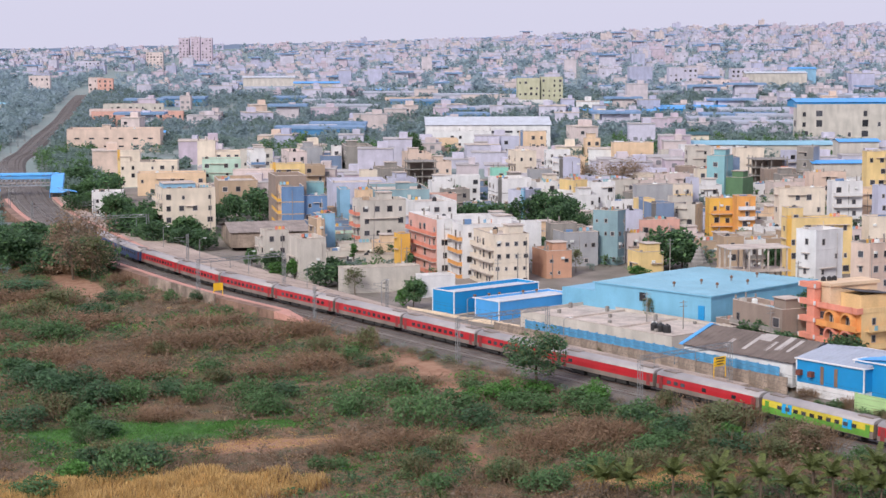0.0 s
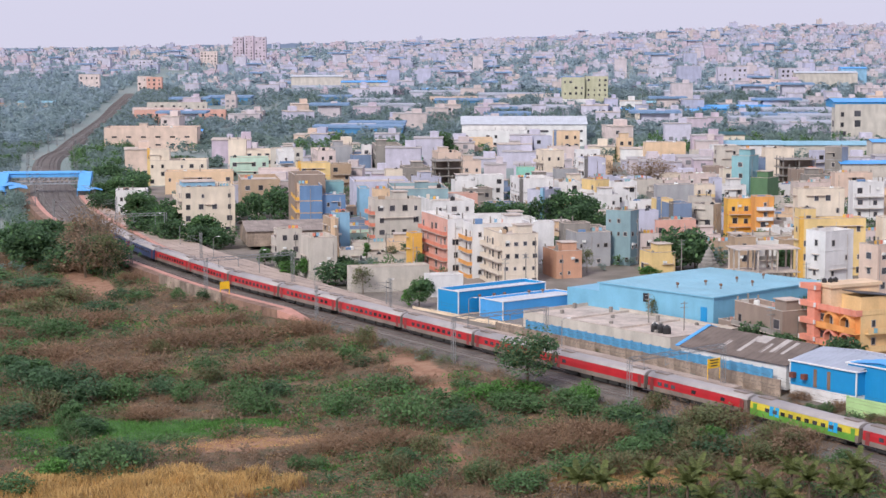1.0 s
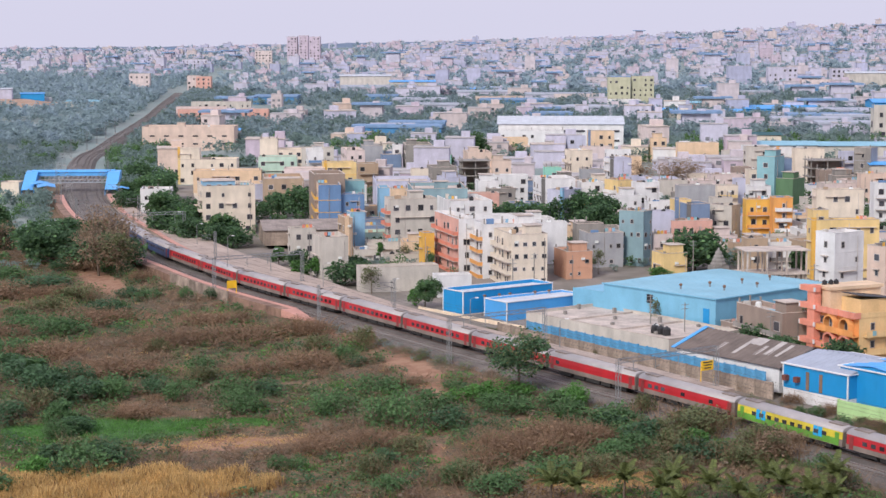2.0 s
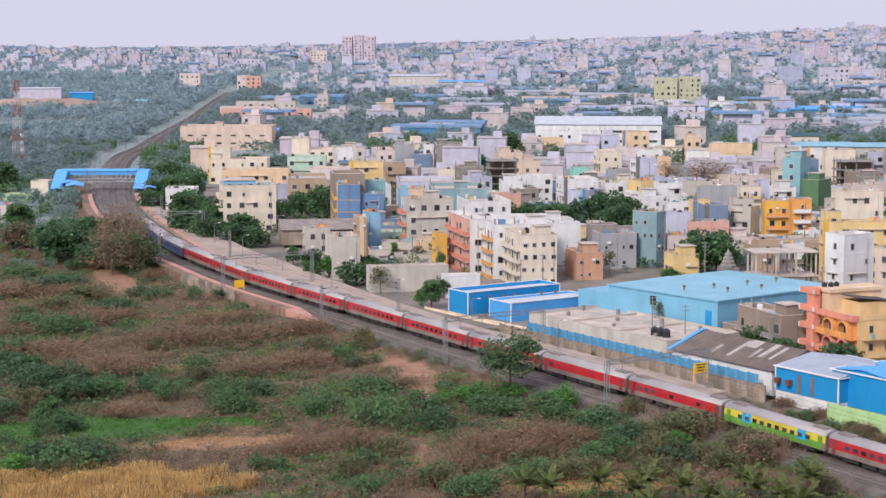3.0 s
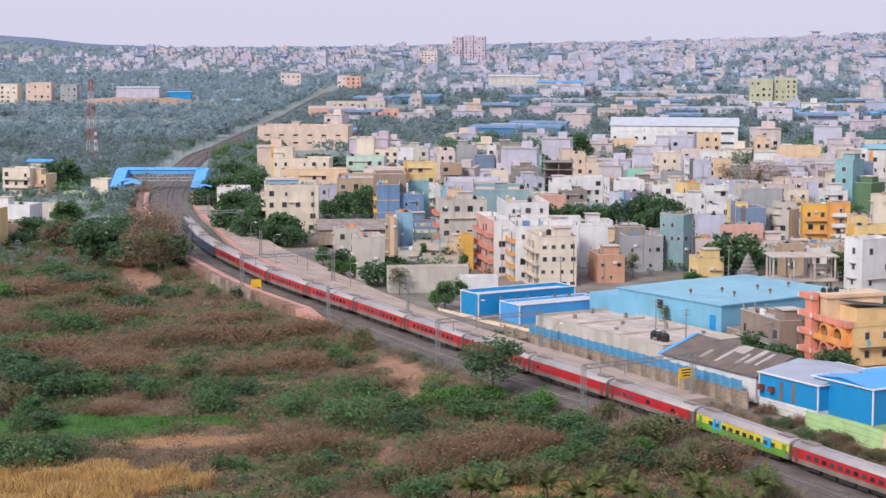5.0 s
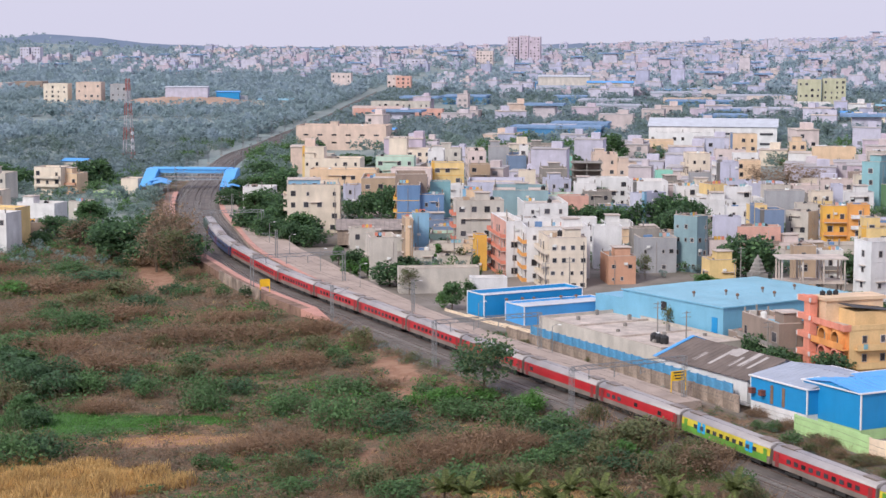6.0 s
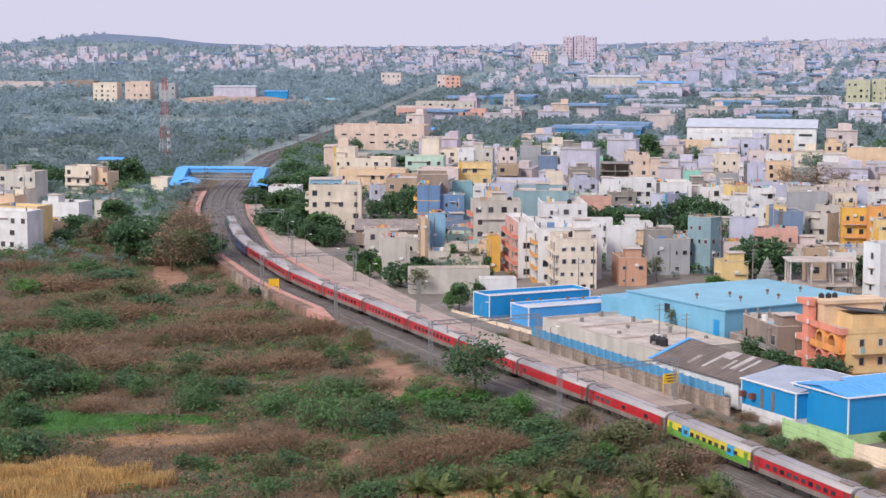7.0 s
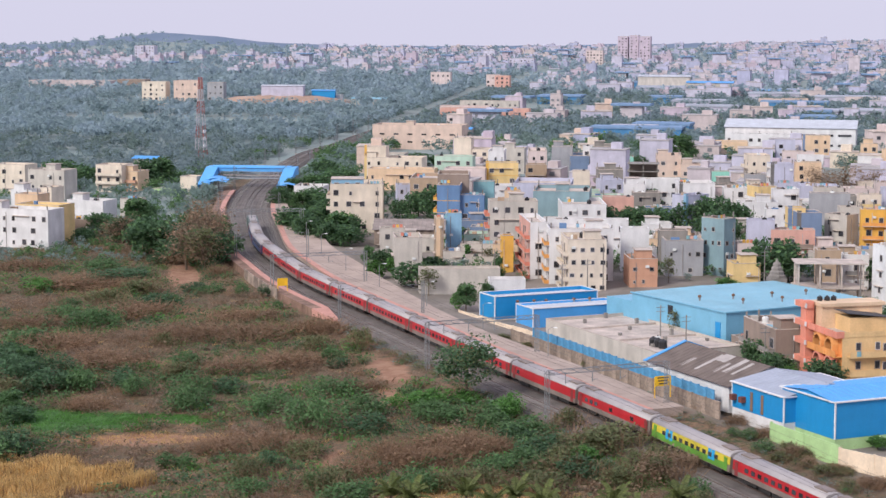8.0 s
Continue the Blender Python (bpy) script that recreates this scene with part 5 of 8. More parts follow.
# flat concrete roof between the sheds
fx, fy = by_line(7.4, 27.5)
flat = house(fx, fy, 2.7, 43.3, 18.5, ROT, "offwhite", win="", par=0.5, label="low flat-roofed concrete workshop with stained roof", cat="workshop")
for u, v in ((4, 8), (9, 12), (14, 18), (5, 22), (10, 27), (15, 33), (6, 38), (13, 42), (17, 10)):
    bm = bmesh.new()
    box(bm, u - 0.3, v - 0.3, 0, u + 0.3, v + 0.3, 0.9 + 0.4 * math.sin(u))
    part("column_stub", bm, WALL["concrete"], flat, m=pose(0, 0, 2.2 - flat.matrix_basis.translation.z))
for u, v, w, d in ((0.5, 16, 19, 0.35), (0.5, 31, 19, 0.35)):
    bm = bmesh.new()
    box(bm, u, v, 0, u + w, v + d, 0.35)
    part("roof_beam", bm, M_SLAB, flat, m=pose(0, 0, 2.2 - flat.matrix_basis.translation.z))
for du in (0.0, 1.7, 3.4):
    x, y = by_line(13.5 + du, 32.5)
    water_tank(x, y, 2.2, True, 0.8, 1.6)

# orange and pink house on the right
def arch_ring(w, h, r_out, d):
    """A frame that faces -y, legs and a round head, d deep, round a dark pane painted as the shade of an arched
    opening.
    """
    bm = bmesh.new()
    pts = [(-w / 2, 0)] + [(-w / 2 * math.cos(a), h - w / 2 + w / 2 * math.sin(a)) for a in [math.pi * k / 10 for k in range(11)]] + [(w / 2, 0)]
    big = [(-w / 2 - r_out, 0)] + [(-(w / 2 + r_out) * math.cos(a), h - w / 2 + (w / 2 + r_out) * math.sin(a)) for a in [math.pi * k / 10 for k in range(11)]] + [(w / 2 + r_out, 0)]
    rings = [[bm.verts.new((u, y, z)) for u, z in q] for q, y in ((big, 0.0), (big, -d), (pts, -d), (pts, 0.0))]
    for r0, r1 in zip(rings, rings[1:]):
        for k in range(len(pts) - 1):
            bm.faces.new((r0[k], r0[k + 1], r1[k + 1], r1[k]))
    shade_pane = bm.faces.new([bm.verts.new((u, -0.03, z)) for u, z in pts])
    shade_pane.material_index = 1
    return bm


def arcade_house(x, y, top, rot):
    """Coral, orange and yellow house: arched loggias on one face, long balconies on the other."""
    g = float(land(x, y)) - 1.5
    t = thing("house", pose(x, y, g, 0, 0, rot), "orange and yellow three-storey house with coral arched balconies", "house", "houses of the town")
    h, wl, wr = top - g, 14.0, 24.0
    ORANGE, YEL, CORAL, PEACH = paint("light_orange", 247, 170, 100), paint("apricot", 243, 204, 148), paint("salmon", 245, 158, 134), WALL["peach"]
    bm = bmesh.new()
    box(bm, 0, 0, 0, wr, wl, h - 1.0)
    for f in bm.faces:
        f.material_index = 1 if f.calc_center_median().x < 0.01 else 0
    part("wall", bm, [YEL, ORANGE], t)
    bm = bmesh.new()
    box(bm, 0.2, 0.2, h - 1.0, wr - 0.2, wl - 0.2, h - 0.9)
    part("roof", bm, M_SLAB, t, "dusty flat roof slab")
    bm = bmesh.new()
    box(bm, -1.2, -0.1, h - 1.1, -1.0, wl, h)
    box(bm, -1.0, -0.1, h - 1.1, 0.3, 0.1, h)
    for k in range(4):
        box(bm, -1.28, 1.2 + 3.4 * k, h - 1.1, -1.2, 1.5 + 3.4 * k, h + 0.15)
    part("parapet", bm, CORAL, t, "coral roof parapet")
    bm = bmesh.new()
    box(bm, 0.3, -0.08, h - 1.0, wr, 0.1, h - 0.1)
    part("parapet", bm, YEL, t)
    st = 3.25
    for k in range(3):
        z = h - 1.1 - st * (k + 1)
        bm = bmesh.new()
        box(bm, -1.3, -0.05, z - 0.16, 0, wl - 2.4, z + 0.04)
        part("balcony_slab", bm, ORANGE, t)
        bm = bmesh.new()
        box(bm, -1.3, 0.1, z + 0.04, -1.18, wl - 2.6, z + 1.0)
        for j in range(9):
            box(bm, -1.36, 0.4 + 1.25 * j, z + 0.04, -1.3, 0.6 + 1.25 * j, z + 1.0)
        part("balustrade", bm, CORAL if k else ORANGE, t, "painted masonry balustrade")
        for c in (3.0, 7.6):
            part("arch", arch_ring(2.6, 2.75, 0.35, 1.25), [CORAL if k else ORANGE, mat("loggia_shade", (0.12, 0.075, 0.05), 0.9, 0.3, 1, 4, 0.1)], t, m=pose(0, c, z + 0.05, 0, 0, -90))
            for du in (-0.6, 0.7):
                part("window", window_mesh(0.7, 1.5), None, t, m=pose(-0.05, c + du, z + 0.6, 0, 0, -90))
        part("window", window_mesh(1.5, 1.2), None, t, m=pose(-0.02, 10.9, z + 1.1, 0, 0, -90))
        # right face: long balcony with doors and windows
        bm = bmesh.new()
        box(bm, 1.0, -1.1, z - 0.14, wr, 0, z + 0.06)
        box(bm, 1.0, -1.1, z + 0.06, wr, -0.98, z + 0.95)
        part("balcony", bm, YEL, t)
        for i in range(6):
            part("window", window_mesh(0.8, 1.2), None, t, m=pose(3.0 + 3.6 * i, 0, z + 1.1))
            if i % 2:
                part("door", window_mesh(0.9, 2.0), None, t, m=pose(4.5 + 3.6 * i, 0, z + 0.08))
    # coral fin with cantilevered slabs
    bm = bmesh.new()
    box(bm, -1.5, wl - 2.4, 0, -0.01, wl - 0.2, h + 3.6)
    part("fin", bm, CORAL, t, "tall coral corner panel")
    for k in range(4):
        z = h + 2.4 - st * k
        bm = bmesh.new()
        box(bm, -1.7, wl - 2.7, z, -0.4, wl + 2.0, z + 1.0)
        slab = part("fin_slab", bm, CORAL, t)
        bm = bmesh.new()
        box(bm, -1.78, wl - 2.78, z + 0.1, -1.5, wl - 2.45, z + 0.9)
        part("white_edge", bm, WALL["white"], slab, "white painted edge")
        bm = bmesh.new()
        box(bm, -1.78, wl + 1.75, z + 0.1, -1.5, wl + 2.06, z + 0.9)
        part("white_edge", bm, WALL["white"], slab, "white painted edge")
    bm = bmesh.new()
    box(bm, 0.5, wl - 4.6, h - 0.95, 12.0, wl - 0.2, h + 2.9)
    up = part("upper_floor", bm, PEACH, t, "peach set-back upper floor")
    bm = bmesh.new()
    box(bm, 0.2, wl - 5.0, h + 2.9, 12.4, wl + 0.2, h + 3.5)
    part("upper_roof", bm, PEACH, up)
    bm = bmesh.new()
    box(bm, 3.0, 3.6, h - 0.95, 10.0, wl - 4.7, h + 1.7)
    room = part("roof_room", bm, YEL, t)
    bm = bmesh.new()
    bar(bm, (2.4, 5.9, h + 2.6), (10.6, 5.9, h + 1.6), 5.4, 0.12)
    part("roof_sheet", bm, mat("dark_sheet", (0.045, 0.045, 0.05), 0.6, 0.3, 0.6, 4, 0.1), room, "dark sloping roof sheet")
    for u, v, c in ((0.8, -1.16, "teal"), (8.0, -1.16, "coral"), (9.2, -1.16, "amber"), (14.5, -1.16, "skyblue"), (6.2, -1.16, "taupe")):
        bm = bmesh.new()
        z = h - 1.1 - st * (1 + int(u) % 2)
        box(bm, u + 1.4, v - 0.02, z + 0.15, u + 2.2, v + 0.02, z + 1.05)
        part("laundry", bm, WALL[c], t, "cloth hung over the balcony")
    for u, v in ((1.6, wl - 1.2), (2.9, wl - 1.4), (4.2, wl - 1.3)):
        e, f = (math.cos(radians(rot)), math.sin(radians(rot))), (-math.sin(radians(rot)), math.cos(radians(rot)))
        water_tank(x + e[0] * u + f[0] * v, y + e[1] * u + f[1] * v, g + h + 3.5, True, 0.5, 0.8)
    return t


arcade_house(66.9, 353.0, 9.8, 28.9)
grey = house(54.5, 365.7, 7.6, 16.2, 5.6, 26.6, "taupe", win="LR", bal="L", accent="concrete", big=1.3, stair=0.55, label="weathered grey concrete house with blue lean-to roof")
bm = bmesh.new()
bar(bm, (1.0, 4.5, 8.6), (8.5, 4.5, 7.6), 5.0, 0.1)
part("lean_to_roof", bm, M_LBLUEROOF, grey, "pale blue lean-to sheet roof")
house(47.1, 380.2, 3.3, 4.8, 3.9, 32.2, "taupe", win="LR", bal="R")
house(75.0, 331.0, 3.6, 6.0, 14.0, ROT, "lime", win="", tank=1)

# old shed with a worn grey roof beyond the platform
shed("old_shed", -66.8, 519.0, 19.5, 21.1, 13.7, 1.5, 5.6, 1.95, M_OLDWALL, mat("worn_roof", rgb(150, 138, 132), 0.95, 0.4, 0.4, 3, 0.3), "old station shed with worn grey roof and stained walls", ridge="R", over=0.5)
house(-58.4, 509.6, 4.7, 8.0, 14.1, 13.8, "offwhite", win="LR")

# ---- station footbridge ----
M_BRIDGEBLUE = mat("bridge_blue", rgb(95, 170, 232), 0.5, 0.12, 0.4, 3, 0.04)


def footbridge():
    a, b = Vector((-167.6, 661.3, 0)), Vector((-142.3, 664.5, 0))
    h = math.degrees(math.atan2(b.y - a.y, b.x - a.x))
    Lb = (b - a).length
    t = thing("footbridge", pose(a.x, a.y, 1.6, 0, 0, h), "light blue covered steel footbridge over the tracks", "footbridge")
    bm = bmesh.new()
    box(bm, -1, -1.6, 5.2, Lb + 1, 1.6, 5.45)
    part("deck", bm, M_SLAB, t, "concrete deck")
    for y in (-1.6, 1.6):
        bm = bmesh.new()
        n = 16
        for i in range(n):
            x0, x1 = Lb * i / n, Lb * (i + 1) / n
            bar(bm, (x0, y, 4.4), (x1, y, 6.6), 0.13)
            bar(bm, (x0, y, 4.4), (x0, y, 6.7), 0.13)
        bar(bm, (0, y, 4.4), (Lb, y, 4.4), 0.25)
        bar(bm, (0, y, 6.65), (Lb, y, 6.65), 0.2)
        part("truss", bm, mat("truss_grey", rgb(176, 180, 188), 0.6, 0.2, 1, 6, 0.05), t, "pale grey steel truss")
        bm = bmesh.new()
        box(bm, -1.2, y - 0.2 if y < 0 else y + 0.14, 6.7, Lb + 1.2, y - 0.14 if y < 0 else y + 0.2, 8.4)
        part("side_sheet", bm, M_BRIDGEBLUE, t, "light blue side cladding")
    bm = bmesh.new()
    rows = [[bm.verts.new((x, y, z)) for y, z in ((-2.2, 8.0), (-1.2, 8.55), (0, 8.75), (1.2, 8.55), (2.2, 8.0), (2.1, 7.9), (0, 8.6), (-2.1, 7.9))] for x in (-1.4, Lb + 1.4)]
    for k in range(8):
        bm.faces.new((rows[0][k], rows[1][k], rows[1][(k + 1) % 8], rows[0][(k + 1) % 8]))
    bm.faces.new(rows[0]), bm.faces.new(rows[1])
    part("roof", bm, M_BRIDGEBLUE, t, "curved light blue roof")
    for x, d in ((-1.2, 1), (Lb + 1.2, 1)):
        bm = bmesh.new()
        for w in (-1.7, 1.7):
            for yy in (0.0, -12.0):
                bar(bm, (x + w, yy, 0), (x + w, yy, 5.4 if yy == 0 else 2.0), 0.3)
        part("stair_posts", bm, M_STEEL, t)
        bm = bmesh.new()
        p = [(x - 2, 2, 8.4), (x + 2, 2, 8.4), (x + 2, -3, 8.2), (x - 2, -3, 8.2), (x - 2, -15, 3.2), (x + 2, -15, 3.2)]
        for q0, q1, q2, q3 in ((0, 1, 2, 3), (3, 2, 5, 4)):
            quad = [Vector(p[i]) for i in (q0, q1, q2, q3)]
            v = [bm.verts.new(q) for q in quad] + [bm.verts.new(q - Vector((0, 0, 0.15))) for q in quad]
            for f in ((0, 1, 2, 3), (7, 6, 5, 4), (0, 4, 5, 1), (1, 5, 6, 2), (2, 6, 7, 3), (3, 7, 4, 0)):
                bm.faces.new([v[i] for i in f])
        for sx in (-2, 2):
            quad = [Vector((x + sx, 2, 8.3)), Vector((x + sx, -3, 8.1)), Vector((x + sx, -15, 3.1)), Vector((x + sx, -15, 1.2)), Vector((x + sx, -3, 5.6)), Vector((x + sx, 2, 5.6))]
            v = [bm.verts.new(q) for q in quad] + [bm.verts.new(q + Vector((0.12, 0, 0))) for q in quad]
            bm.faces.new(v[:6]), bm.faces.new(v[6:][::-1])
            for i in range(6):
                bm.faces.new((v[i], v[(i + 1) % 6], v[6 + (i + 1) % 6], v[6 + i]))
        part("stair_canopy", bm, M_BRIDGEBLUE, t, "light blue stair canopy")
        n = 24
        for i in range(n):
            bm = bmesh.new()
            box(bm, x - 1.6, -3 - 12 * (i + 1) / n, 5.3 - 5.3 * (i + 1) / n - 0.15, x + 1.6, -3 - 12 * i / n, 5.3 - 5.3 * i / n)
            part("step", bm, M_SLAB, t)


footbridge()


def shelter(s, off, w, d):
    x, y, z, h = along(s, off)
    t = thing("platform_shelter", pose(x, y, z + 0.8, 0, 0, h), "light blue platform shelter on steel posts", "shelter", "platform shelters")
    for u in (-w / 2 + 0.4, w / 2 - 0.4):
        bm = bmesh.new()
        bar(bm, (u, 0, 0), (u, 0, 3.2), 0.2)
        part("post", bm, M_STEEL, t)
    bm = bmesh.new()
    rows = [[bm.verts.new((u, v, zz)) for v, zz in ((-d / 2, 3.0), (0, 3.6), (d / 2, 3.0), (d / 2, 2.85), (0, 3.4), (-d / 2, 2.85))] for u in (-w / 2, w / 2)]
    for k in range(6):
        bm.faces.new((rows[0][k], rows[1][k], rows[1][(k + 1) % 6], rows[0][(k + 1) % 6]))
    bm.faces.new(rows[0]), bm.faces.new(rows[1])
    part("roof", bm, M_BRIDGEBLUE, t, "light blue pitched roof")


shelter(at_y(644.6), -12.5, 12, 6)
shelter(at_y(653.3), -14.5, 10, 6)
shelter(at_y(634.5), 11.5, 14, 5)


# ---- overhead line ----
def lattice(bm, x, y, z0, z1, w=0.45):
    for sx in (-1, 1):
        for sy in (-1, 1):
            bar(bm, (x + sx * w / 2, y + sy * w / 2, z0), (x + sx * w / 2, y + sy * w / 2, z1), 0.09)
    n = int((z1 - z0) / 0.8)
    for i in range(n):
        a, b = z0 + (z1 - z0) * i / n, z0 + (z1 - z0) * (i + 1) / n
        s_ = 1 if i % 2 else -1
        for sy in (-1, 1):
            bar(bm, (x - s_ * w / 2, y + sy * w / 2, a), (x + s_ * w / 2, y + sy * w / 2, b), 0.05)


def mast(s, off, side, reach):
    """A lattice mast with a bracket and insulators over its track."""
    x, y, z, h = along(s, off)
    t = thing("catenary_mast", pose(x, y, z - 1.0, 0, 0, h), "grey lattice steel catenary mast beside the track", "catenary mast", "catenary masts")
    bm = bmesh.new()
    lattice(bm, 0, 0, 0, 8.6)
    part("post", bm, M_STEEL, t)
    bm = bmesh.new()
    tube(bm, [(0, 0, 7.7), (0, side * reach, 7.9)], [0.05, 0.05], 5)
    tube(bm, [(0, 0, 6.4), (0, side * reach, 7.8)], [0.05, 0.05], 5)
    tube(bm, [(0, side * reach * 0.25, 6.8), (0, side * reach * 1.15, 6.7)], [0.04, 0.04], 5)
    part("bracket", bm, M_STEEL, t)
    for v, zz in ((0.45, 7.72), (0.45, 6.62)):
        bm = bmesh.new()
        tube(bm, [(0, side * v, zz), (0, side * (v + 0.45), zz + 0.06)], [0.12, 0.12], 6)
        part("insulator", bm, M_BELLOWS, t)
    bm = bmesh.new()
    box(bm, -0.5, -0.5, -0.8, 0.5, 0.5, 0.25)
    part("footing", bm, M_SLAB, t, "pale concrete footing")


def portal(s, o0, o1):
    """A lattice portal that spans the tracks."""
    x, y, z, h = along(s)
    t = thing("catenary_portal", pose(x, y, z - 1.0, 0, 0, h), "grey lattice steel portal spanning the tracks", "catenary portal", "catenary portals")
    for o in (o0, o1):
        bm = bmesh.new()
        lattice(bm, 0, -o, 0, 8.8, 0.6)
        part("post", bm, M_STEEL, t)
    bm = bmesh.new()
    n = int((o1 - o0) / 1.1)
    for zz in (8.1, 8.8):
        for xx in (-0.3, 0.3):
            bar(bm, (xx, -o0, zz), (xx, -o1, zz), 0.07)
    for i in range(n):
        a, b = o0 + (o1 - o0) * i / n, o0 + (o1 - o0) * (i + 1) / n
        for xx in (-0.3, 0.3):
            bar(bm, (xx, -a, 8.1 if i % 2 else 8.8), (xx, -b, 8.8 if i % 2 else 8.1), 0.06)
    part("beam", bm, M_STEEL, t)
    for o in TRACKS:
        bm = bmesh.new()
        bar(bm, (0, -o + 0.8, 8.1), (0, -o + 0.8, 6.4), 0.12)
        tube(bm, [(0, -o + 0.8, 6.6), (0, -o - 0.2, 6.9)], [0.05, 0.05], 5)
        part("dropper", bm, M_STEEL, t)


S_M = at_y(342.1)
for k in range(-1, 7):
    s = S_M + 26 + k * 48
    if k in (-1, 0, 2, 4):
        portal(s, -9.0, 13.2)
    else:
        mast(s, -9.0, -1, 3.9)
        mast(s, 9.4, 1, 3.6)
for k in range(7, 16):
    mast(S_M + 26 + k * 48, -9.0, -1, 3.9)
    mast(S_M + 26 + k * 48, 9.0, 1, 3.6)
for o in TRACKS:
    t = thing("overhead_wires", pose(0, 0, 0), "thin overhead contact wires above a track", "wire", "overhead wires")
    for nm, z, sag in (("contact_wire", 5.7, 0.0), ("messenger_wire", 6.9, 0.7)):
        bm = bmesh.new()
        pts = []
        s = at_y(167.3)
        while s < at_y(793.4):
            k = ((s - S_M - 26) / 48) % 1
            x, y, z_, _ = along(s, o)
            pts.append((x, y, z_ + z - sag * 4 * k * (1 - k)))
            s += 8
        tube(bm, pts, [0.018] * len(pts), 3)
        part(nm, bm, M_WIRE, t)


# ---- station sign, lamps, boards ----
def name_board(s, off, w, h, turn=0):
    x, y, z, hd = along(s, off)
    t = thing("station_name_board", pose(x, y, z + 0.8, 0, 0, hd + 90 + turn), "yellow station name board on posts at the platform end", "sign board", "station boards")
    for u in (-w / 2, w / 2):
        bm = bmesh.new()
        bar(bm, (u, 0, 0), (u, 0, h + 1.2), 0.14)
        part("post", bm, mat("board_yellow", rgb(240, 190, 40), 0.7, 0.15, 1, 5, 0.03), t)
    bm = bmesh.new()
    box(bm, -w / 2, -0.08, h - 0.4, w / 2, 0.0, h + 1.3)
    board = part("board", bm, MATS["board_yellow"], t)
    for k in range(3):
        bm = bmesh.new()
        ww = w * (0.36 - 0.05 * k)
        box(bm, -ww, -0.1, h + 0.9 - 0.5 * k, ww, -0.082, h + 1.1 - 0.5 * k)
        part("lettering", bm, M_BELLOWS, board, "dark line of lettering")


name_board(at_y(327.9), 14.6, 3.0, 2.4, 180)
name_board(at_y(431.5), -9.2, 2.2, 1.6)


def lamp_post(x, y, z, h=7.0):
    t = thing("lamp_post", pose(x, y, z), "slim steel platform lamp post with curved arm", "lamp post", "lamp posts")
    bm = bmesh.new()
    tube(bm, [(0, 0, 0), (0, 0, h), (0.5, 0, h + 0.4), (1.2, 0, h + 0.45)], [0.09, 0.07, 0.05, 0.05], 6)
    part("pole", bm, M_STEEL, t)
    bm = bmesh.new()
    box(bm, 1.0, -0.13, h + 0.36, 1.7, 0.13, h + 0.5)
    part("lamp_head", bm, M_WHITETRIM, t)


for k in range(8):
    x, y, z, h = along(at_y(358.8) + k * 30, 13.2)
    lamp_post(x, y, z + 0.8, 5.0)


def utility_pole(x, y, h=8.5):
    z = float(land(x, y))
    t = thing("utility_pole", pose(x, y, z, 0, 0, 30), "concrete utility pole with cross arms among the houses", "utility pole", "utility poles")
    bm = bmesh.new()
    tube(bm, [(0, 0, -0.5), (0, 0, h)], [0.16, 0.1], 6)
    part("pole", bm, WALL["concrete"], t)
    for zz in (h - 0.4, h - 1.2):
        bm = bmesh.new()
        bar(bm, (-0.9, 0, zz), (0.9, 0, zz), 0.1)
        part("cross_arm", bm, M_STEEL, t)


for x, y in ((30.8, 386.0), (37.0, 376.7), (52.5, 367.2), (6.9, 437.4), (2.2, 432.7), (18.1, 454.4), (43.7, 455.5), (57.9, 431.9), (66.7, 415.8), (-18.6, 456.5), (-27.2, 479.4), (47.0, 482.0), (53.5, 522.1), (9.2, 493.8), (82.2, 454.9), (-53.7, 494.8)):
    utility_pole(x, y)


# ---- cell tower ----
def cell_tower(x, y, h):
    z = float(land(x, y)) - 0.5
    t = thing("cell_tower", pose(x, y, z), "red and white lattice telecom tower among trees", "telecom tower")
    red, white = mat("tower_red", rgb(165, 88, 80), 0.6, 0.15, 1, 5, 0.03), M_WHITETRIM
    n = 7
    for k in range(n):
        bm = bmesh.new()
        z0, z1 = h * k / n, h * (k + 1) / n
        w0, w1 = 4.2 - 3.0 * k / n, 4.2 - 3.0 * (k + 1) / n
        for sx in (-1, 1):
            for sy in (-1, 1):
                bar(bm, (sx * w0 / 2, sy * w0 / 2, z0), (sx * w1 / 2, sy * w1 / 2, z1), 0.2)
        for j in range(3):
            za, zb = z0 + (z1 - z0) * j / 3, z0 + (z1 - z0) * (j + 1) / 3
            wa, wb = w0 + (w1 - w0) * j / 3, w0 + (w1 - w0) * (j + 1) / 3
            for sy in (-1, 1):
                bar(bm, (-wa / 2, sy * wa / 2, za), (wb / 2, sy * wb / 2, zb), 0.06)
                bar(bm, (sy * wa / 2, wa / 2, za), (sy * wb / 2, -wb / 2, zb), 0.09)
            bar(bm, (-wb / 2, -wb / 2, zb), (wb / 2, -wb / 2, zb), 0.09)
        part("lattice_section", bm, red if k % 2 == 0 else mat("tower_white", rgb(190, 184, 188), 0.6, 0.15, 1, 5, 0.03), t, ("red" if k % 2 == 0 else "white") + " lattice section")
    for k in range(3):
        bm = bmesh.new()
        tube(bm, [(1.6, -1.2, h * 0.2 + k * 3), (2.3, -1.4, h * 0.2 + k * 3)], [0.5, 0.9], 8)
        part("dish", bm, white, t, "white dish antenna")


cell_tower(-226.5, 793.0, 36.0)

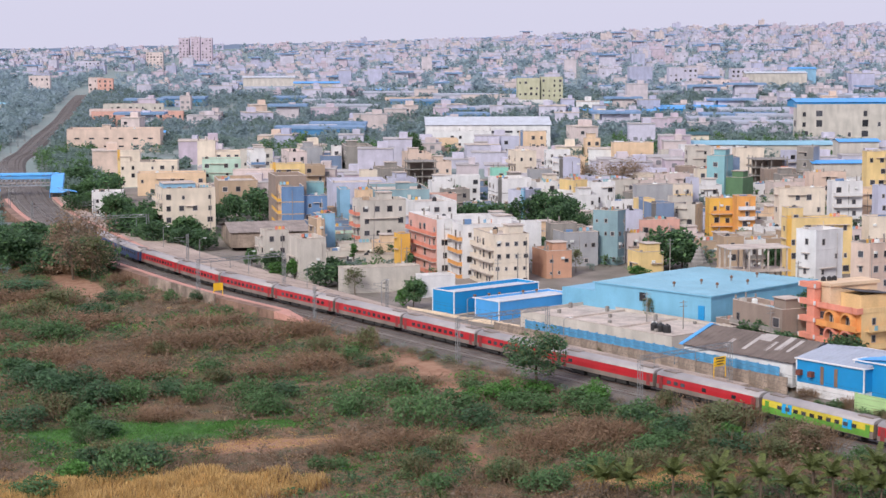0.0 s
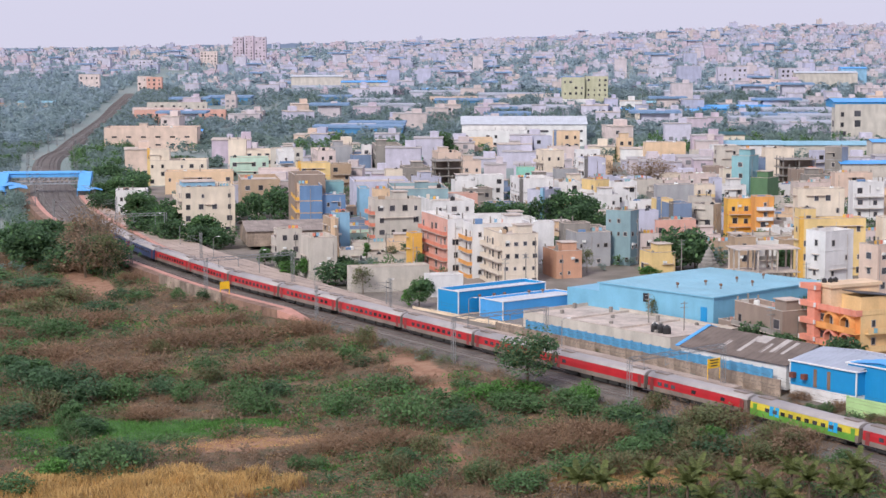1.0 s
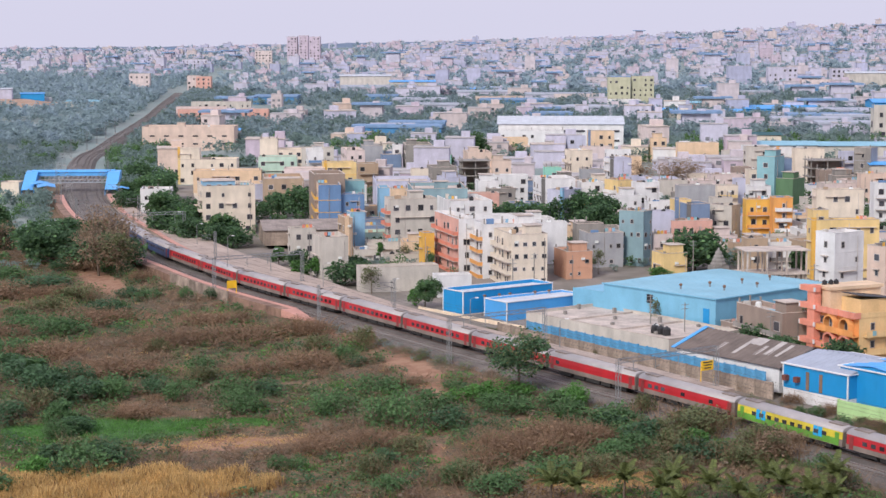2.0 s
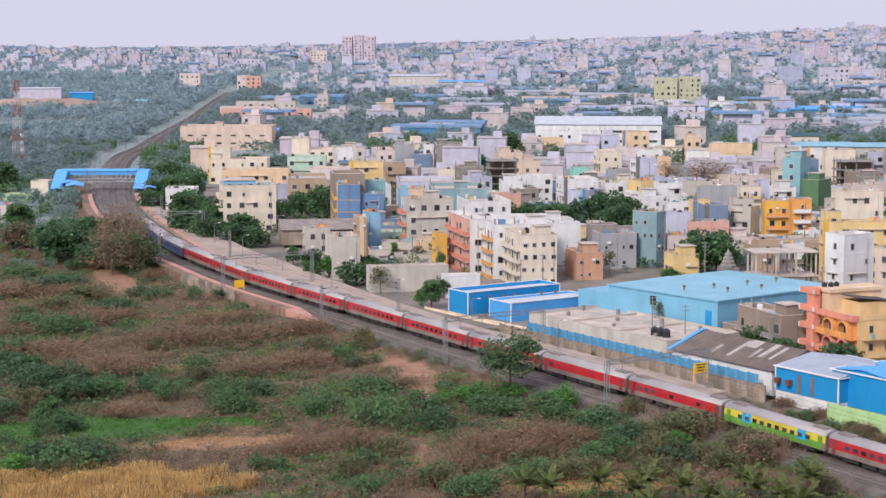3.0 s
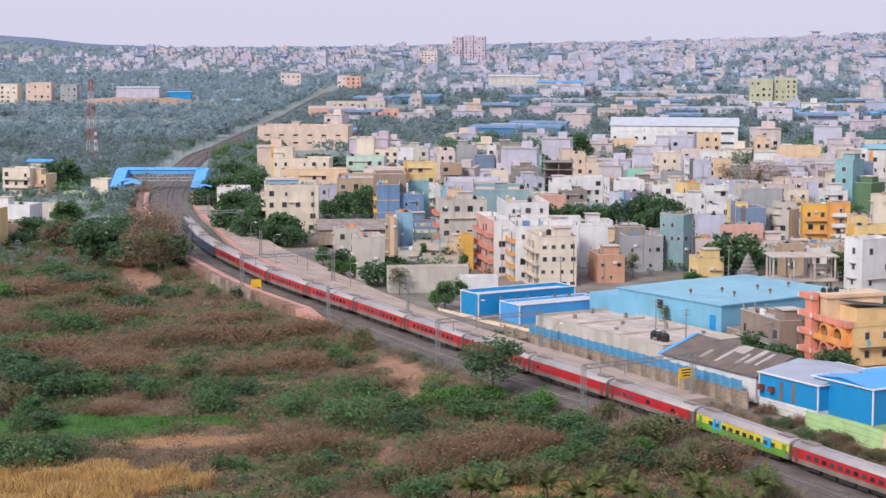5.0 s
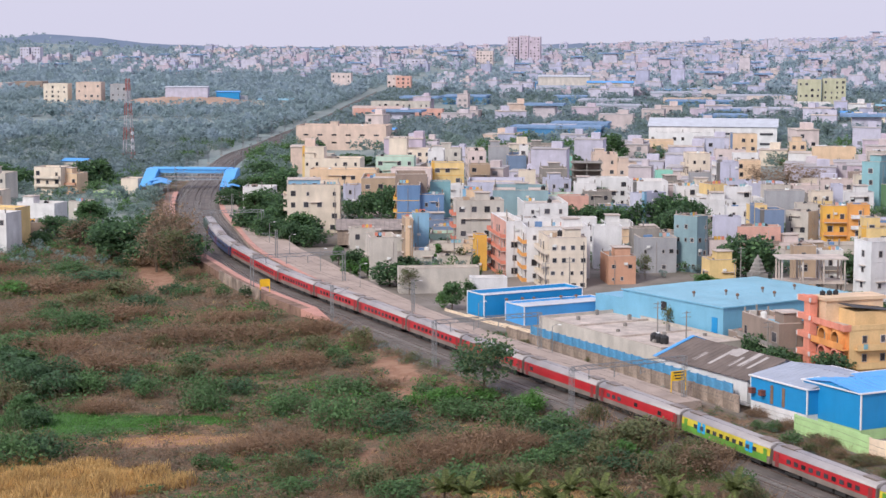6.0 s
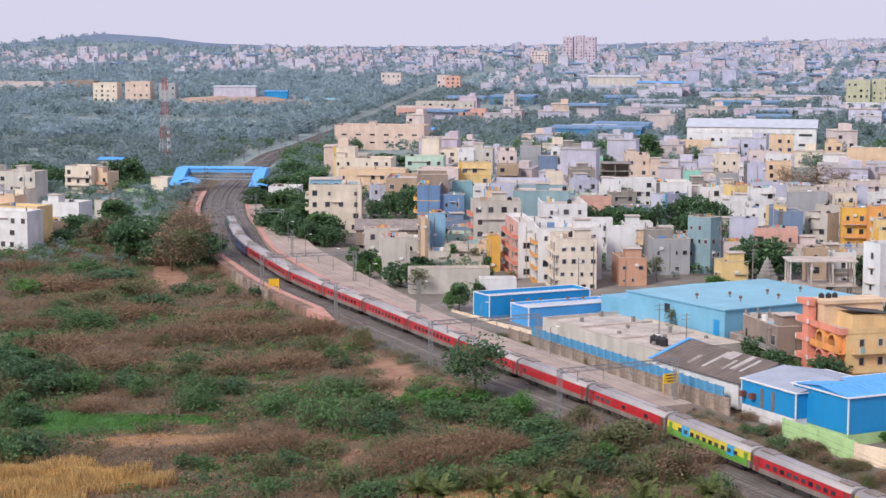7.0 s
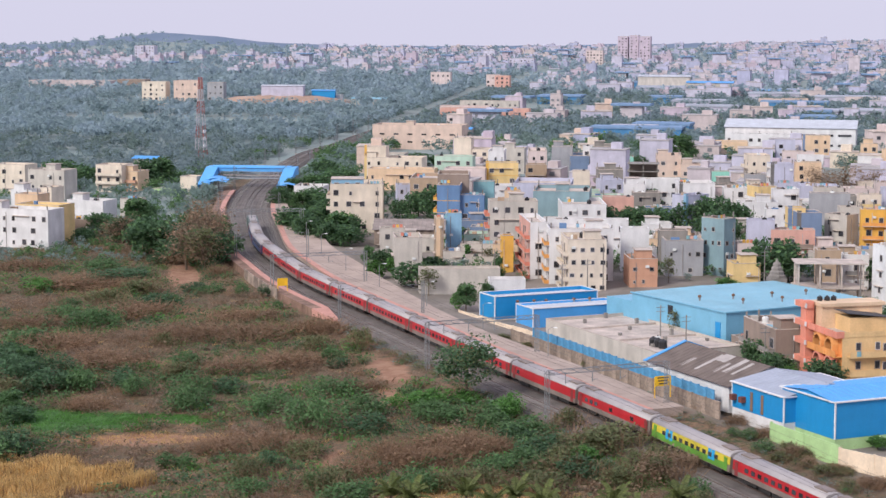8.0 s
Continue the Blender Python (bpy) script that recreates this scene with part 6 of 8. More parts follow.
# ---- unfinished frames ----
frame_building(-21.1, 659.7, 14.1, 8.1, 9.6, 9.4, 4, "unfinished grey concrete frame with open floors")
frame_building(93.6, 640.1, 16.1, 8.1, 11.2, 8.1, 4, "unfinished concrete frame building with open floors")
frame_building(53.4, 426.0, 12.2, 7.4, 13.7, 11.3, 2, "open concrete slab pavilion on columns", False)


def small_temple(x, y):
    z = float(land(x, y)) - 0.3
    t = thing("temple_shrine", pose(x, y, z, 0, 0, 20), "small grey stone shrine with tiered tower", "shrine")
    bm = bmesh.new()
    box(bm, -1.8, -1.8, 0, 1.8, 1.8, 5.5)
    part("base", bm, WALL["concrete"], t)
    for k in range(4):
        bm = bmesh.new()
        w = 1.9 - 0.35 * k
        tube(bm, [(0, 0, 5.5 + k * 0.8), (0, 0, 6.0 + k * 0.8), (0, 0, 6.3 + k * 0.8)], [w, w, w * 0.8], 8)
        part("tier", bm, WALL["concrete"], t)
    bm = bmesh.new()
    tube(bm, [(0, 0, 8.7), (0, 0, 9.6)], [0.5, 0.06], 8)
    part("finial", bm, WALL["concrete"], t)


small_temple(48.1, 436.8)

# ---- plants ----
RNG = np.random.default_rng(11)


def leaf_mat(name, r, g, b, spread=0.35, thinness=0.42, var=0.3):
    m = mat("leaf_" + name, (r, g, b), 0.75, var, 0.35, 2.5, 0.0, 0, 0, 0.14, spread)
    nt = m.node_tree
    bsdf = nt.nodes["Principled BSDF"]
    thin, mixed = nt.nodes.new("ShaderNodeBsdfTranslucent"), nt.nodes.new("ShaderNodeMixShader")
    mixed.inputs["Fac"].default_value = thinness
    nt.links.new(bsdf.inputs["Base Color"].links[0].from_socket, thin.inputs["Color"])
    nt.links.new(bsdf.outputs["BSDF"], mixed.inputs[1])
    nt.links.new(thin.outputs["BSDF"], mixed.inputs[2])
    nt.links.new(mixed.outputs["Shader"], nt.nodes["Material Output"].inputs["Surface"])
    return m


LEAF = {
    "green": leaf_mat("green", 0.118, 0.22, 0.085), "dark": leaf_mat("dark", 0.088, 0.17, 0.082), "bright": leaf_mat("bright", 0.12, 0.28, 0.065),
    # dusty tone: also scrub and yard trees, but lightened and blued for distance haze
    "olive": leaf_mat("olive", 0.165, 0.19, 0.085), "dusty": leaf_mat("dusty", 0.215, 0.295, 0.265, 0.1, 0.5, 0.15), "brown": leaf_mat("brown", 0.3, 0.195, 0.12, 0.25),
    "grey": leaf_mat("grey", 0.27, 0.208, 0.152, 0.2), "straw": leaf_mat("straw", 0.68, 0.46, 0.19, 0.22), "palm": leaf_mat("palm", 0.14, 0.17, 0.05),
    # haze and mid tones: distance haze put into the leaf colour
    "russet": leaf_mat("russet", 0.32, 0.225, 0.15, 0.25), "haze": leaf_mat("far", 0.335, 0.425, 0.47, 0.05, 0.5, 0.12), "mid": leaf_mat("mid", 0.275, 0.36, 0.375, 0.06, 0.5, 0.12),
}


def leaf_quads(centres, size, flat=0.0, aspect=0.6, up=0.0, corners=4):
    """A leaf spray of four or three corners at each centre, turned at random. Returns vertices and faces."""
    n = len(centres)
    d = RNG.normal(size=(n, 3))
    d[:, 2] *= 1 - flat
    d /= np.linalg.norm(d, axis=1)[:, None]
    e = np.cross(d, RNG.normal(size=(n, 3)) * (1 - up) + np.array([0, 0, 1.6]) * up)
    e /= np.linalg.norm(e, axis=1)[:, None]
    s = (size * RNG.uniform(0.6, 1.4, n))[:, None]
    v = np.empty((n, 4, 3))
    v[:, 0], v[:, 1], v[:, 2], v[:, 3] = centres - d * s, centres + e * s * aspect, centres + d * s, centres - e * s * aspect
    v = v[:, :corners]
    return v.reshape(-1, 3), np.arange(n * corners).reshape(n, corners)


def crown_points(n, rx, rz, lumps, lump_r, hollow=0.45, low=-0.8):
    """Leaf centres in uneven lumps over an oval crown."""
    c = RNG.normal(size=(lumps, 3))
    c /= np.linalg.norm(c, axis=1)[:, None]
    c[:, 2] = np.where(c[:, 2] < low, -c[:, 2] * 0.5, c[:, 2])
    c *= (RNG.uniform(hollow, 1.0, lumps) ** 0.6)[:, None] * np.array([rx, rx, rz])
    pick = RNG.integers(0, lumps, n)
    d = RNG.normal(size=(n, 3))
    d /= np.linalg.norm(d, axis=1)[:, None]
    r = lump_r * RNG.uniform(0.6, 1.3, lumps)[pick] * RNG.uniform(0.45, 1.0, n) ** 0.5
    return c[pick] + d * r[:, None] * np.array([1, 1, 0.75]), c


def cloud_mesh(name, parts_, mats, soft=False):
    """One mesh from (vertices, faces, material number) groups."""
    vs, fs, ms, k = [], [], [], 0
    for v, f, mi in parts_:
        vs.append(v), fs.append(f + k), ms.append(np.full(len(f), mi))
        k += len(v)
    vs, fs, ms = np.concatenate(vs), np.concatenate(fs), np.concatenate(ms)
    me = bpy.data.meshes.new(name)
    me.vertices.add(len(vs)), me.loops.add(fs.size), me.polygons.add(len(fs))
    me.vertices.foreach_set("co", vs.astype(np.float32).ravel())
    me.loops.foreach_set("vertex_index", fs.astype(np.int32).ravel())
    me.polygons.foreach_set("loop_start", np.arange(0, fs.size, fs.shape[1], dtype=np.int32))
    me.polygons.foreach_set("loop_total", np.full(len(fs), fs.shape[1], dtype=np.int32))
    me.polygons.foreach_set("use_smooth", np.full(len(fs), soft))
    me.polygons.foreach_set("material_index", ms.astype(np.int32))
    for m in mats:
        me.materials.append(m)
    me.update(calc_edges=True)
    return me


def make_tree(label, height, crown_r, crown_h, leaf, n, size, lumps=16, trunk=0.25, bare=False, other=None):
    """A tree 1:1 in metres at the origin: trunk with limbs, and a crown of leaf sprays."""
    t = thing("tree", pose(0, 0, 0), label, "tree", "trees")
    cz = height - crown_h
    pts, lump = crown_points(n, crown_r * 0.72, crown_h * 0.72, lumps, crown_r * 0.38)
    pts[:, 2] += cz
    bm = bmesh.new()
    top = cz + crown_h * 0.25
    bend = RNG.normal(size=2) * crown_r * 0.12
    spine = [(0, 0, -0.4), (bend[0] * 0.4, bend[1] * 0.4, top * 0.45), (bend[0], bend[1], top)]
    tube(bm, spine, [trunk, trunk * 0.75, trunk * 0.4], 7)
    for c in lump[: 14 if not bare else 30]:
        k = RNG.uniform(0.45, 0.95)
        base = Vector(spine[1]).lerp(Vector(spine[2]), k)
        tip = Vector((c[0], c[1], c[2] + cz))
        mid = base.lerp(tip, 0.5) + Vector((0, 0, crown_r * 0.08))
        tube(bm, [base, mid, tip], [trunk * 0.32, trunk * 0.2, trunk * 0.06], 4, cap=False)
        if bare:
            for _ in range(7):
                q = tip + Vector(RNG.normal(size=3)) * crown_r * 0.32
                tube(bm, [mid.lerp(tip, RNG.uniform(0.2, 1)), q], [trunk * 0.1, trunk * 0.03], 3, cap=False)
    part("trunk", bm, M_BARK if not bare else LEAF["grey"], t, "bare branching limbs" if bare else "")
    v, f = leaf_quads(pts, size, 0.4, 0.6, 0.45)
    groups = [(v, f, 0)]
    if other:
        k = n // 4
        v2, f2 = leaf_quads(pts[RNG.integers(0, n, k)] + RNG.normal(size=(k, 3)) * size, size, 0.3)
        groups.append((v2, f2, 1))
    part("crown", cloud_mesh("crown", groups, [LEAF[leaf]] + ([LEAF[other]] if other else [])), None, t, "uneven leafy crown")
    return t


PARK = -2000.0
KINDS = {
    "round": make_tree("dense dark green tree between the houses", 9.0, 4.8, 4.7, "dark", 1650, 0.39, 30, 0.24, other="green"),
    "tall": make_tree("tall green roadside tree with uneven crown", 11.0, 4.0, 5.6, "green", 1600, 0.39, 28, 0.24, other="dark"),
    "light": make_tree("bright green young tree by the wall", 6.0, 2.7, 3.1, "bright", 1100, 0.27, 16, 0.12, other="green"),
    "thin": make_tree("thin half-bare tree with grey-brown twigs", 7.5, 2.9, 3.6, "olive", 520, 0.2, 22, 0.12, True),
    "dry": make_tree("leafless brown tree with bare twigs", 9.5, 5.0, 4.6, "russet", 700, 0.2, 34, 0.2, True, "brown"),
    "cypress": make_tree("narrow upright green tree against a wall", 7.5, 1.3, 3.9, "bright", 1200, 0.24, 12, 0.14, other="dark"),
    "lone": make_tree("airy dark green tree beside the railway", 10.0, 4.6, 4.3, "dark", 3000, 0.2, 40, 0.2, other="olive"),
}
USED = set()
TREE_RND = random.Random(9)


def tree(kind, x, y, height, spread=None, z=None):
    """Stands a tree of that kind and height; spread is its crown's width."""
    src = KINDS[kind]
    dims = {"round": (9.0, 9.6), "tall": (11.0, 8.0), "light": (6.0, 5.4), "thin": (7.5, 6.4), "dry": (9.5, 10.4), "cypress": (7.5, 2.8), "lone": (10.0, 9.4)}[kind]
    k = height / dims[0]
    w = k if spread is None else 1.12 * spread / dims[1]
    g = float(land(x, y)) - 0.15 if z is None else z
    m = Matrix.Translation((x, y, g)) @ Matrix.Rotation(TREE_RND.uniform(0, 6.28), 4, "Z")
    if kind in USED:
        ob = copy_thing(src, m)
    else:
        ob = src
        ob.matrix_basis = m
        USED.add(kind)
    ob.scale = (w, w, k)
    FOOT.append((x, y, dims[1] * w / 2 + 1))
    return ob


tree('round', -64.2, 576.3, 12.1, 10.8)
tree('round', -72.4, 583.7, 9.4, 8.5)
tree('round', -78.5, 583.9, 6.8, 6.1)
tree('cypress', -82.1, 555.4, 8.2, 3.3)
tree('light', -85.3, 544.4, 5.2, 2.3)
tree('round', -88.3, 529.4, 8.6, 9.3)
tree('round', -81.0, 521.7, 7.7, 7.7)
tree('round', -97.8, 548.2, 8.1, 9.8)
tree('tall', -107.7, 577.5, 10.3, 8.6)
tree('tall', -127.9, 646.3, 8.6, 7.6)
tree('round', -120.9, 646.1, 11.5, 10.5)
tree('round', -138.9, 697.4, 10.3, 12.4)
tree('round', -127.3, 684.8, 8.1, 8.1)
tree('round', -126.7, 784.2, 6.4, 13.8)
tree('round', -117.3, 784.0, 4.6, 13.8)
tree('light', -42.3, 486.1, 3.1, 3.1)
tree('round', -38.1, 471.7, 5.7, 8.2)
tree('round', -37.7, 453.8, 6.9, 9.2)
tree('round', -32.9, 457.8, 6.0, 8.0)
tree('light', -28.9, 453.7, 4.2, 4.5)
tree('light', -46.0, 466.2, 6.1, 4.7)
tree('round', -52.4, 478.4, 6.3, 5.9)
tree('light', -49.7, 463.8, 5.4, 4.8)
tree('tall', -58.3, 486.4, 5.7, 4.2)
tree('cypress', -32.4, 485.8, 6.3, 2.5)
tree('thin', -26.4, 481.7, 6.2, 4.2)
tree('tall', -18.0, 457.4, 7.9, 3.2)
tree('thin', -30.3, 441.2, 7.7, 6.4)
tree('tall', -16.7, 421.7, 7.3, 4.9)
tree('light', -18.9, 424.3, 4.9, 4.2)
tree('tall', -15.5, 436.9, 5.0, 3.8)
tree('round', 3.3, 516.2, 7.4, 8.9)
tree('round', -2.6, 523.8, 6.0, 7.6)
tree('round', -6.7, 610.1, 7.4, 7.0)
tree('tall', 3.8, 643.2, 5.2, 7.4)
tree('round', 1.0, 643.3, 5.6, 7.4)
tree('round', 22.7, 534.6, 10.4, 10.4)
tree('round', 26.6, 530.8, 7.6, 7.6)
tree('round', 16.5, 500.5, 4.3, 7.1)
tree('round', 18.5, 504.3, 3.2, 6.4)
tree('thin', 21.7, 459.1, 7.2, 5.0)
tree('light', 36.0, 452.3, 3.1, 5.7)
tree('thin', 16.1, 452.6, 3.9, 2.6)
tree('round', 44.7, 464.4, 11.8, 12.3)
tree('round', 48.0, 466.8, 8.0, 8.0)
tree('light', 52.0, 476.3, 4.1, 4.1)
tree('round', 67.8, 459.9, 7.7, 7.9)
tree('tall', 69.6, 468.0, 5.4, 6.7)
tree('round', 63.4, 418.5, 4.6, 6.4)
tree('round', 67.5, 416.7, 5.6, 7.2)
tree('round', 73.0, 405.5, 5.6, 7.1)
tree('round', 57.4, 427.0, 4.0, 7.4)
tree('thin', 55.7, 428.7, 3.7, 5.4)
tree('dry', 49.5, 642.2, 12.5, 22.2)
tree('dry', 39.6, 668.1, 9.6, 11.5)
tree('dry', 57.8, 680.3, 7.8, 11.7)
tree('round', 41.3, 635.8, 6.4, 10.0)
tree('dry', 76.5, 641.6, 5.6, 9.2)
tree('round', -33.3, 748.4, 8.2, 9.5)
tree('round', -38.2, 754.2, 6.6, 6.6)
tree('round', -30.6, 792.8, 10.2, 13.7)
tree('tall', -23.0, 798.0, 13.8, 13.8)
tree('light', -59.7, 617.9, 2.5, 7.2)
tree('round', 89.0, 641.3, 3.7, 5.6)
tree('round', 82.1, 704.4, 3.7, 8.1)
tree('round', 64.2, 352.5, 7.2, 7.0)
tree('round', 52.6, 372.0, 6.0, 6.0)
tree('round', 50.0, 374.5, 5.2, 5.2)
tree('round', 55.6, 361.8, 5.0, 6.3)
tree('light', 65.5, 401.2, 3.4, 6.8)
tree('round', 68.6, 402.9, 5.1, 10.2)
tree('thin', 32.1, 395.0, 6.7, 3.3)
tree('light', 69.7, 321.8, 3.1, 3.3)
tree('light', 62.5, 327.6, 3.2, 3.6)
tree('light', 47.1, 346.4, 4.4, 3.3)
tree('light', 74.7, 315.2, 2.7, 3.5)
tree('round', -104.7, 479.2, 8.7, 14.5)
tree('round', -95.9, 472.6, 10.7, 12.8)
tree('dry', -99.7, 467.0, 13.4, 15.5)
tree('round', -96.9, 486.9, 8.0, 8.8)
tree('round', -116.0, 495.2, 9.1, 12.1)
tree('tall', -112.3, 518.4, 8.6, 9.4)
tree('round', -123.4, 533.7, 7.3, 12.9)
tree('round', -140.3, 519.0, 8.8, 11.2)
tree('round', -153.3, 534.4, 7.5, 9.9)
tree('tall', -149.3, 549.2, 10.1, 8.5)
tree('round', -152.9, 563.9, 6.9, 8.6)
tree('dry', -138.6, 515.1, 9.5, 12.7)
tree('round', -226.9, 661.5, 12.5, 14.5)
tree('round', -218.7, 658.1, 10.3, 12.3)
tree('round', -197.7, 667.2, 12.3, 12.3)
tree('tall', -193.8, 673.5, 12.4, 10.4)
tree('round', -151.6, 519.2, 4.9, 6.5)
tree('round', -99.8, 548.3, 8.2, 11.4)
tree('round', -123.5, 605.8, 8.2, 9.1)
tree('round', -91.7, 537.0, 6.4, 9.6)
tree('tall', -131.5, 639.7, 7.7, 8.4)
tree('dry', -97.5, 476.0, 18.0, 16.0)
tree('thin', -95.0, 466.0, 13.0, 12.0)
tree('dry', -104.0, 488.0, 17.0, 15.0)
tree('round', -101.0, 480.0, 10.0, 12.0)
tree('round', -121.0, 492.0, 11.0, 12.0)
tree('round', -126.0, 506.0, 11.0, 13.0)
tree('lone', 5.9, 333.1, 12.2, 11.9)
for k in range(15):
    q = along(at_y(512 + 8.5 * k), 21.5 + 5.0 * TREE_RND.random() - (3.0 if k > 7 else 0.0))
    tree(("round", "tall", "round", "light")[k % 4], q[0], q[1], 6.0 + 4.0 * TREE_RND.random(), 7.0 + 3.0 * TREE_RND.random())
tree('round', 54.5, 363.6, 5.5, 5.3)
tree('light', 57.0, 360.0, 3.7, 4.1)
tree('round', 66.3, 385.6, 6.3, 9.7)
tree('round', 72.4, 389.0, 4.4, 6.6)
tree('dry', -94.5, 466.0, 9.5, 11.0)
tree('dry', -106.5, 484.0, 10.0, 11.0)
for kind, tx, ty, th_, tw in (('round', -89.4, 354.5, 4.6, 6.0), ('tall', -83.0, 347.0, 5.2, 5.0), ('round', -79.2, 341.7, 4.2, 6.5), ('round', -73.5, 331.0, 3.6, 6.0), ('tall', -70.2, 316.5, 4.8, 5.0), ('round', -66.0, 311.0, 3.4, 5.5), ('round', -64.5, 292.0, 3.6, 6.0), ('thin', 29.5, 300.0, 4.6, 4.5), ('light', 33.6, 294.5, 4.4, 4.6), ('thin', 41.0, 291.0, 5.2, 5.0), ('thin', 45.5, 288.5, 5.0, 5.2), ('thin', 26.0, 305.0, 3.6, 4.0)):
    tree(kind, tx, ty, th_, tw)

# ---- scrub ----
def bush_cloud(leaf_n, r, h, size, lumps, stems=26):
    """Vertices and faces of a low bush: leaf sprays over thin stems."""
    pts, lump = crown_points(leaf_n, r * 0.75, h * 0.62, lumps, r * 0.36, 0.4, -0.1)
    pts[:, 2] = np.abs(pts[:, 2] + h * 0.32)
    v, f = leaf_quads(pts, size, 0.5, 0.6, 0.55)
    return v, f


def twig_cloud(n, r, h, w=0.03):
    """Bare brush: thin upright twigs that fan out from a few roots."""
    roots = RNG.normal(size=(max(3, n // 24), 2)) * r * 0.45
    a = roots[RNG.integers(0, len(roots), n)]
    b = a + RNG.normal(size=(n, 2)) * r * 0.42
    z0, z1 = RNG.uniform(0, 0.5, n) * h, RNG.uniform(0.35, 1.0, n) * h
    p, q = np.column_stack([a * 0.6 + b * 0.4, z0]), np.column_stack([b, z1])
    side = np.column_stack([RNG.normal(size=(n, 2)), np.zeros(n)])
    side *= (w / np.linalg.norm(side, axis=1))[:, None]
    v = np.stack([p - side, p + side, q + side * 0.4, q - side * 0.4], 1).reshape(-1, 3)
    return v, np.arange(n * 4).reshape(n, 4)


def bush_thing(name, label, groups, mats, cat):
    t = thing(name, pose(0, 0, PARK), label, cat, name + "es of the scrub")
    for nm, (v, f), m in zip(("foliage", "twig_tangle"), groups, mats):
        part(nm, cloud_mesh(nm, [(v, f, 0)], [LEAF[m]]), None, t)
    return t


BUSH = {
    "green": bush_thing("bush", "dense green thorn bush on brown scrubland", [bush_cloud(1200, 2.4, 2.3, 0.135, 30), twig_cloud(60, 2.0, 1.8, 0.02)], ("green", "grey"), "bush"),
    "dark": bush_thing("bush", "dark green rounded bush in the scrub", [bush_cloud(1200, 2.2, 2.6, 0.135, 26), twig_cloud(60, 2.0, 1.8, 0.02)], ("dark", "grey"), "bush"),
    "bright": bush_thing("bush", "bright green leafy bush in the scrub", [bush_cloud(1100, 2.0, 2.0, 0.13, 24), twig_cloud(40, 1.6, 1.5, 0.02)], ("bright", "grey"), "bush"),
    "wide": bush_thing("bush", "wide flat-topped green acacia bush", [bush_cloud(1800, 3.6, 2.2, 0.15, 44), twig_cloud(120, 2.6, 2.0, 0.02)], ("green", "grey"), "bush"),
    "olive": bush_thing("bush", "olive-brown half-dry bush on open ground", [bush_cloud(1100, 2.2, 2.0, 0.125, 28), twig_cloud(240, 2.2, 2.0, 0.02)], ("olive", "brown"), "bush"),
    "brown": bush_thing("bush", "bare brown thorn bush with fine twigs", [twig_cloud(520, 2.3, 1.9, 0.02), bush_cloud(900, 2.3, 1.7, 0.1, 34)], ("brown", "brown"), "bush"),
    "russet": bush_thing("bush", "reddish-brown dry bush beside the track", [bush_cloud(1000, 2.2, 2.4, 0.125, 26), twig_cloud(300, 2.2, 2.3, 0.02)], ("russet", "brown"), "bush"),
}
BUSED = set()


def bush(kind, x, y, w, h):
    """Stands a bush w metres wide and h high."""
    dims = {"green": (4.8, 2.6), "dark": (4.4, 3.0), "bright": (4.0, 2.2), "wide": (7.2, 2.6), "olive": (4.4, 2.2), "brown": (4.6, 2.3), "russet": (4.4, 2.8)}[kind]
    g = float(land(x, y)) - 0.1
    m = Matrix.Translation((x, y, g)) @ Matrix.Rotation(TREE_RND.uniform(0, 6.28), 4, "Z")
    src = BUSH[kind]
    ob = copy_thing(src, m) if kind in BUSED else src
    if kind not in BUSED:
        ob.matrix_basis = m
        BUSED.add(kind)
    ob.scale = (w / dims[0], w / dims[0] * TREE_RND.uniform(0.85, 1.15), h / dims[1])


bush('wide', -40.9, 324.1, 10.7, 4.5)
bush('wide', -14.0, 312.3, 13.7, 6.7)
bush('wide', -25.7, 323.2, 10.5, 4.4)
bush('green', -9.0, 320.8, 10.2, 5.0)
bush('wide', -19.1, 336.7, 10.8, 3.8)
bush('dark', -5.1, 311.4, 9.9, 4.2)
bush('dark', -78.4, 334.1, 10.4, 7.3)
bush('dark', -70.4, 331.3, 11.2, 5.6)
bush('green', -65.2, 332.0, 8.2, 5.6)
bush('green', -52.9, 331.0, 8.0, 4.7)
bush('dark', -58.5, 336.5, 7.2, 4.0)
bush('green', -70.7, 314.8, 5.9, 4.6)
bush('olive', -58.6, 297.0, 6.4, 2.9)
bush('brown', -57.5, 321.1, 7.8, 2.5)
bush('green', -53.8, 354.3, 7.5, 3.3)
bush('bright', -122.4, 432.1, 9.4, 3.8)
bush('wide', -89.1, 391.1, 14.4, 4.7)
bush('olive', -65.3, 371.1, 5.6, 3.5)
bush('green', -105.9, 412.7, 7.6, 2.4)
bush('dark', -112.1, 478.3, 8.7, 3.5)
bush('green', -84.5, 419.8, 7.6, 3.0)
bush('dark', -86.4, 437.8, 7.9, 2.5)
bush('green', -80.7, 434.2, 9.1, 2.2)
bush('green', -70.9, 429.8, 4.7, 3.6)
bush('dark', -65.2, 429.1, 4.6, 3.2)
bush('green', -56.6, 412.7, 3.7, 2.3)
bush('green', -27.7, 363.2, 6.4, 3.3)
bush('olive', -34.2, 372.6, 7.7, 3.4)
bush('olive', -25.1, 373.0, 6.5, 5.1)
bush('dark', -25.1, 358.7, 6.3, 2.1)
bush('bright', 0.2, 329.8, 8.6, 3.7)
bush('bright', 5.7, 331.9, 7.6, 2.9)
bush('green', 4.8, 320.2, 10.1, 3.6)
bush('bright', 15.2, 324.8, 5.5, 4.3)
bush('green', 14.4, 315.7, 8.1, 4.2)
bush('green', 21.4, 309.4, 10.5, 4.8)
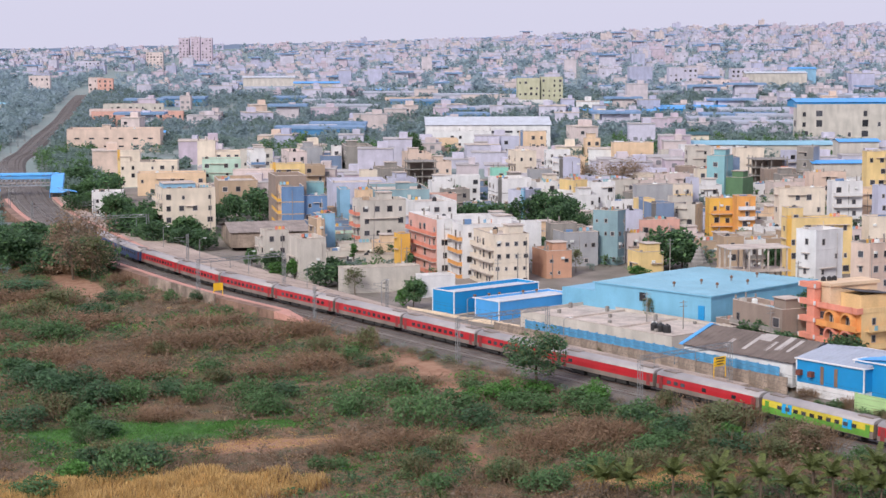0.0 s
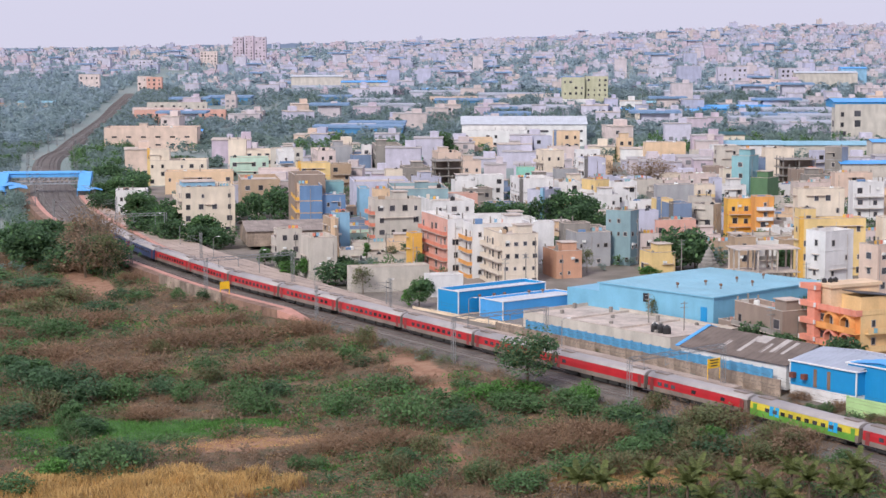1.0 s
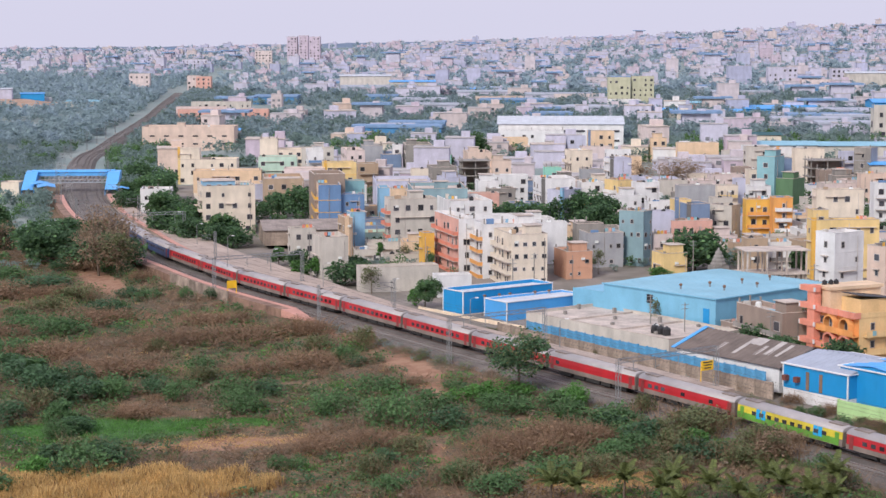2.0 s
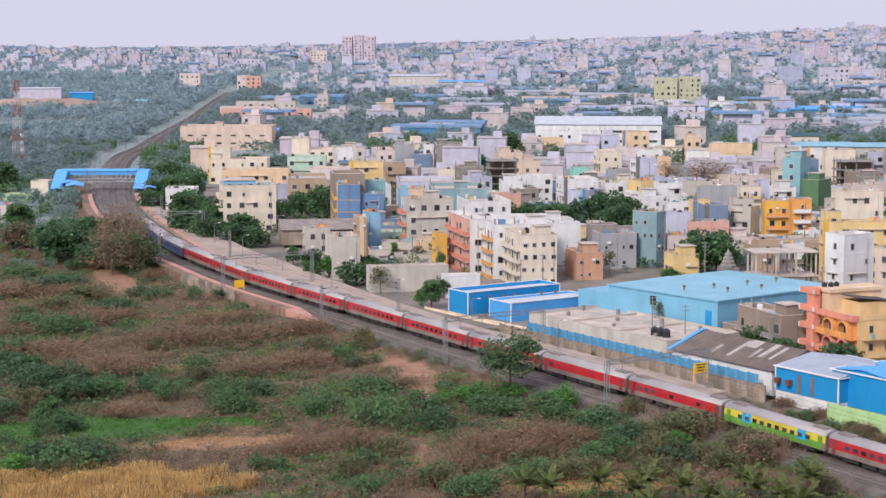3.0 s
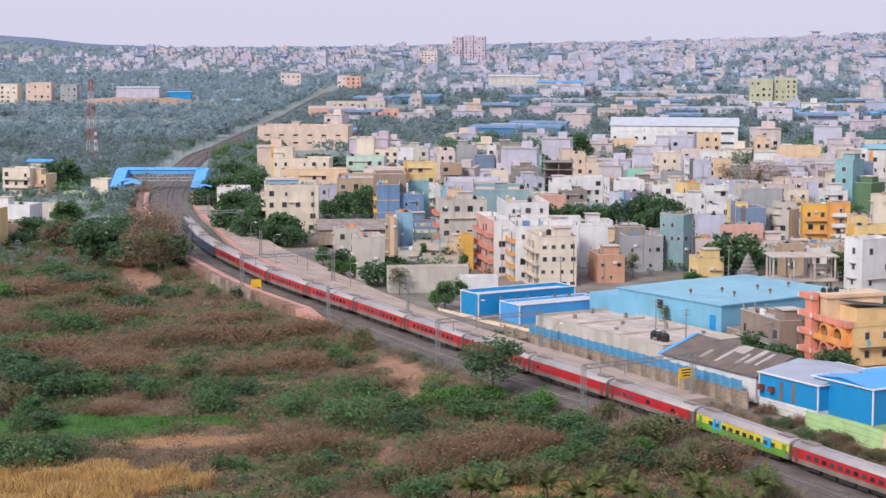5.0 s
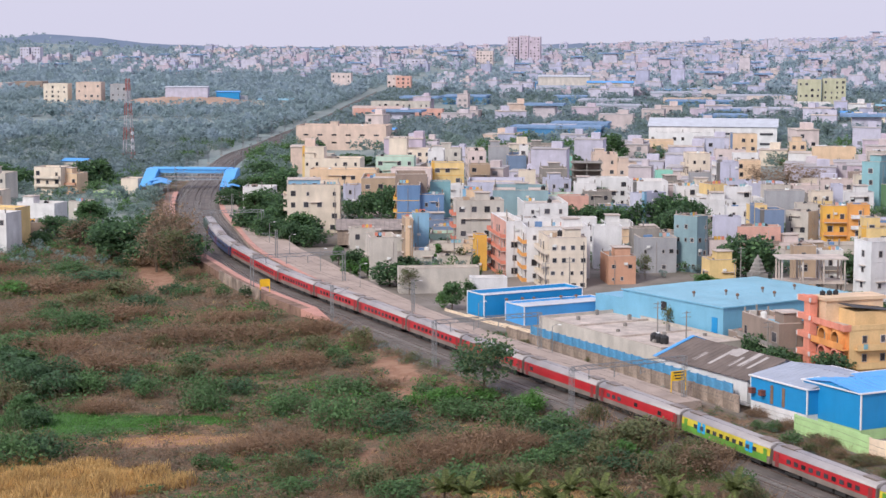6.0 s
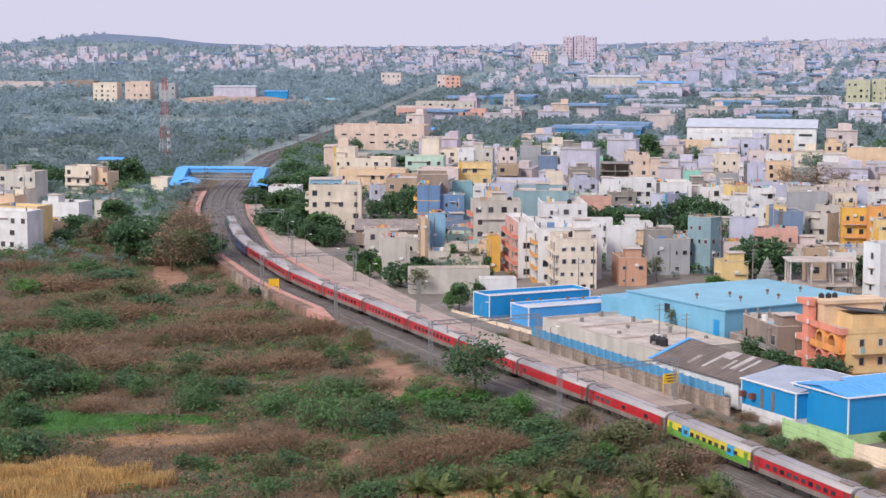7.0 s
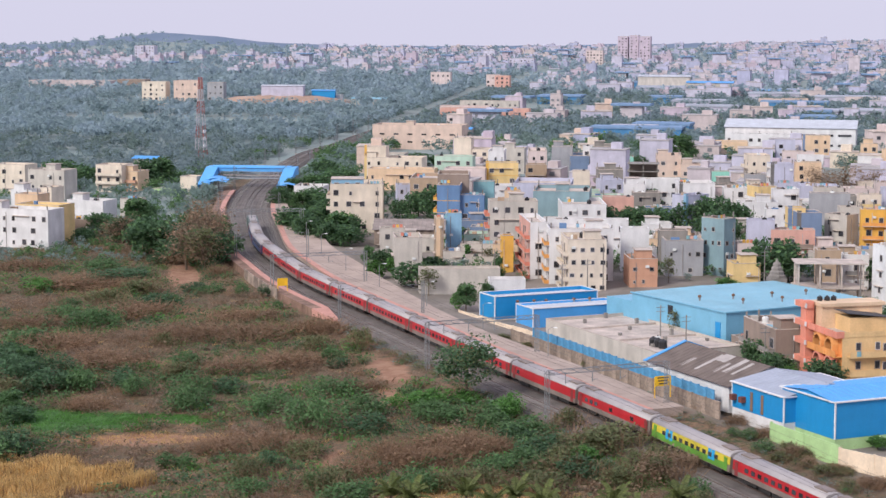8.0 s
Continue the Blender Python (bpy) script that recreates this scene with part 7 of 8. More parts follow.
bush('dark', 26.2, 299.9, 9.3, 4.6)
bush('green', -5.9, 337.5, 5.9, 2.3)
bush('bright', -5.6, 329.5, 4.7, 2.7)
bush('olive', 34.0, 303.9, 11.1, 4.4)
bush('russet', 45.0, 289.7, 8.9, 5.0)
bush('olive', 30.8, 294.3, 9.9, 4.5)
bush('dark', 34.1, 290.2, 10.5, 3.8)
bush('olive', 40.6, 286.5, 8.0, 3.7)
bush('green', 25.0, 293.3, 9.9, 3.9)
bush('olive', 29.9, 282.3, 10.3, 3.7)
bush('green', 20.7, 289.7, 8.2, 3.8)
bush('brown', 11.7, 301.1, 13.8, 4.3)
bush('brown', 3.9, 296.6, 11.9, 3.7)
bush('brown', 18.7, 302.0, 9.4, 3.2)
bush('brown', 1.5, 287.0, 10.0, 3.1)
bush('olive', -0.9, 281.0, 7.3, 3.1)
bush('green', -2.5, 278.0, 4.8, 3.7)
bush('green', -29.2, 287.3, 5.1, 2.9)
bush('green', -26.5, 287.5, 4.2, 2.7)
bush('olive', -14.6, 282.5, 6.7, 3.8)
bush('green', -11.5, 274.3, 7.2, 3.1)
bush('dark', -13.3, 288.6, 5.0, 3.3)
bush('brown', -15.9, 301.4, 13.2, 3.3)
bush('brown', -24.0, 297.5, 11.4, 3.3)
bush('olive', -10.1, 295.2, 7.7, 3.3)
bush('green', 10.6, 279.5, 8.8, 3.7)
bush('olive', 17.1, 280.4, 8.8, 3.7)
bush('green', 5.7, 276.2, 6.4, 3.1)
bush('brown', -68.1, 352.9, 18.3, 4.0)
bush('brown', -64.3, 380.3, 20.6, 4.2)
bush('brown', -50.6, 382.3, 18.2, 4.2)
bush('brown', -33.7, 357.7, 14.7, 3.9)
bush('brown', -42.5, 351.3, 14.6, 3.2)
bush('brown', -86.5, 366.9, 18.2, 4.2)
bush('brown', -39.6, 388.7, 13.7, 4.3)
bush('brown', -86.3, 405.2, 18.5, 3.9)
bush('brown', -61.3, 401.2, 14.4, 3.7)
bush('brown', -103.1, 390.4, 17.1, 3.1)
bush('brown', -15.3, 341.4, 8.9, 2.4)
bush('russet', -53.6, 400.7, 7.1, 3.3)
bush('brown', -113.5, 437.8, 19.0, 4.2)
bush('brown', -141.9, 465.2, 20.5, 3.7)
bush('dark', -109.4, 447.8, 19.2, 4.3)
bush('olive', -96.9, 432.6, 13.2, 4.1)
bush('green', -122.9, 467.7, 14.4, 3.4)
bush('brown', -103.6, 476.5, 13.0, 5.4)
bush('brown', -87.0, 457.3, 8.3, 3.8)
bush('dark', -93.5, 466.3, 7.0, 4.4)
bush('dark', -84.4, 345.0, 12.3, 5.6)
bush('dark', -75.1, 344.5, 9.2, 4.8)
bush('green', -66.6, 335.9, 8.9, 3.8)
bush('dark', -80.6, 317.4, 9.5, 4.5)
bush('olive', -76.4, 325.0, 10.7, 4.5)
bush('green', -68.2, 306.1, 6.4, 4.3)
bush('green', -93.9, 370.2, 13.3, 4.3)
bush('green', -58.4, 284.1, 10.9, 6.6)
bush('bright', -66.1, 284.2, 6.8, 3.9)
bush('green', -69.9, 274.2, 9.8, 3.9)
bush('dark', -56.9, 291.2, 8.6, 5.3)
bush('olive', -62.8, 294.9, 7.8, 4.1)
bush('dark', -60.9, 284.1, 8.4, 3.9)
bush('brown', -59.7, 322.4, 7.6, 2.4)
bush('green', -89.3, 391.6, 12.8, 3.6)
bush('wide', -98.9, 399.1, 14.3, 3.7)
bush('dark', -38.7, 336.6, 7.8, 3.0)
bush('wide', -44.4, 333.4, 10.7, 4.5)
bush('olive', -51.8, 345.9, 9.1, 3.1)
bush('olive', -99.2, 417.6, 14.9, 3.9)
bush('dark', -86.8, 417.1, 12.3, 3.5)
bush('brown', -103.5, 439.1, 15.7, 3.2)
bush('green', 13.2, 279.8, 7.4, 3.8)
bush('olive', 20.3, 283.6, 9.2, 3.2)
bush('dark', 21.0, 306.5, 9.0, 4.2)
bush('green', 24.2, 302.7, 8.0, 3.5)
bush('olive', 35.7, 308.0, 13.6, 4.1)
bush('olive', 28.2, 292.3, 9.4, 2.7)
bush('olive', 36.7, 291.5, 8.6, 2.7)
bush('russet', 47.0, 295.7, 9.2, 4.1)
bush('olive', 43.9, 297.5, 7.9, 4.1)
bush('green', 12.1, 322.3, 10.4, 3.7)
bush('green', 2.6, 323.7, 9.4, 3.6)
bush('bright', 15.9, 321.8, 5.6, 4.4)
bush('olive', 26.6, 316.8, 5.5, 4.4)
bush('brown', 8.3, 293.8, 13.7, 4.2)
bush('brown', 15.8, 299.7, 12.3, 4.3)
bush('olive', -1.0, 277.0, 8.9, 3.7)
bush('green', 3.6, 271.3, 9.5, 3.7)
bush('olive', 41.7, 310.6, 3.7, 4.3)
bush('brown', 26.4, 306.0, 5.4, 2.8)
bush('green', 51.6, 280.3, 6.6, 3.9)
bush('olive', 52.8, 274.5, 6.6, 3.8)
bush('olive', 24.5, 365.1, 3.1, 1.4)
bush('olive', 20.4, 366.8, 3.1, 1.9)
bush('olive', 53.5, 339.5, 3.8, 2.2)
bush('brown', 59.5, 324.5, 6.3, 2.3)
bush('brown', 52.1, 326.7, 5.5, 2.3)
bush('olive', 5.0, 383.7, 3.2, 1.3)
bush('olive', -1.4, 391.7, 4.5, 1.2)
bush('brown', 65.9, 311.1, 6.9, 1.6)
bush('brown', 75.2, 293.3, 6.5, 2.0)
bush('brown', 46.2, 337.7, 6.6, 2.0)
bush('brown', 69.9, 301.7, 5.0, 1.3)

VERGE = random.Random(63)
for k in range(22):
    x, y = by_line(-38 - 62 * VERGE.random(), 10.5 + 6.5 * VERGE.random())
    bush(("olive", "brown", "green", "olive", "russet")[k % 5], x, y, VERGE.uniform(2.5, 5.0), VERGE.uniform(1.2, 2.6))


def scatter(name, label, protos, places, mats, kind="stuff", soft=False):
    """Merges turned and scaled copies of small clouds at (x, y, scale) places into one object."""
    groups = []
    for i, (x, y, k) in enumerate(places):
        v, f, mi = protos[i % len(protos)]
        a = RNG.uniform(0, 6.28)
        c, s_ = math.cos(a), math.sin(a)
        w = np.column_stack([(v[:, 0] * c - v[:, 1] * s_) * k + x, (v[:, 0] * s_ + v[:, 1] * c) * k + y, v[:, 2] * k * RNG.uniform(0.75, 1.2)])
        w[:, 2] += float(land(x, y)) - 0.1
        groups.append((w, f, mi))
    ob = new(name, cloud_mesh(name, groups, [LEAF[m] for m in mats], soft))
    return tagged(ob, label, name.replace("_", " "), kind=kind)


def open_field(x, y):
    """Whether a place is scrub west of the line."""
    o = (x - float(np.interp(y, TY, TX))) * 0.774
    return o < -12.5


def density(x, y):
    return float(noise.noise(Vector((x * 0.035, y * 0.035, 3.0))))


SC = random.Random(21)
places = {"brown": [], "green": [], "low": []}
while sum(len(v) for v in places.values()) < 9800:
    y = 258 + 270 * SC.random() ** 1.2
    x = SC.uniform(-22 - 0.28 * y, 82)
    if not open_field(x, y):
        continue
    d = density(x, y)
    bare = max(float(blob(np.array(x), np.array(y), *q)) for q in ((-40.4, 303.0, 15.0, 4.6, 10), (-14.3, 354.9, 3.9, 14.7, 28), (-8.7, 338.3, 2.9, 8.8, 10), (-4.5, 289.5, 1.8, 13.9, 8), (-97.0, 458.4, 4.6, 29.4, 24), (-62.0, 312.4, 21.9, 7.3, 8), (-42.9, 315.7, 10.9, 3.1, 12), (38.5, 290.5, 11.0, 3.4, -45), (-53.0, 274.0, 28.0, 13.0, 5), (21.7, 279.9, 18.2, 8.4, 0)))
    if bare > 0.62 or (bare > 0.4 and SC.random() < 0.6):
        continue
    r = SC.random()
    if d > -0.2 and r < 0.52:
        places["green"].append((x, y, 0.35 + 0.9 * SC.random() ** 1.6))
    elif r < 0.8:
        places["brown"].append((x, y, 0.5 + 0.95 * SC.random() ** 1.5))
    else:
        places["low"].append((x, y, SC.uniform(0.5, 1.1)))
scatter("dry_scrub", "bare brown thorn scrub covering the open ground", [(*bush_cloud(40, 2.6, 1.2, 0.19, 16), 0), (*twig_cloud(46, 2.8, 1.3, 0.04), 1), (*bush_cloud(40, 2.6, 1.1, 0.19, 16), 1), (*bush_cloud(40, 2.4, 1.4, 0.18, 16), 2), (*twig_cloud(46, 2.6, 1.5, 0.04), 0)], places["brown"], ("brown", "grey", "russet"))
scatter("green_scrub", "low green and olive shrubs over the open ground", [(*bush_cloud(64, 2.5, 1.7, 0.235, 18), 0), (*bush_cloud(56, 2.6, 1.4, 0.23, 18), 1), (*bush_cloud(60, 2.3, 1.8, 0.23, 14), 2), (*bush_cloud(56, 2.2, 1.5, 0.23, 14), 3)], places["green"], ("green", "olive", "dark", "bright"))
scatter("low_weeds", "low dusty weeds and dry tufts on bare soil", [(*bush_cloud(24, 1.8, 0.6, 0.18, 10), 0), (*twig_cloud(36, 1.6, 0.8, 0.035), 1), (*bush_cloud(24, 1.6, 0.5, 0.17, 10), 2)], places["low"], ("olive", "straw", "brown"))

side = {"a": [], "b": []}
for _ in range(330):
    ss = SC.uniform(at_y(254.3), at_y(404.6))
    q = along(ss, -8.4 - 4.5 * SC.random() ** 1.6)
    side["a" if SC.random() < 0.6 else "b"].append((q[0], q[1], SC.uniform(0.3, 0.85)))
for _ in range(170):
    q = along(SC.uniform(at_y(223.8), at_y(334.1)), 10.2 + 6.5 * SC.random() ** 1.4)
    side["a" if SC.random() < 0.55 else "b"].append((q[0], q[1], SC.uniform(0.25, 0.6)))
scatter("trackside_scrub", "dusty green and grey scrub along the ballast", [(*bush_cloud(150, 2.2, 2.4, 0.16, 16), 0), (*bush_cloud(130, 2.0, 2.0, 0.15, 14), 1), (*bush_cloud(120, 2.0, 2.2, 0.15, 14), 2)], side["a"], ("olive", "green", "dusty"))
scatter("trackside_brush", "bare grey-brown brush along the ballast", [(*twig_cloud(120, 2.0, 2.0, 0.025), 0), (*bush_cloud(90, 2.0, 1.7, 0.13, 16), 1)], side["b"], ("grey", "brown"))


def blades(n, cx, cy, rx, ry, rot, h, w):
    """Upright grass blades over an oval patch."""
    a = RNG.uniform(0, 2 * math.pi, n)
    r = np.sqrt(RNG.uniform(0, 1, n)) * (1 + 0.2 * np.sin(a * 5))
    u, v = r * np.cos(a) * rx, r * np.sin(a) * ry
    c, s_ = math.cos(radians(rot)), math.sin(radians(rot))
    x, y = cx + u * c - v * s_, cy + u * s_ + v * c
    z = land(x, y) - 0.05
    hh = h * RNG.uniform(0.55, 1.25, n) * (0.8 + 0.35 * np.sin(x * 0.5) * np.sin(y * 0.4 + 1))
    lean = RNG.normal(size=(n, 2)) * 0.25 * hh[:, None]
    side = RNG.normal(size=(n, 2))
    side *= (w / np.linalg.norm(side, axis=1))[:, None]
    p = np.column_stack([x, y])
    q = p + lean
    vs = np.stack([np.column_stack([p - side, z]), np.column_stack([p + side, z]), np.column_stack([q + side, z + hh]), np.column_stack([q - side * 0.3, z + hh * 1.05])], 1).reshape(-1, 3)
    return vs, np.arange(n * 4).reshape(n, 4)


def meadow(name, label, patches, mats):
    groups = [(*blades(*p[:-1]), p[-1]) for p in patches]
    tagged(new(name, cloud_mesh(name, groups, [LEAF[m] for m in mats])), label, "grass", kind="stuff")


meadow("tall_dry_grass", "tall golden dry grass at the edge of the scrub", [(27000, -59.7, 271.6, 28.5, 14.2, 5, 1.8, 0.055, 0), (5000, -47.2, 280.9, 12.2, 6.6, 5, 1.5, 0.055, 0), (4500, -57.7, 271.6, 28.5, 14.2, 5, 1.5, 0.05, 1)], ("straw", "brown"))
meadow("short_dry_grass", "short straw-coloured grass on open soil", [(6000, 17.6, 278.1, 17.2, 8.4, 0, 0.5, 0.05, 0), (2500, 35.8, 283.4, 14.1, 8.4, 0, 0.5, 0.05, 1), (2500, -40.3, 303.9, 14.0, 3.7, 10, 0.25, 0.05, 0), (3500, 21.7, 278.0, 22.3, 10.3, 0, 0.6, 0.05, 1)], ("straw", "russet"))
meadow("green_grass", "lush green grass in a damp hollow", [(9000, -62.0, 312.4, 23.9, 7.3, 8, 0.35, 0.06, 0), (3000, -42.9, 315.7, 10.9, 2.9, 12, 0.3, 0.06, 0), (5000, 41.7, 294.4, 15.0, 5.1, -30, 0.45, 0.06, 0), (4000, -76.6, 301.7, 16.1, 6.4, 0, 0.4, 0.06, 0)], ("bright",))


def palm(x, y, h):
    t = thing("palm_tree", pose(x, y, float(land(x, y)) - 0.1, 0, 0, TREE_RND.uniform(0, 360)), "young coconut palm with arching fronds", "palm", "palms")
    bm = bmesh.new()
    h = h * 0.85
    tube(bm, [(0, 0, -0.3), (0.1, 0, h * 0.5), (0.15, 0.1, h)], [0.24, 0.18, 0.14], 7)
    part("trunk", bm, M_BARK, t)
    for k in range(13):
        a = k * 2.4
        up = 1.95 - 0.12 * k
        bm = bmesh.new()
        L_ = 3.3
        spine = [Vector((0.15 + math.cos(a) * r * L_ * (1 - 0.2 * max(up, 0)), 0.1 + math.sin(a) * r * L_ * (1 - 0.2 * max(up, 0)), h + up * r * 2.3 - 1.7 * r * r)) for r in (0, 0.25, 0.5, 0.75, 1.0)]
        tube(bm, spine, [0.05, 0.045, 0.04, 0.03, 0.015], 4, cap=False)
        for i in range(4):
            for j in range(5):
                p = spine[i].lerp(spine[i + 1], j / 5)
                for sg in (-1, 1):
                    d = Vector((-math.sin(a) * sg, math.cos(a) * sg, -0.45)) * (0.75 - 0.11 * i)
                    fw = (spine[i + 1] - spine[i]).normalized() * 0.09
                    bm.faces.new([bm.verts.new(q) for q in (p - fw, p + fw, p + d + fw * 2.2, p + d + fw)])
        part("frond", bm, LEAF["palm"], t)


palm(27.1, 263.4, 4.6)
palm(33.8, 263.8, 5.1)
palm(37.3, 261.0, 4.6)
palm(43.7, 262.3, 5.6)
palm(47.0, 259.5, 5.1)
palm(49.2, 257.7, 5.1)
palm(51.2, 268.0, 5.1)
palm(29.0, 257.7, 4.1)
palm(39.4, 255.9, 4.6)
palm(42.3, 269.7, 4.1)
palm(28.8, 269.0, 4.1)
palm(22.1, 268.7, 4.1)
palm(11.8, 266.9, 4.1)
palm(15.3, 265.5, 4.1)

# ---- landmarks farther off ----
hall = house(-181.3, 894.1, 11.7, 15.9, 42.7, 2.5, 'beige', win='', tank=1, label='long windowless beige hall with small slit openings', cat='hall', st=3.6)
factory = shed('warehouse', -16.3, 889.8, 27.6, 56.8, 1.3, float(land(-16.3, 889.8)) - 1, 13.6, 3.10, WALL["white"], M_PALEROOF, 'long white warehouse with pale roof and blue upper band', ridge='R', rib=3.0, over=0.6)
house(-15.5, 885.9, 11.0, 4.2, 28.9, 1.3, 'white', win='R', label='white factory front with dark strip windows', cat='factory')
house(149.6, 871.4, 23.5, 6.4, 48.1, 3.9, 'offwhite', win='LR', big=2.0, st=4.5, label='white four-storey factory block with blue roof', cat='factory')
shed('roof_shed', 149.6, 871.6, 18.0, 47.0, 3.9, 22.0, 24.5, 1.38, M_BLUESHEET, M_BLUEROOF, 'blue sheet roof storey on a white factory', ridge='R', rib=3.0, over=0.6)
house(-211.4, 1129.9, 8.3, 7.2, 52.9, 3.0, 'pink', win='R', big=1.15, st=3.5)
house(-214.5, 1188.6, 9.9, 6.5, 36.6, 4.0, 'offwhite', win='R', bal='R', big=1.15, st=3.5)
house(-492.6, 1341.5, 13.4, 12.0, 17.7, 6.0, 'cream', win='R', big=1.25, st=3.6)
house(-468.8, 1343.8, 14.4, 14.0, 18.2, 8.0, 'beige', win='R', big=1.25, st=3.6)
house(-583.7, 1500.2, 9.0, 12.0, 24.3, 0.0, 'taupe', win='R', big=1.25, st=3.6)
house(-446.0, 1352.0, 13.0, 10.0, 12.0, 8.0, 'grey', win='R', big=1.25, st=3.6)
house(-653.3, 1481.6, 8.4, 14.0, 72.0, 0.0, 'dusthaze_peach', win='', big=1.25, st=3.6)
house(-451.1, 1221.8, 3.4, 7.5, 43.1, 0.0, 'cream', win='', big=1.15, st=3.5)
house(-976.8, 2429.0, 19.7, 11.0, 12.6, 0.0, 'dusthaze_white', win='R', big=1.25, st=3.6)
house(-963.0, 2432.6, 19.8, 11.0, 12.6, 0.0, 'dusthaze_white', win='R', big=1.25, st=3.6)
house(-330.7, 2430.8, 34.9, 10.7, 12.6, 0.0, 'dusthaze_pink', win='R', big=1.25, st=3.6)
house(-316.0, 2430.9, 36.3, 12.3, 11.2, 0.0, 'dusthaze_pink', win='R', big=1.25, st=3.6)
house(-302.2, 2420.7, 35.1, 10.7, 13.9, 0.0, 'dusthaze_pink', win='R', big=1.25, st=3.6)
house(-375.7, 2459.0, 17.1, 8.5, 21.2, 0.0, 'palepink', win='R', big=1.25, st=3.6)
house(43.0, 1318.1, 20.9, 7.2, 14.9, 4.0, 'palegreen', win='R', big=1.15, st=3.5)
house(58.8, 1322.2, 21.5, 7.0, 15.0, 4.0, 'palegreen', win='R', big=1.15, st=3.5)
house(-429.6, 2260.3, 10.7, 12.0, 29.8, 0.0, 'dusthaze_white', win='R', big=1.25, st=3.6)
house(-284.7, 1577.4, 13.0, 5.7, 12.3, 0.0, 'pink', win='R', big=1.25, st=3.6)
house(-342.9, 1591.8, 14.7, 5.6, 17.0, 0.0, 'palepink', win='R', big=1.25, st=3.6)
house(-46.7, 1338.9, 7.2, 8.9, 32.6, 5.0, 'beige', win='R', big=1.15, st=3.5)
house(6.7, 1399.1, 6.6, 7.0, 34.8, 5.0, 'palepink', win='R', big=1.15, st=3.5)
house(41.8, 1298.3, 6.9, 9.9, 22.7, 5.0, 'white', win='R', big=1.15, st=3.5)
house(-74.5, 1259.5, 5.7, 5.5, 9.9, 8.0, 'peach', win='R', big=1.15, st=3.5)
house(-171.6, 848.4, 1.6, 8.6, 18.6, 2.7, 'offwhite', win='R')
house(-213.9, 1138.2, 9.2, 7.0, 30.0, 5.0, 'palepink', win='R', big=1.15, st=3.5)
house(-292.6, 1580.6, 13.5, 5.7, 11.0, 0.0, 'palepink', win='R', big=1.15, st=3.5)
house(199.6, 1552.7, 11.6, 8.4, 25.5, 5.0, 'palepink', win='R', big=1.15, st=3.5)
house(146.5, 1606.1, 21.0, 9.0, 19.2, 5.0, 'dusthaze_grey', win='', big=1.25, st=3.6)
house(138.0, 1432.9, 5.8, 7.2, 13.1, 8.0, 'grey', win='R', big=1.15, st=3.5)
house(178.0, 1598.5, 20.2, 9.1, 23.8, 5.0, 'dusthaze_white', win='R', big=1.25, st=3.6)
house(227.4, 1589.3, 19.5, 8.0, 23.8, 5.0, 'dusthaze_white', win='R', big=1.25, st=3.6)
shed('warehouse', 122.0, 1191.4, 23.2, 46.0, 6.0, float(land(122.0, 1191.4)) - 1, 6.3, 1.74, M_BLUESHEET, M_BLUEROOF, 'long blue-roofed industrial shed', ridge='R', rib=3.0, over=0.6)
shed('warehouse', 103.6, 1152.6, 14.3, 15.9, 6.0, float(land(103.6, 1152.6)) - 1, 6.5, 1.19, M_BLUESHEET, M_BLUEROOF, 'blue industrial shed beside a longer one', ridge='R', rib=3.0, over=0.6)
shed('warehouse', 80.5, 760.6, 18.1, 30.8, 1.6, float(land(80.5, 760.6)) - 1, 12.9, 1.21, WALL["offwhite"], M_LBLUEROOF, 'low shed with pale blue roof among houses', ridge='R', rib=3.0, over=0.6)
shed('warehouse', 113.9, 776.8, 17.9, 33.6, 1.6, float(land(113.9, 776.8)) - 1, 11.7, 1.19, WALL["offwhite"], M_LBLUEROOF, 'long low shed with pale blue roof', ridge='R', rib=3.0, over=0.6)
shed('warehouse', 112.7, 639.0, 8.2, 16.6, 5.1, float(land(112.7, 639.0)) - 1, 14.8, 0.82, WALL["offwhite"], M_BLUEROOF, 'small workshop with bright blue sheet roof', ridge='R', rib=3.0, over=0.6)
shed('warehouse', 141.1, 736.1, 9.2, 15.3, 4.6, float(land(141.1, 736.1)) - 1, 15.6, 0.92, WALL["offwhite"], M_BLUEROOF, 'workshop with bright blue sheet roof', ridge='R', rib=3.0, over=0.6)
shed('warehouse', 93.6, 839.7, 10.0, 12.4, 2.7, float(land(93.6, 839.7)) - 1, 12.0, 1.07, WALL["cream"], mat('dark_green_roof', rgb(50, 90, 95), 0.7, 0.2, 0.4, 3, 0.05), 'long shed with dark green roof', ridge='R', rib=3.0, over=0.6)
shed('warehouse', 58.8, 1173.0, 11.7, 27.5, 6.0, float(land(58.8, 1173.0)) - 1, 6.3, 1.06, WALL["offwhite"], M_BLUEROOF, 'blue-roofed shed among trees', ridge='R', rib=3.0, over=0.6)
shed('warehouse', 83.7, 1280.3, 10.8, 29.9, 6.0, float(land(83.7, 1280.3)) - 1, 5.6, 1.08, WALL["coral"], M_LBLUEROOF, 'reddish shed with blue roof', ridge='R', rib=3.0, over=0.6)
shed('warehouse', -150.6, 917.3, 8.2, 10.8, 2.4, float(land(-150.6, 917.3)) - 1, 8.8, 0.82, WALL["offwhite"], M_BLUEROOF, 'small blue-roofed shed behind houses', ridge='R', rib=3.0, over=0.6)
shed('warehouse', -65.4, 1519.0, 17.2, 42.0, 4.0, float(land(-65.4, 1519.0)) - 1, 5.4, 1.29, WALL["offwhite"], M_BLUEROOF, 'far blue-roofed industrial shed', ridge='R', rib=3.0, over=0.6)
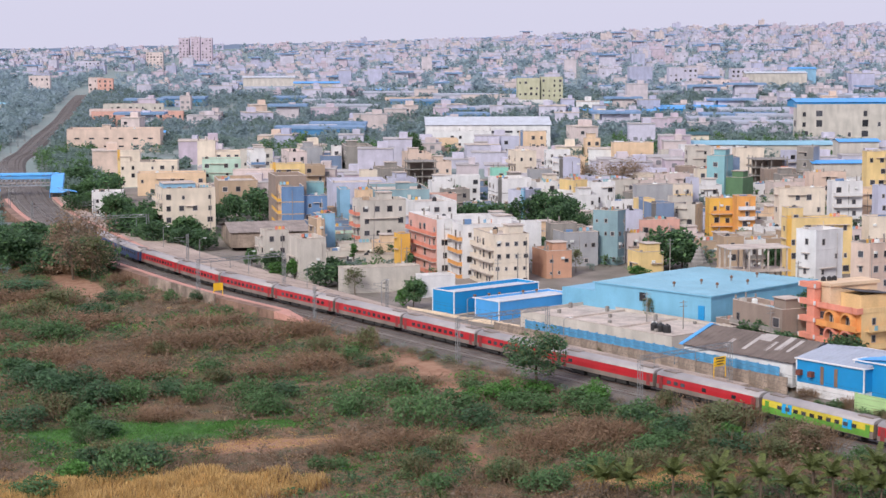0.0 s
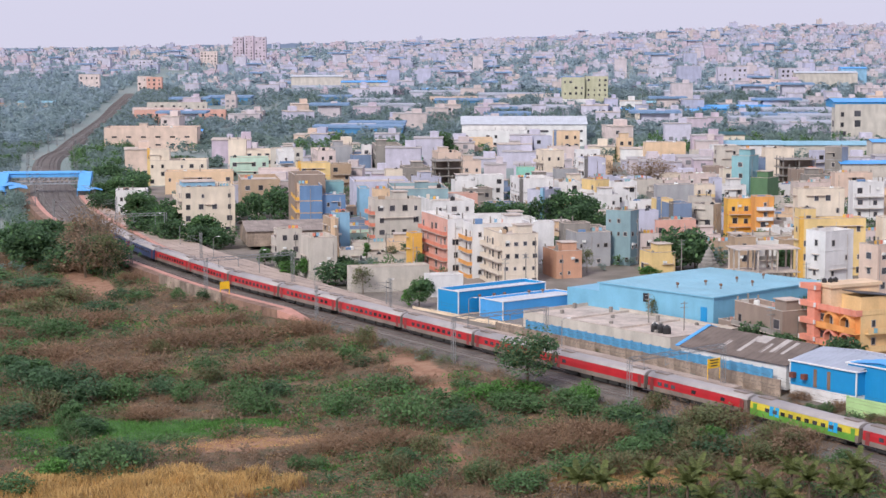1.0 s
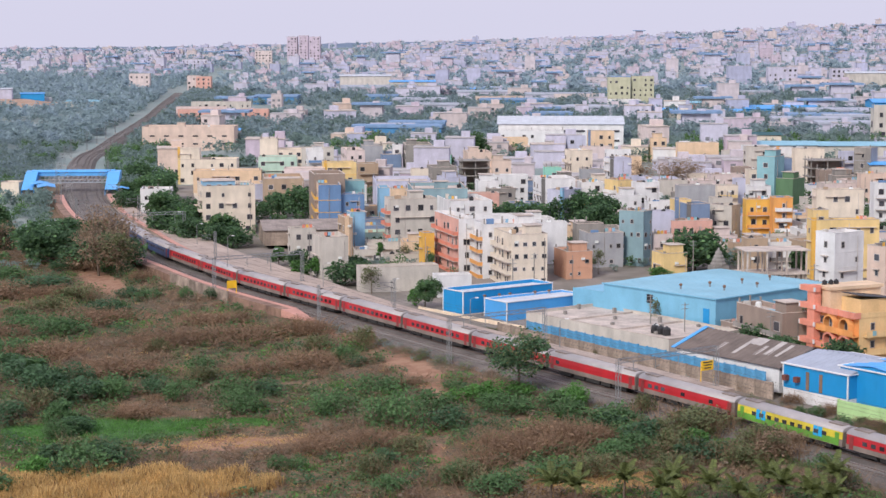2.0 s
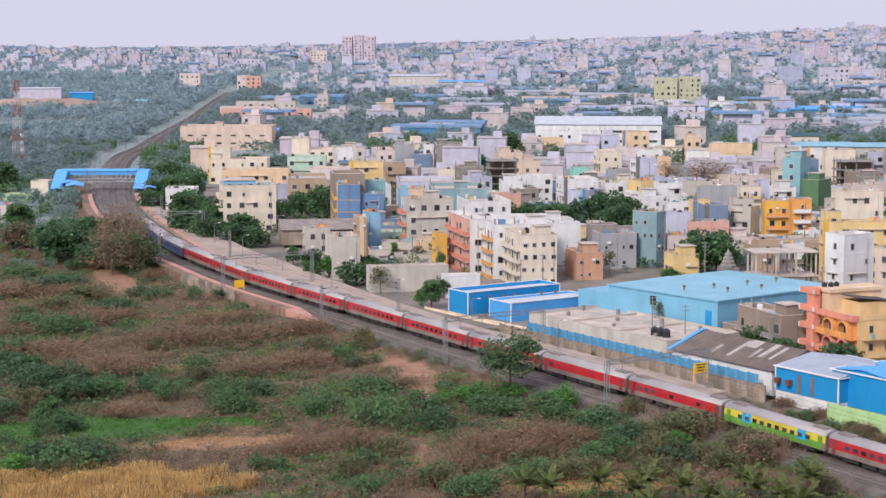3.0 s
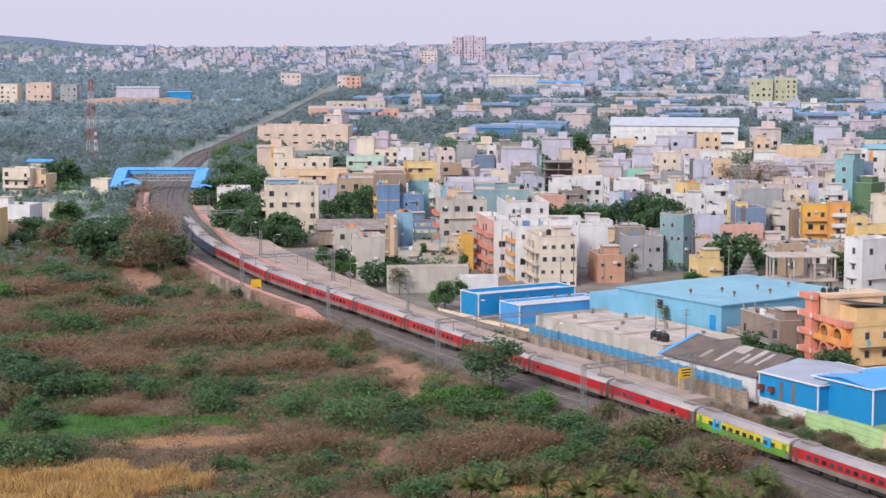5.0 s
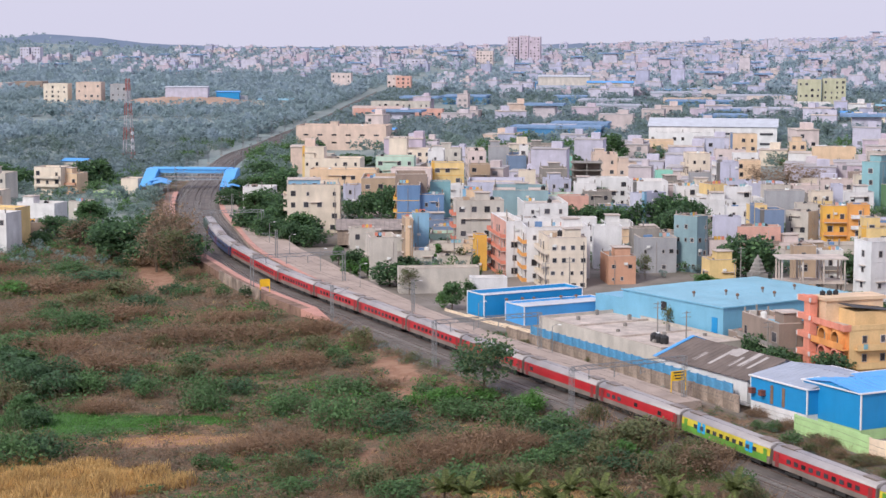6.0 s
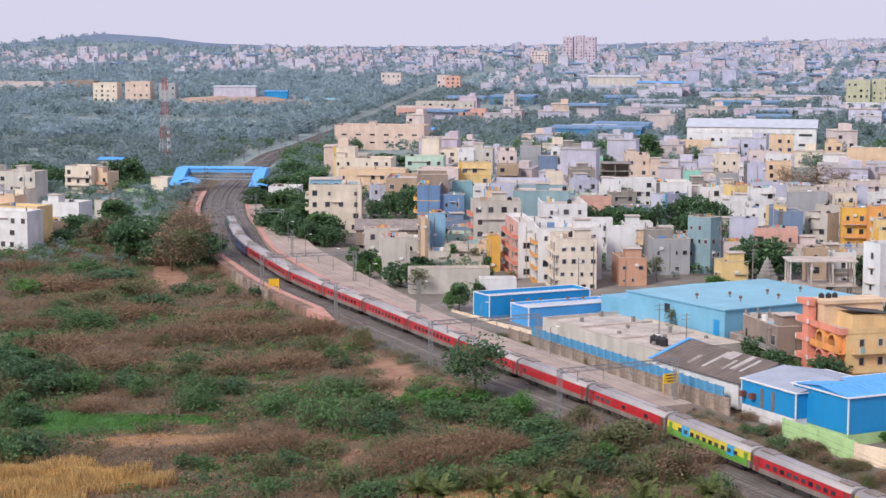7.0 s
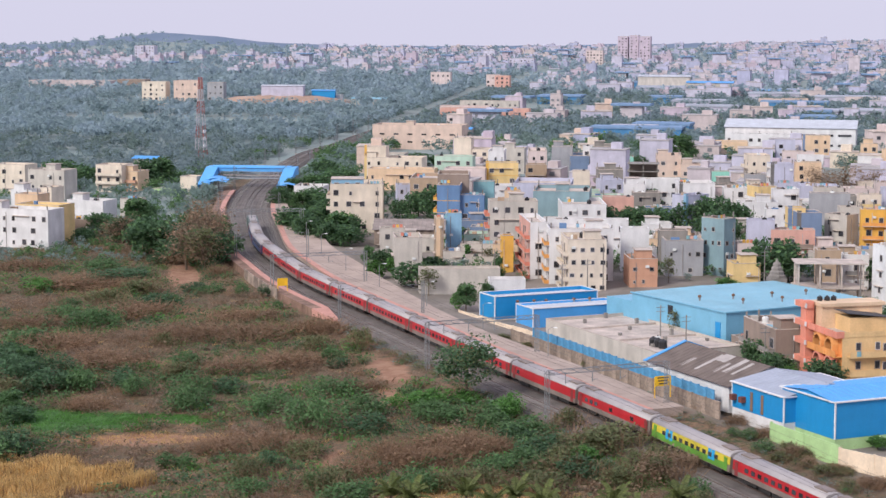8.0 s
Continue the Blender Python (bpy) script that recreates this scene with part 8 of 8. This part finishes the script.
shed('warehouse', -125.2, 1558.5, 16.5, 36.2, 4.0, float(land(-125.2, 1558.5)) - 1, 9.4, 1.24, WALL["offwhite"], M_BLUEROOF, 'far shed with blue roof', ridge='R', rib=3.0, over=0.6)
shed('warehouse', -168.3, 1585.8, 16.0, 41.5, 4.0, float(land(-168.3, 1585.8)) - 1, 13.1, 1.20, WALL["offwhite"], M_PALEROOF, 'far white industrial shed', ridge='R', rib=3.0, over=0.6)
shed('warehouse', 238.1, 1581.2, 16.1, 50.4, 4.0, float(land(238.1, 1581.2)) - 1, 16.0, 1.21, WALL["offwhite"], M_PALEROOF, 'far white industrial shed with long roof', ridge='R', rib=3.0, over=0.6)
shed('warehouse', 277.3, 1596.3, 11.9, 20.8, 4.0, float(land(277.3, 1596.3)) - 1, 19.2, 1.19, WALL["skyblue"], M_BLUEROOF, 'far light blue industrial shed', ridge='R', rib=3.0, over=0.6)
house(-367.6, 1373.3, 4.5, 6.9, 16.3, 0.0, 'white', win='', big=1.15, st=3.5)
shed('warehouse', -327.1, 1323.4, 10.0, 24.6, 0.0, float(land(-327.1, 1323.4)) - 1, 4.0, 1.00, WALL["offwhite"], M_LBLUEROOF, 'low pale blue roof among far woods', ridge='R', rib=3.0, over=0.6)
shed('warehouse', -237.4, 746.5, 7.7, 9.6, -1.1, float(land(-237.4, 746.5)) - 1, 5.1, 0.93, WALL["offwhite"], M_BLUEROOF, 'small blue-roofed shed among trees', ridge='R', rib=3.0, over=0.6)

# dark strip windows of the white warehouse
for row in (0, 1):
    for k in range(7):
        bm = bmesh.new()
        box(bm, 2.5 + 7.8 * k, -0.3, 0, 8.2 + 7.8 * k, -0.02, 0.9)
        part("strip_window", bm, M_GLASS, factory, "long dark strip window", m=pose(0, 0, 3.6 + 4.4 * row))

# slit openings of the beige hall
for row in (0, 1):
    for k in range(6):
        bm = bmesh.new()
        box(bm, 3.5 + 6.7 * k, -0.12, 0, 5.8 + 6.7 * k, 0.02, 0.7)
        part("slit_window", bm, M_GLASS, hall, "dark slit opening", m=pose(0, 0, 11.7 - hall.matrix_basis.translation.z - 4.6 - 3.6 * row))


def fill_town(n):
    """Low plain houses in the gaps of the near town."""
    rnd, made, tries = random.Random(41), 0, 0
    while made < n and tries < 6000:
        tries += 1
        y = rnd.uniform(476, 640)
        x = rnd.uniform(-0.22, 0.23) * y + 20
        o = (x - float(np.interp(y, TY, TX))) * 0.774
        wl, wr = rnd.uniform(5, 9), rnd.uniform(6, 12)
        if o < 38 or any(math.hypot(x - a, y - b) < r * 0.7 + 3.6 for a, b, r in FOOT):
            continue
        house(x - wr * 0.4, y - wl * 0.4, float(land(x, y)) + rnd.choice((3.4, 3.8, 4.2) if y < 570 else (3.6, 4.2, 6.4, 6.8)), wl, wr, rnd.choice((10, 14, 18, 22)), rnd.choice(("white", "offwhite", "cream", "palepink", "lavender", "offwhite", "concrete", "peach", "bluegrey", "tan", "white", "mint")), win="R", tank=rnd.choice((0, 0, 1)))
        made += 1


for tx, ty, th_, tw in ((-8.0, 546, 9.5, 9.0), (-0.5, 549, 9.0, 9.5), (6.5, 551, 8.5, 8.5), (13.5, 552, 10.5, 10.0), (20.0, 555, 12.0, 11.0), (26.5, 556, 9.5, 9.0)):
    tree("round", tx, ty, th_, tw)
fill_town(104)


def earth_bank():
    """Raw earth bank with a white shed on it, in the far woods."""
    bm = bmesh.new()
    n, m = 40, 6
    rows = []
    for i in range(n + 1):
        u = i / n
        x, y = -437 + 98 * u, 1322 + 34 * u
        g = float(land(x, y))
        rows.append([bm.verts.new((x, y + 5 * j - 12, g - 1.0 + (6.0 + 1.6 * noise.noise(Vector((u * 9, j * 0.7, 1.0)))) * math.sin(math.pi * min(1, max(0, u * 1.02))) ** 0.4 * min(1, j / 2.5))) for j in range(m + 1)])
    for a, b in zip(rows, rows[1:]):
        for j in range(m):
            bm.faces.new((a[j], b[j], b[j + 1], a[j + 1])).smooth = True
    tagged(new("earth_bank", mesh("earth_bank", bm, mat("raw_earth", (0.42, 0.29, 0.22), 0.95, 0.3, 0.05, 0.6, 0.3))), "bank of raw orange earth in far woods", "earth bank", kind="structure")


earth_bank()
shed("warehouse", -402.2, 1346.2, 12.7, 30.2, 12.0, 2.4, 11.3, 0.73, WALL["dusthaze_white"], M_PALEROOF, "white industrial shed on a bank of earth", ridge="R", rib=4.0, over=0.5)
shed("warehouse", -369.6, 1363.0, 9.8, 16.6, 12.0, 2.0, 7.6, 0.73, M_BLUESHEET, M_BLUEROOF, "low blue shed beside a white shed on earth", ridge="R", rib=4.0, over=0.5)

# ---- farther town ----
FR = random.Random(77)
FAR_COLS = ["white", "cream", "palepink", "dusthaze_white", "beige", "dusthaze_lilac", "dusthaze_grey", "dusthaze_peach", "dusthaze_pink"]


def far_house(col, w, d, h):
    """A plain far house: walls, roof slab, stair tower and a few windows."""
    t = thing("house", pose(0, 0, PARK), "%s painted flat-roofed house in the farther town" % KIND_WORDS.get(col, col).replace(" painted", ""), "house", "houses of the farther town")
    bm = bmesh.new()
    box(bm, -w / 2, -d / 2, -3, w / 2, d / 2, h)
    part("wall", bm, WALL[col], t)
    bm = bmesh.new()
    box(bm, -w / 2 - 0.3, -d / 2 - 0.3, h, w / 2 + 0.3, d / 2 + 0.3, h + 0.3)
    part("roof", bm, M_SLAB, t)
    bm = bmesh.new()
    u = FR.uniform(-w / 2, w / 2 - 4)
    box(bm, u, -d / 4, h + 0.3, u + 4, d / 4, h + 2.9)
    part("stair_tower", bm, WALL[col], t)
    n, m = max(1, int(w / 4.5)), max(1, int(h / 3.6))
    for i in range(n):
        for j in range(m):
            if FR.random() < 0.42:
                part("window", window_mesh(1.6, 1.4), None, t, m=pose(-w / 2 + w * (i + 0.5) / n, -d / 2, 0.9 + j * 3.4))
    return t


PROTO = [far_house(c, FR.uniform(9, 18), FR.uniform(8, 14), FR.uniform(5, 11)) for c in FAR_COLS for _ in (0, 1)]
FIRST = set()


def place_far(i, x, y, turn):
    g = float(land(x, y))
    m = pose(x, y, g, 0, 0, turn)
    src = PROTO[i % len(PROTO)]
    if i % len(PROTO) in FIRST:
        copy_thing(src, m)
    else:
        src.matrix_basis = m
        FIRST.add(i % len(PROTO))


def clear_of_line(x, y, gap):
    return abs(x - float(np.interp(y, TY, TX))) > gap


count = 0
while count < 26:
    y = FR.uniform(755, 1250)
    a = FR.uniform(-0.2, 0.26)
    x = a * y
    if x < float(np.interp(y, TY, TX)) + 32 or noise.noise(Vector((x * 0.008, y * 0.008, 9.0))) < -0.12:
        continue
    place_far(FR.randrange(100), x, y, FR.choice((6, 12, 18, -4)))
    count += 1


def box_rows(x, y, z, w, d, h):
    """Corner arrays of upright boxes with open undersides."""
    sx, sy = np.array([-1, 1, 1, -1]), np.array([-1, -1, 1, 1])
    px_, py_ = x[:, None] + sx * w[:, None] / 2, y[:, None] + sy * d[:, None] / 2
    lo, hi = np.stack([px_, py_, np.repeat(z[:, None], 4, 1)], -1), np.stack([px_, py_, np.repeat((z + h)[:, None], 4, 1)], -1)
    v = np.concatenate([lo, hi], 1)
    k = np.arange(len(x))[:, None, None] * 8
    f = np.array([[4, 5, 6, 7], [0, 1, 5, 4], [1, 2, 6, 5], [2, 3, 7, 6], [3, 0, 4, 7]])[None] + k
    return v.reshape(-1, 3), f.reshape(-1, 4)


def far_city(n):
    """The city towards the skyline as joined small houses with roofs and window bands."""
    y = 600 + 2700 * RNG.uniform(0, 1, n * 9) ** 0.7
    a = RNG.uniform(-0.62, 0.33, n * 9)
    x = a * y + 30
    keep = np.where((a < -0.19) | (x < np.interp(y, TY, TX)), (y > 1850) & (RNG.uniform(0, 1, n * 9) < np.where(a < -0.3, 0.45, 0.6)), True)
    keep &= RNG.uniform(0, 1, n * 9) < np.interp(y, [600, 770, 815, 1100, 1250, 1500, 1800, 2300, 3200], [0.9, 0.8, 0.14, 0.18, 0.28, 0.34, 0.42, 0.65, 0.9])
    keep &= np.abs(x - np.interp(y, TY, TX)) > 26
    keep &= (a > -0.33) | (y < 2700)
    keep &= np.array([noise.noise(Vector((p * 0.006, q * 0.006, 2.0))) > (-0.5 if q < 900 else 0.0 if q < 1500 else -0.36) for p, q in zip(x, y)])
    x, y = x[keep], y[keep]
    clear = np.array([q > 1000 or (p > float(np.interp(q, TY, TX)) + 42 and not any(math.hypot(p - a_, q - b_) < r_ * 0.75 + 4 for a_, b_, r_ in FOOT)) for p, q in zip(x, y)])
    x, y = x[clear][:n], y[clear][:n]
    n = len(x)
    w, d, h = RNG.uniform(7, 18, n), RNG.uniform(7, 13, n), RNG.uniform(4, 10, n) * np.where(y < 900, 0.75, 1.0) * np.where(RNG.uniform(0, 1, n) < 0.06, 1.8, 1)
    z = land(x, y) - 3
    groups = []
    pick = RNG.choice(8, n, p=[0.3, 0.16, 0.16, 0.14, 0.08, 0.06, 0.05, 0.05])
    # Farther houses get more of the greyed lilac paints, as thicker painted haze.
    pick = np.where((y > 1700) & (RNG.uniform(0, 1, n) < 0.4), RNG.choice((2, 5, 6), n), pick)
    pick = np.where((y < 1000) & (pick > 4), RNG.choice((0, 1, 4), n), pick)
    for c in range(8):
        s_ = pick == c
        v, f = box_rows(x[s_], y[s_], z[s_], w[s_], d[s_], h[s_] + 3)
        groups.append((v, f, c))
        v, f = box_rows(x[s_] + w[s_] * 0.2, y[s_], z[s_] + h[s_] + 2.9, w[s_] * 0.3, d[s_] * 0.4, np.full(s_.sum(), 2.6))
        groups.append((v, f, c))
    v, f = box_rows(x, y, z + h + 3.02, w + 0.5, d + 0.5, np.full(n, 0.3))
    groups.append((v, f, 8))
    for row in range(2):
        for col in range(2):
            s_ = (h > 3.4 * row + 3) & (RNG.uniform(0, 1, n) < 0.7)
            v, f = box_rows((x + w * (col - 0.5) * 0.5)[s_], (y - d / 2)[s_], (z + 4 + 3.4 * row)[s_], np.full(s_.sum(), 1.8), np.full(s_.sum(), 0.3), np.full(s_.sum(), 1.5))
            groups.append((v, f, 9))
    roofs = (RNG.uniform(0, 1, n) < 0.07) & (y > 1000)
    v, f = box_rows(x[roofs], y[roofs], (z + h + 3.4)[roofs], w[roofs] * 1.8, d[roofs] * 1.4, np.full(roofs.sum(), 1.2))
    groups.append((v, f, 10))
    m = 64
    sy_ = RNG.uniform(930, 1700, m)
    sx_ = RNG.uniform(-0.17, 0.3, m) * sy_ + 30
    ok = sx_ > np.interp(sy_, TY, TX) + 45
    sx_, sy_ = sx_[ok], sy_[ok]
    sw_, sd_, sz_ = RNG.uniform(18, 50, len(sx_)), RNG.uniform(12, 24, len(sx_)), land(sx_, sy_)
    blue = RNG.uniform(0, 1, len(sx_)) < 0.55
    for pick_, wall_, roof_ in ((blue, 11, 10), (~blue, 0, 12)):
        v, f = box_rows(sx_[pick_], sy_[pick_], sz_[pick_] - 2, sw_[pick_], sd_[pick_], np.full(pick_.sum(), 7.0))
        groups.append((v, f, wall_))
        v, f = box_rows(sx_[pick_], sy_[pick_], sz_[pick_] + 5.0, sw_[pick_] + 1, sd_[pick_] + 1, np.full(pick_.sum(), 1.2))
        groups.append((v, f, roof_))
    # Panes lightened and walls muted in colour to stand in for haze.
    me = cloud_mesh("far_city", groups, [WALL[c] for c in ("dusthaze_white", "dusthaze_cream", "dusthaze_pink", "dusthaze_white", "dusthaze_peach", "dusthaze_lilac", "dusthaze_grey", "dusthaze_cream")] + [mat("far_slab", rgb(176, 170, 170), 0.95, 0.3, 0.1, 1.0, 0.1), mat("haze_panes", (0.2, 0.2, 0.22), 0.5, 0.2, 1, 4, 0), WALL["dusthaze_blue"], mat("shed_blue", rgb(70, 130, 176), 0.6, 0.2, 0.05, 0.5, 0), mat("shed_roof_grey", rgb(168, 172, 186), 0.7, 0.2, 0.05, 0.5, 0)])
    tagged(new("far_city", me), "crowded pale houses of the city towards the skyline", "houses", kind="stuff")


far_city(2700)


def far_woods():
    protos = []
    for k in range(7):
        vs, fs, n = [], [], 0
        pts, _ = crown_points(84, 3.9, 2.5, 14, 1.6)
        pts[:, 2] += 3.4
        v, f = leaf_quads(pts, 0.86, 0.5, 1.1, 0.5, 3)
        vs.append(v), fs.append(f + n)
        protos.append((np.concatenate(vs), np.concatenate(fs), k % 3))
    fine = []
    for k in range(7):
        pts, _ = crown_points(150, 3.7, 2.4, 18, 1.3)
        pts[:, 2] += 3.3
        v, f = leaf_quads(pts, 0.58, 0.5, 1.05, 0.5, 3)
        fine.append((v, f, k % 3))
    dim = []
    for k in range(5):
        pts, _ = crown_points(34, 3.9, 2.5, 10, 1.6)
        pts[:, 2] += 3.2
        v, f = leaf_quads(pts, 1.3, 0.5, 1.1, 0.5, 3)
        dim.append((v, f, k % 3))
    WEST = [q for q in FOOT if q[0] < -150 and q[1] < 700]
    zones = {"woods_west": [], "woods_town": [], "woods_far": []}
    while len(zones["woods_west"]) < 5600:
        y = 560 + 1400 * FR.random() ** 1.2
        x = FR.uniform(-0.56, -0.1) * y
        if x > float(np.interp(y, TY, TX)) - 14 or (y < 683 and x > -270 and FR.random() < 0.6) or noise.noise(Vector((x * 0.008, y * 0.013, 5.0))) < -0.42:
            continue
        low = (-432 < x < -270 and 1035 < y < 1140) or (-515 < x < -435 and 1245 < y < 1375) or (-450 < x < -325 and 1250 < y < 1375)
        if low and FR.random() < 0.75 or (y < 700 and any(math.hypot(x - a, y + 9 - b) < r + 5 for a, b, r in WEST)):
            continue
        zones["woods_west"].append((x, y, 0.42 if low else FR.uniform(0.6, 1.1) * (1.0 if y < 900 else 1.25)))
    while len(zones["woods_town"]) < 4700:
        y = 765 + 860 * FR.random() ** 0.85
        x = FR.uniform(-0.22, 0.32) * y
        if x < float(np.interp(y, TY, TX)) + 12 or noise.noise(Vector((x * 0.008, y * 0.008, 9.0))) > 0.3 or (820 < y < 905 and (-30 < x < 42 or -184 < x < -140)):
            continue
        zones["woods_town"].append((x, y, FR.uniform(0.6, 1.2)))
    while len(zones["woods_far"]) < 5400:
        y = FR.uniform(1450, 3280)
        x = FR.uniform(-0.6, 0.33) * y + 30
        if not clear_of_line(x, y, 15) or (x / y > -0.2 and FR.random() < 0.15) or (-1005 < x < -900 and 2180 < y < 2450):
            continue
        zones["woods_far"].append((x, y, FR.uniform(0.9, 1.9)))
    for _ in range(1150):
        east = FR.random() < 0.6
        q = along(at_y(675 + 880 * FR.random() ** 1.15), FR.uniform(9, 30) if east else -FR.uniform(15, 38))
        zones["woods_town"].append((q[0], q[1], FR.uniform(0.5, 1.0) if east else FR.uniform(0.4, 0.8)))
    for _ in range(430):
        q = along(at_y(FR.uniform(940, 1570)), FR.uniform(9.5, 16))
        zones["woods_town"].append((q[0], q[1], FR.uniform(0.75, 1.1)))
    tries = 0
    while tries < 420:
        tries += 1
        q = along(at_y(FR.uniform(496, 673)), -FR.uniform(15, 95))
        if not any(math.hypot(q[0] - a, q[1] - 4 - b) < r + 1 for a, b, r in FOOT):
            zones["woods_west"].append((q[0], q[1], FR.uniform(0.3, 0.62)))
    words = {"woods_west": "dense haze-tinted green woods west of the railway", "woods_town": "haze-tinted green trees between far buildings", "woods_far": "hazy woods and trees towards the skyline"}
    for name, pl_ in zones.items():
        # Leaf tones step paler and bluer with distance, painted in place of haze.
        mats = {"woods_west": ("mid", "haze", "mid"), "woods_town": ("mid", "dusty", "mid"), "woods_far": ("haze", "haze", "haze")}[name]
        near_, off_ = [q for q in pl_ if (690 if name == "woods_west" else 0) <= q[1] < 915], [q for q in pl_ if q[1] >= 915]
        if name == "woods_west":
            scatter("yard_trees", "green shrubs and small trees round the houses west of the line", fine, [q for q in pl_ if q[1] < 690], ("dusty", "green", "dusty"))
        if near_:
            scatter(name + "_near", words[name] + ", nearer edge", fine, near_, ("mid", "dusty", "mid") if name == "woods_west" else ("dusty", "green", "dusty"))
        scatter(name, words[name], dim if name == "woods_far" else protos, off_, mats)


far_woods()


def town_greenery():
    """Small trees and shrubs in the yards of the near town."""
    rnd, spots, tries = random.Random(51), [], 0
    while len(spots) < 640 and tries < 14000:
        tries += 1
        y = rnd.uniform(418, 658)
        x = rnd.uniform(-0.24, 0.23) * y + 20
        o = (x - float(np.interp(y, TY, TX))) * 0.774
        if o > 30 and not (y < 460 and x > -14) and not any(math.hypot(x - a, y - b) < r * 0.8 + 0.8 for a, b, r in FOOT):
            spots.append((x, y, rnd.uniform(0.4, 1.0)))
    protos = []
    for k in range(6):
        pts, _ = crown_points(120, 2.4, 2.0, 12, 1.1)
        pts[:, 2] += 2.6
        v, f = leaf_quads(pts, 0.48, 0.5, 1.0, 0.6, 3)
        protos.append((v, f, k % 3))
    scatter("town_greenery", "small green trees and shrubs in yards between houses", protos, spots, ("dark", "green", "dusty"))


town_greenery()
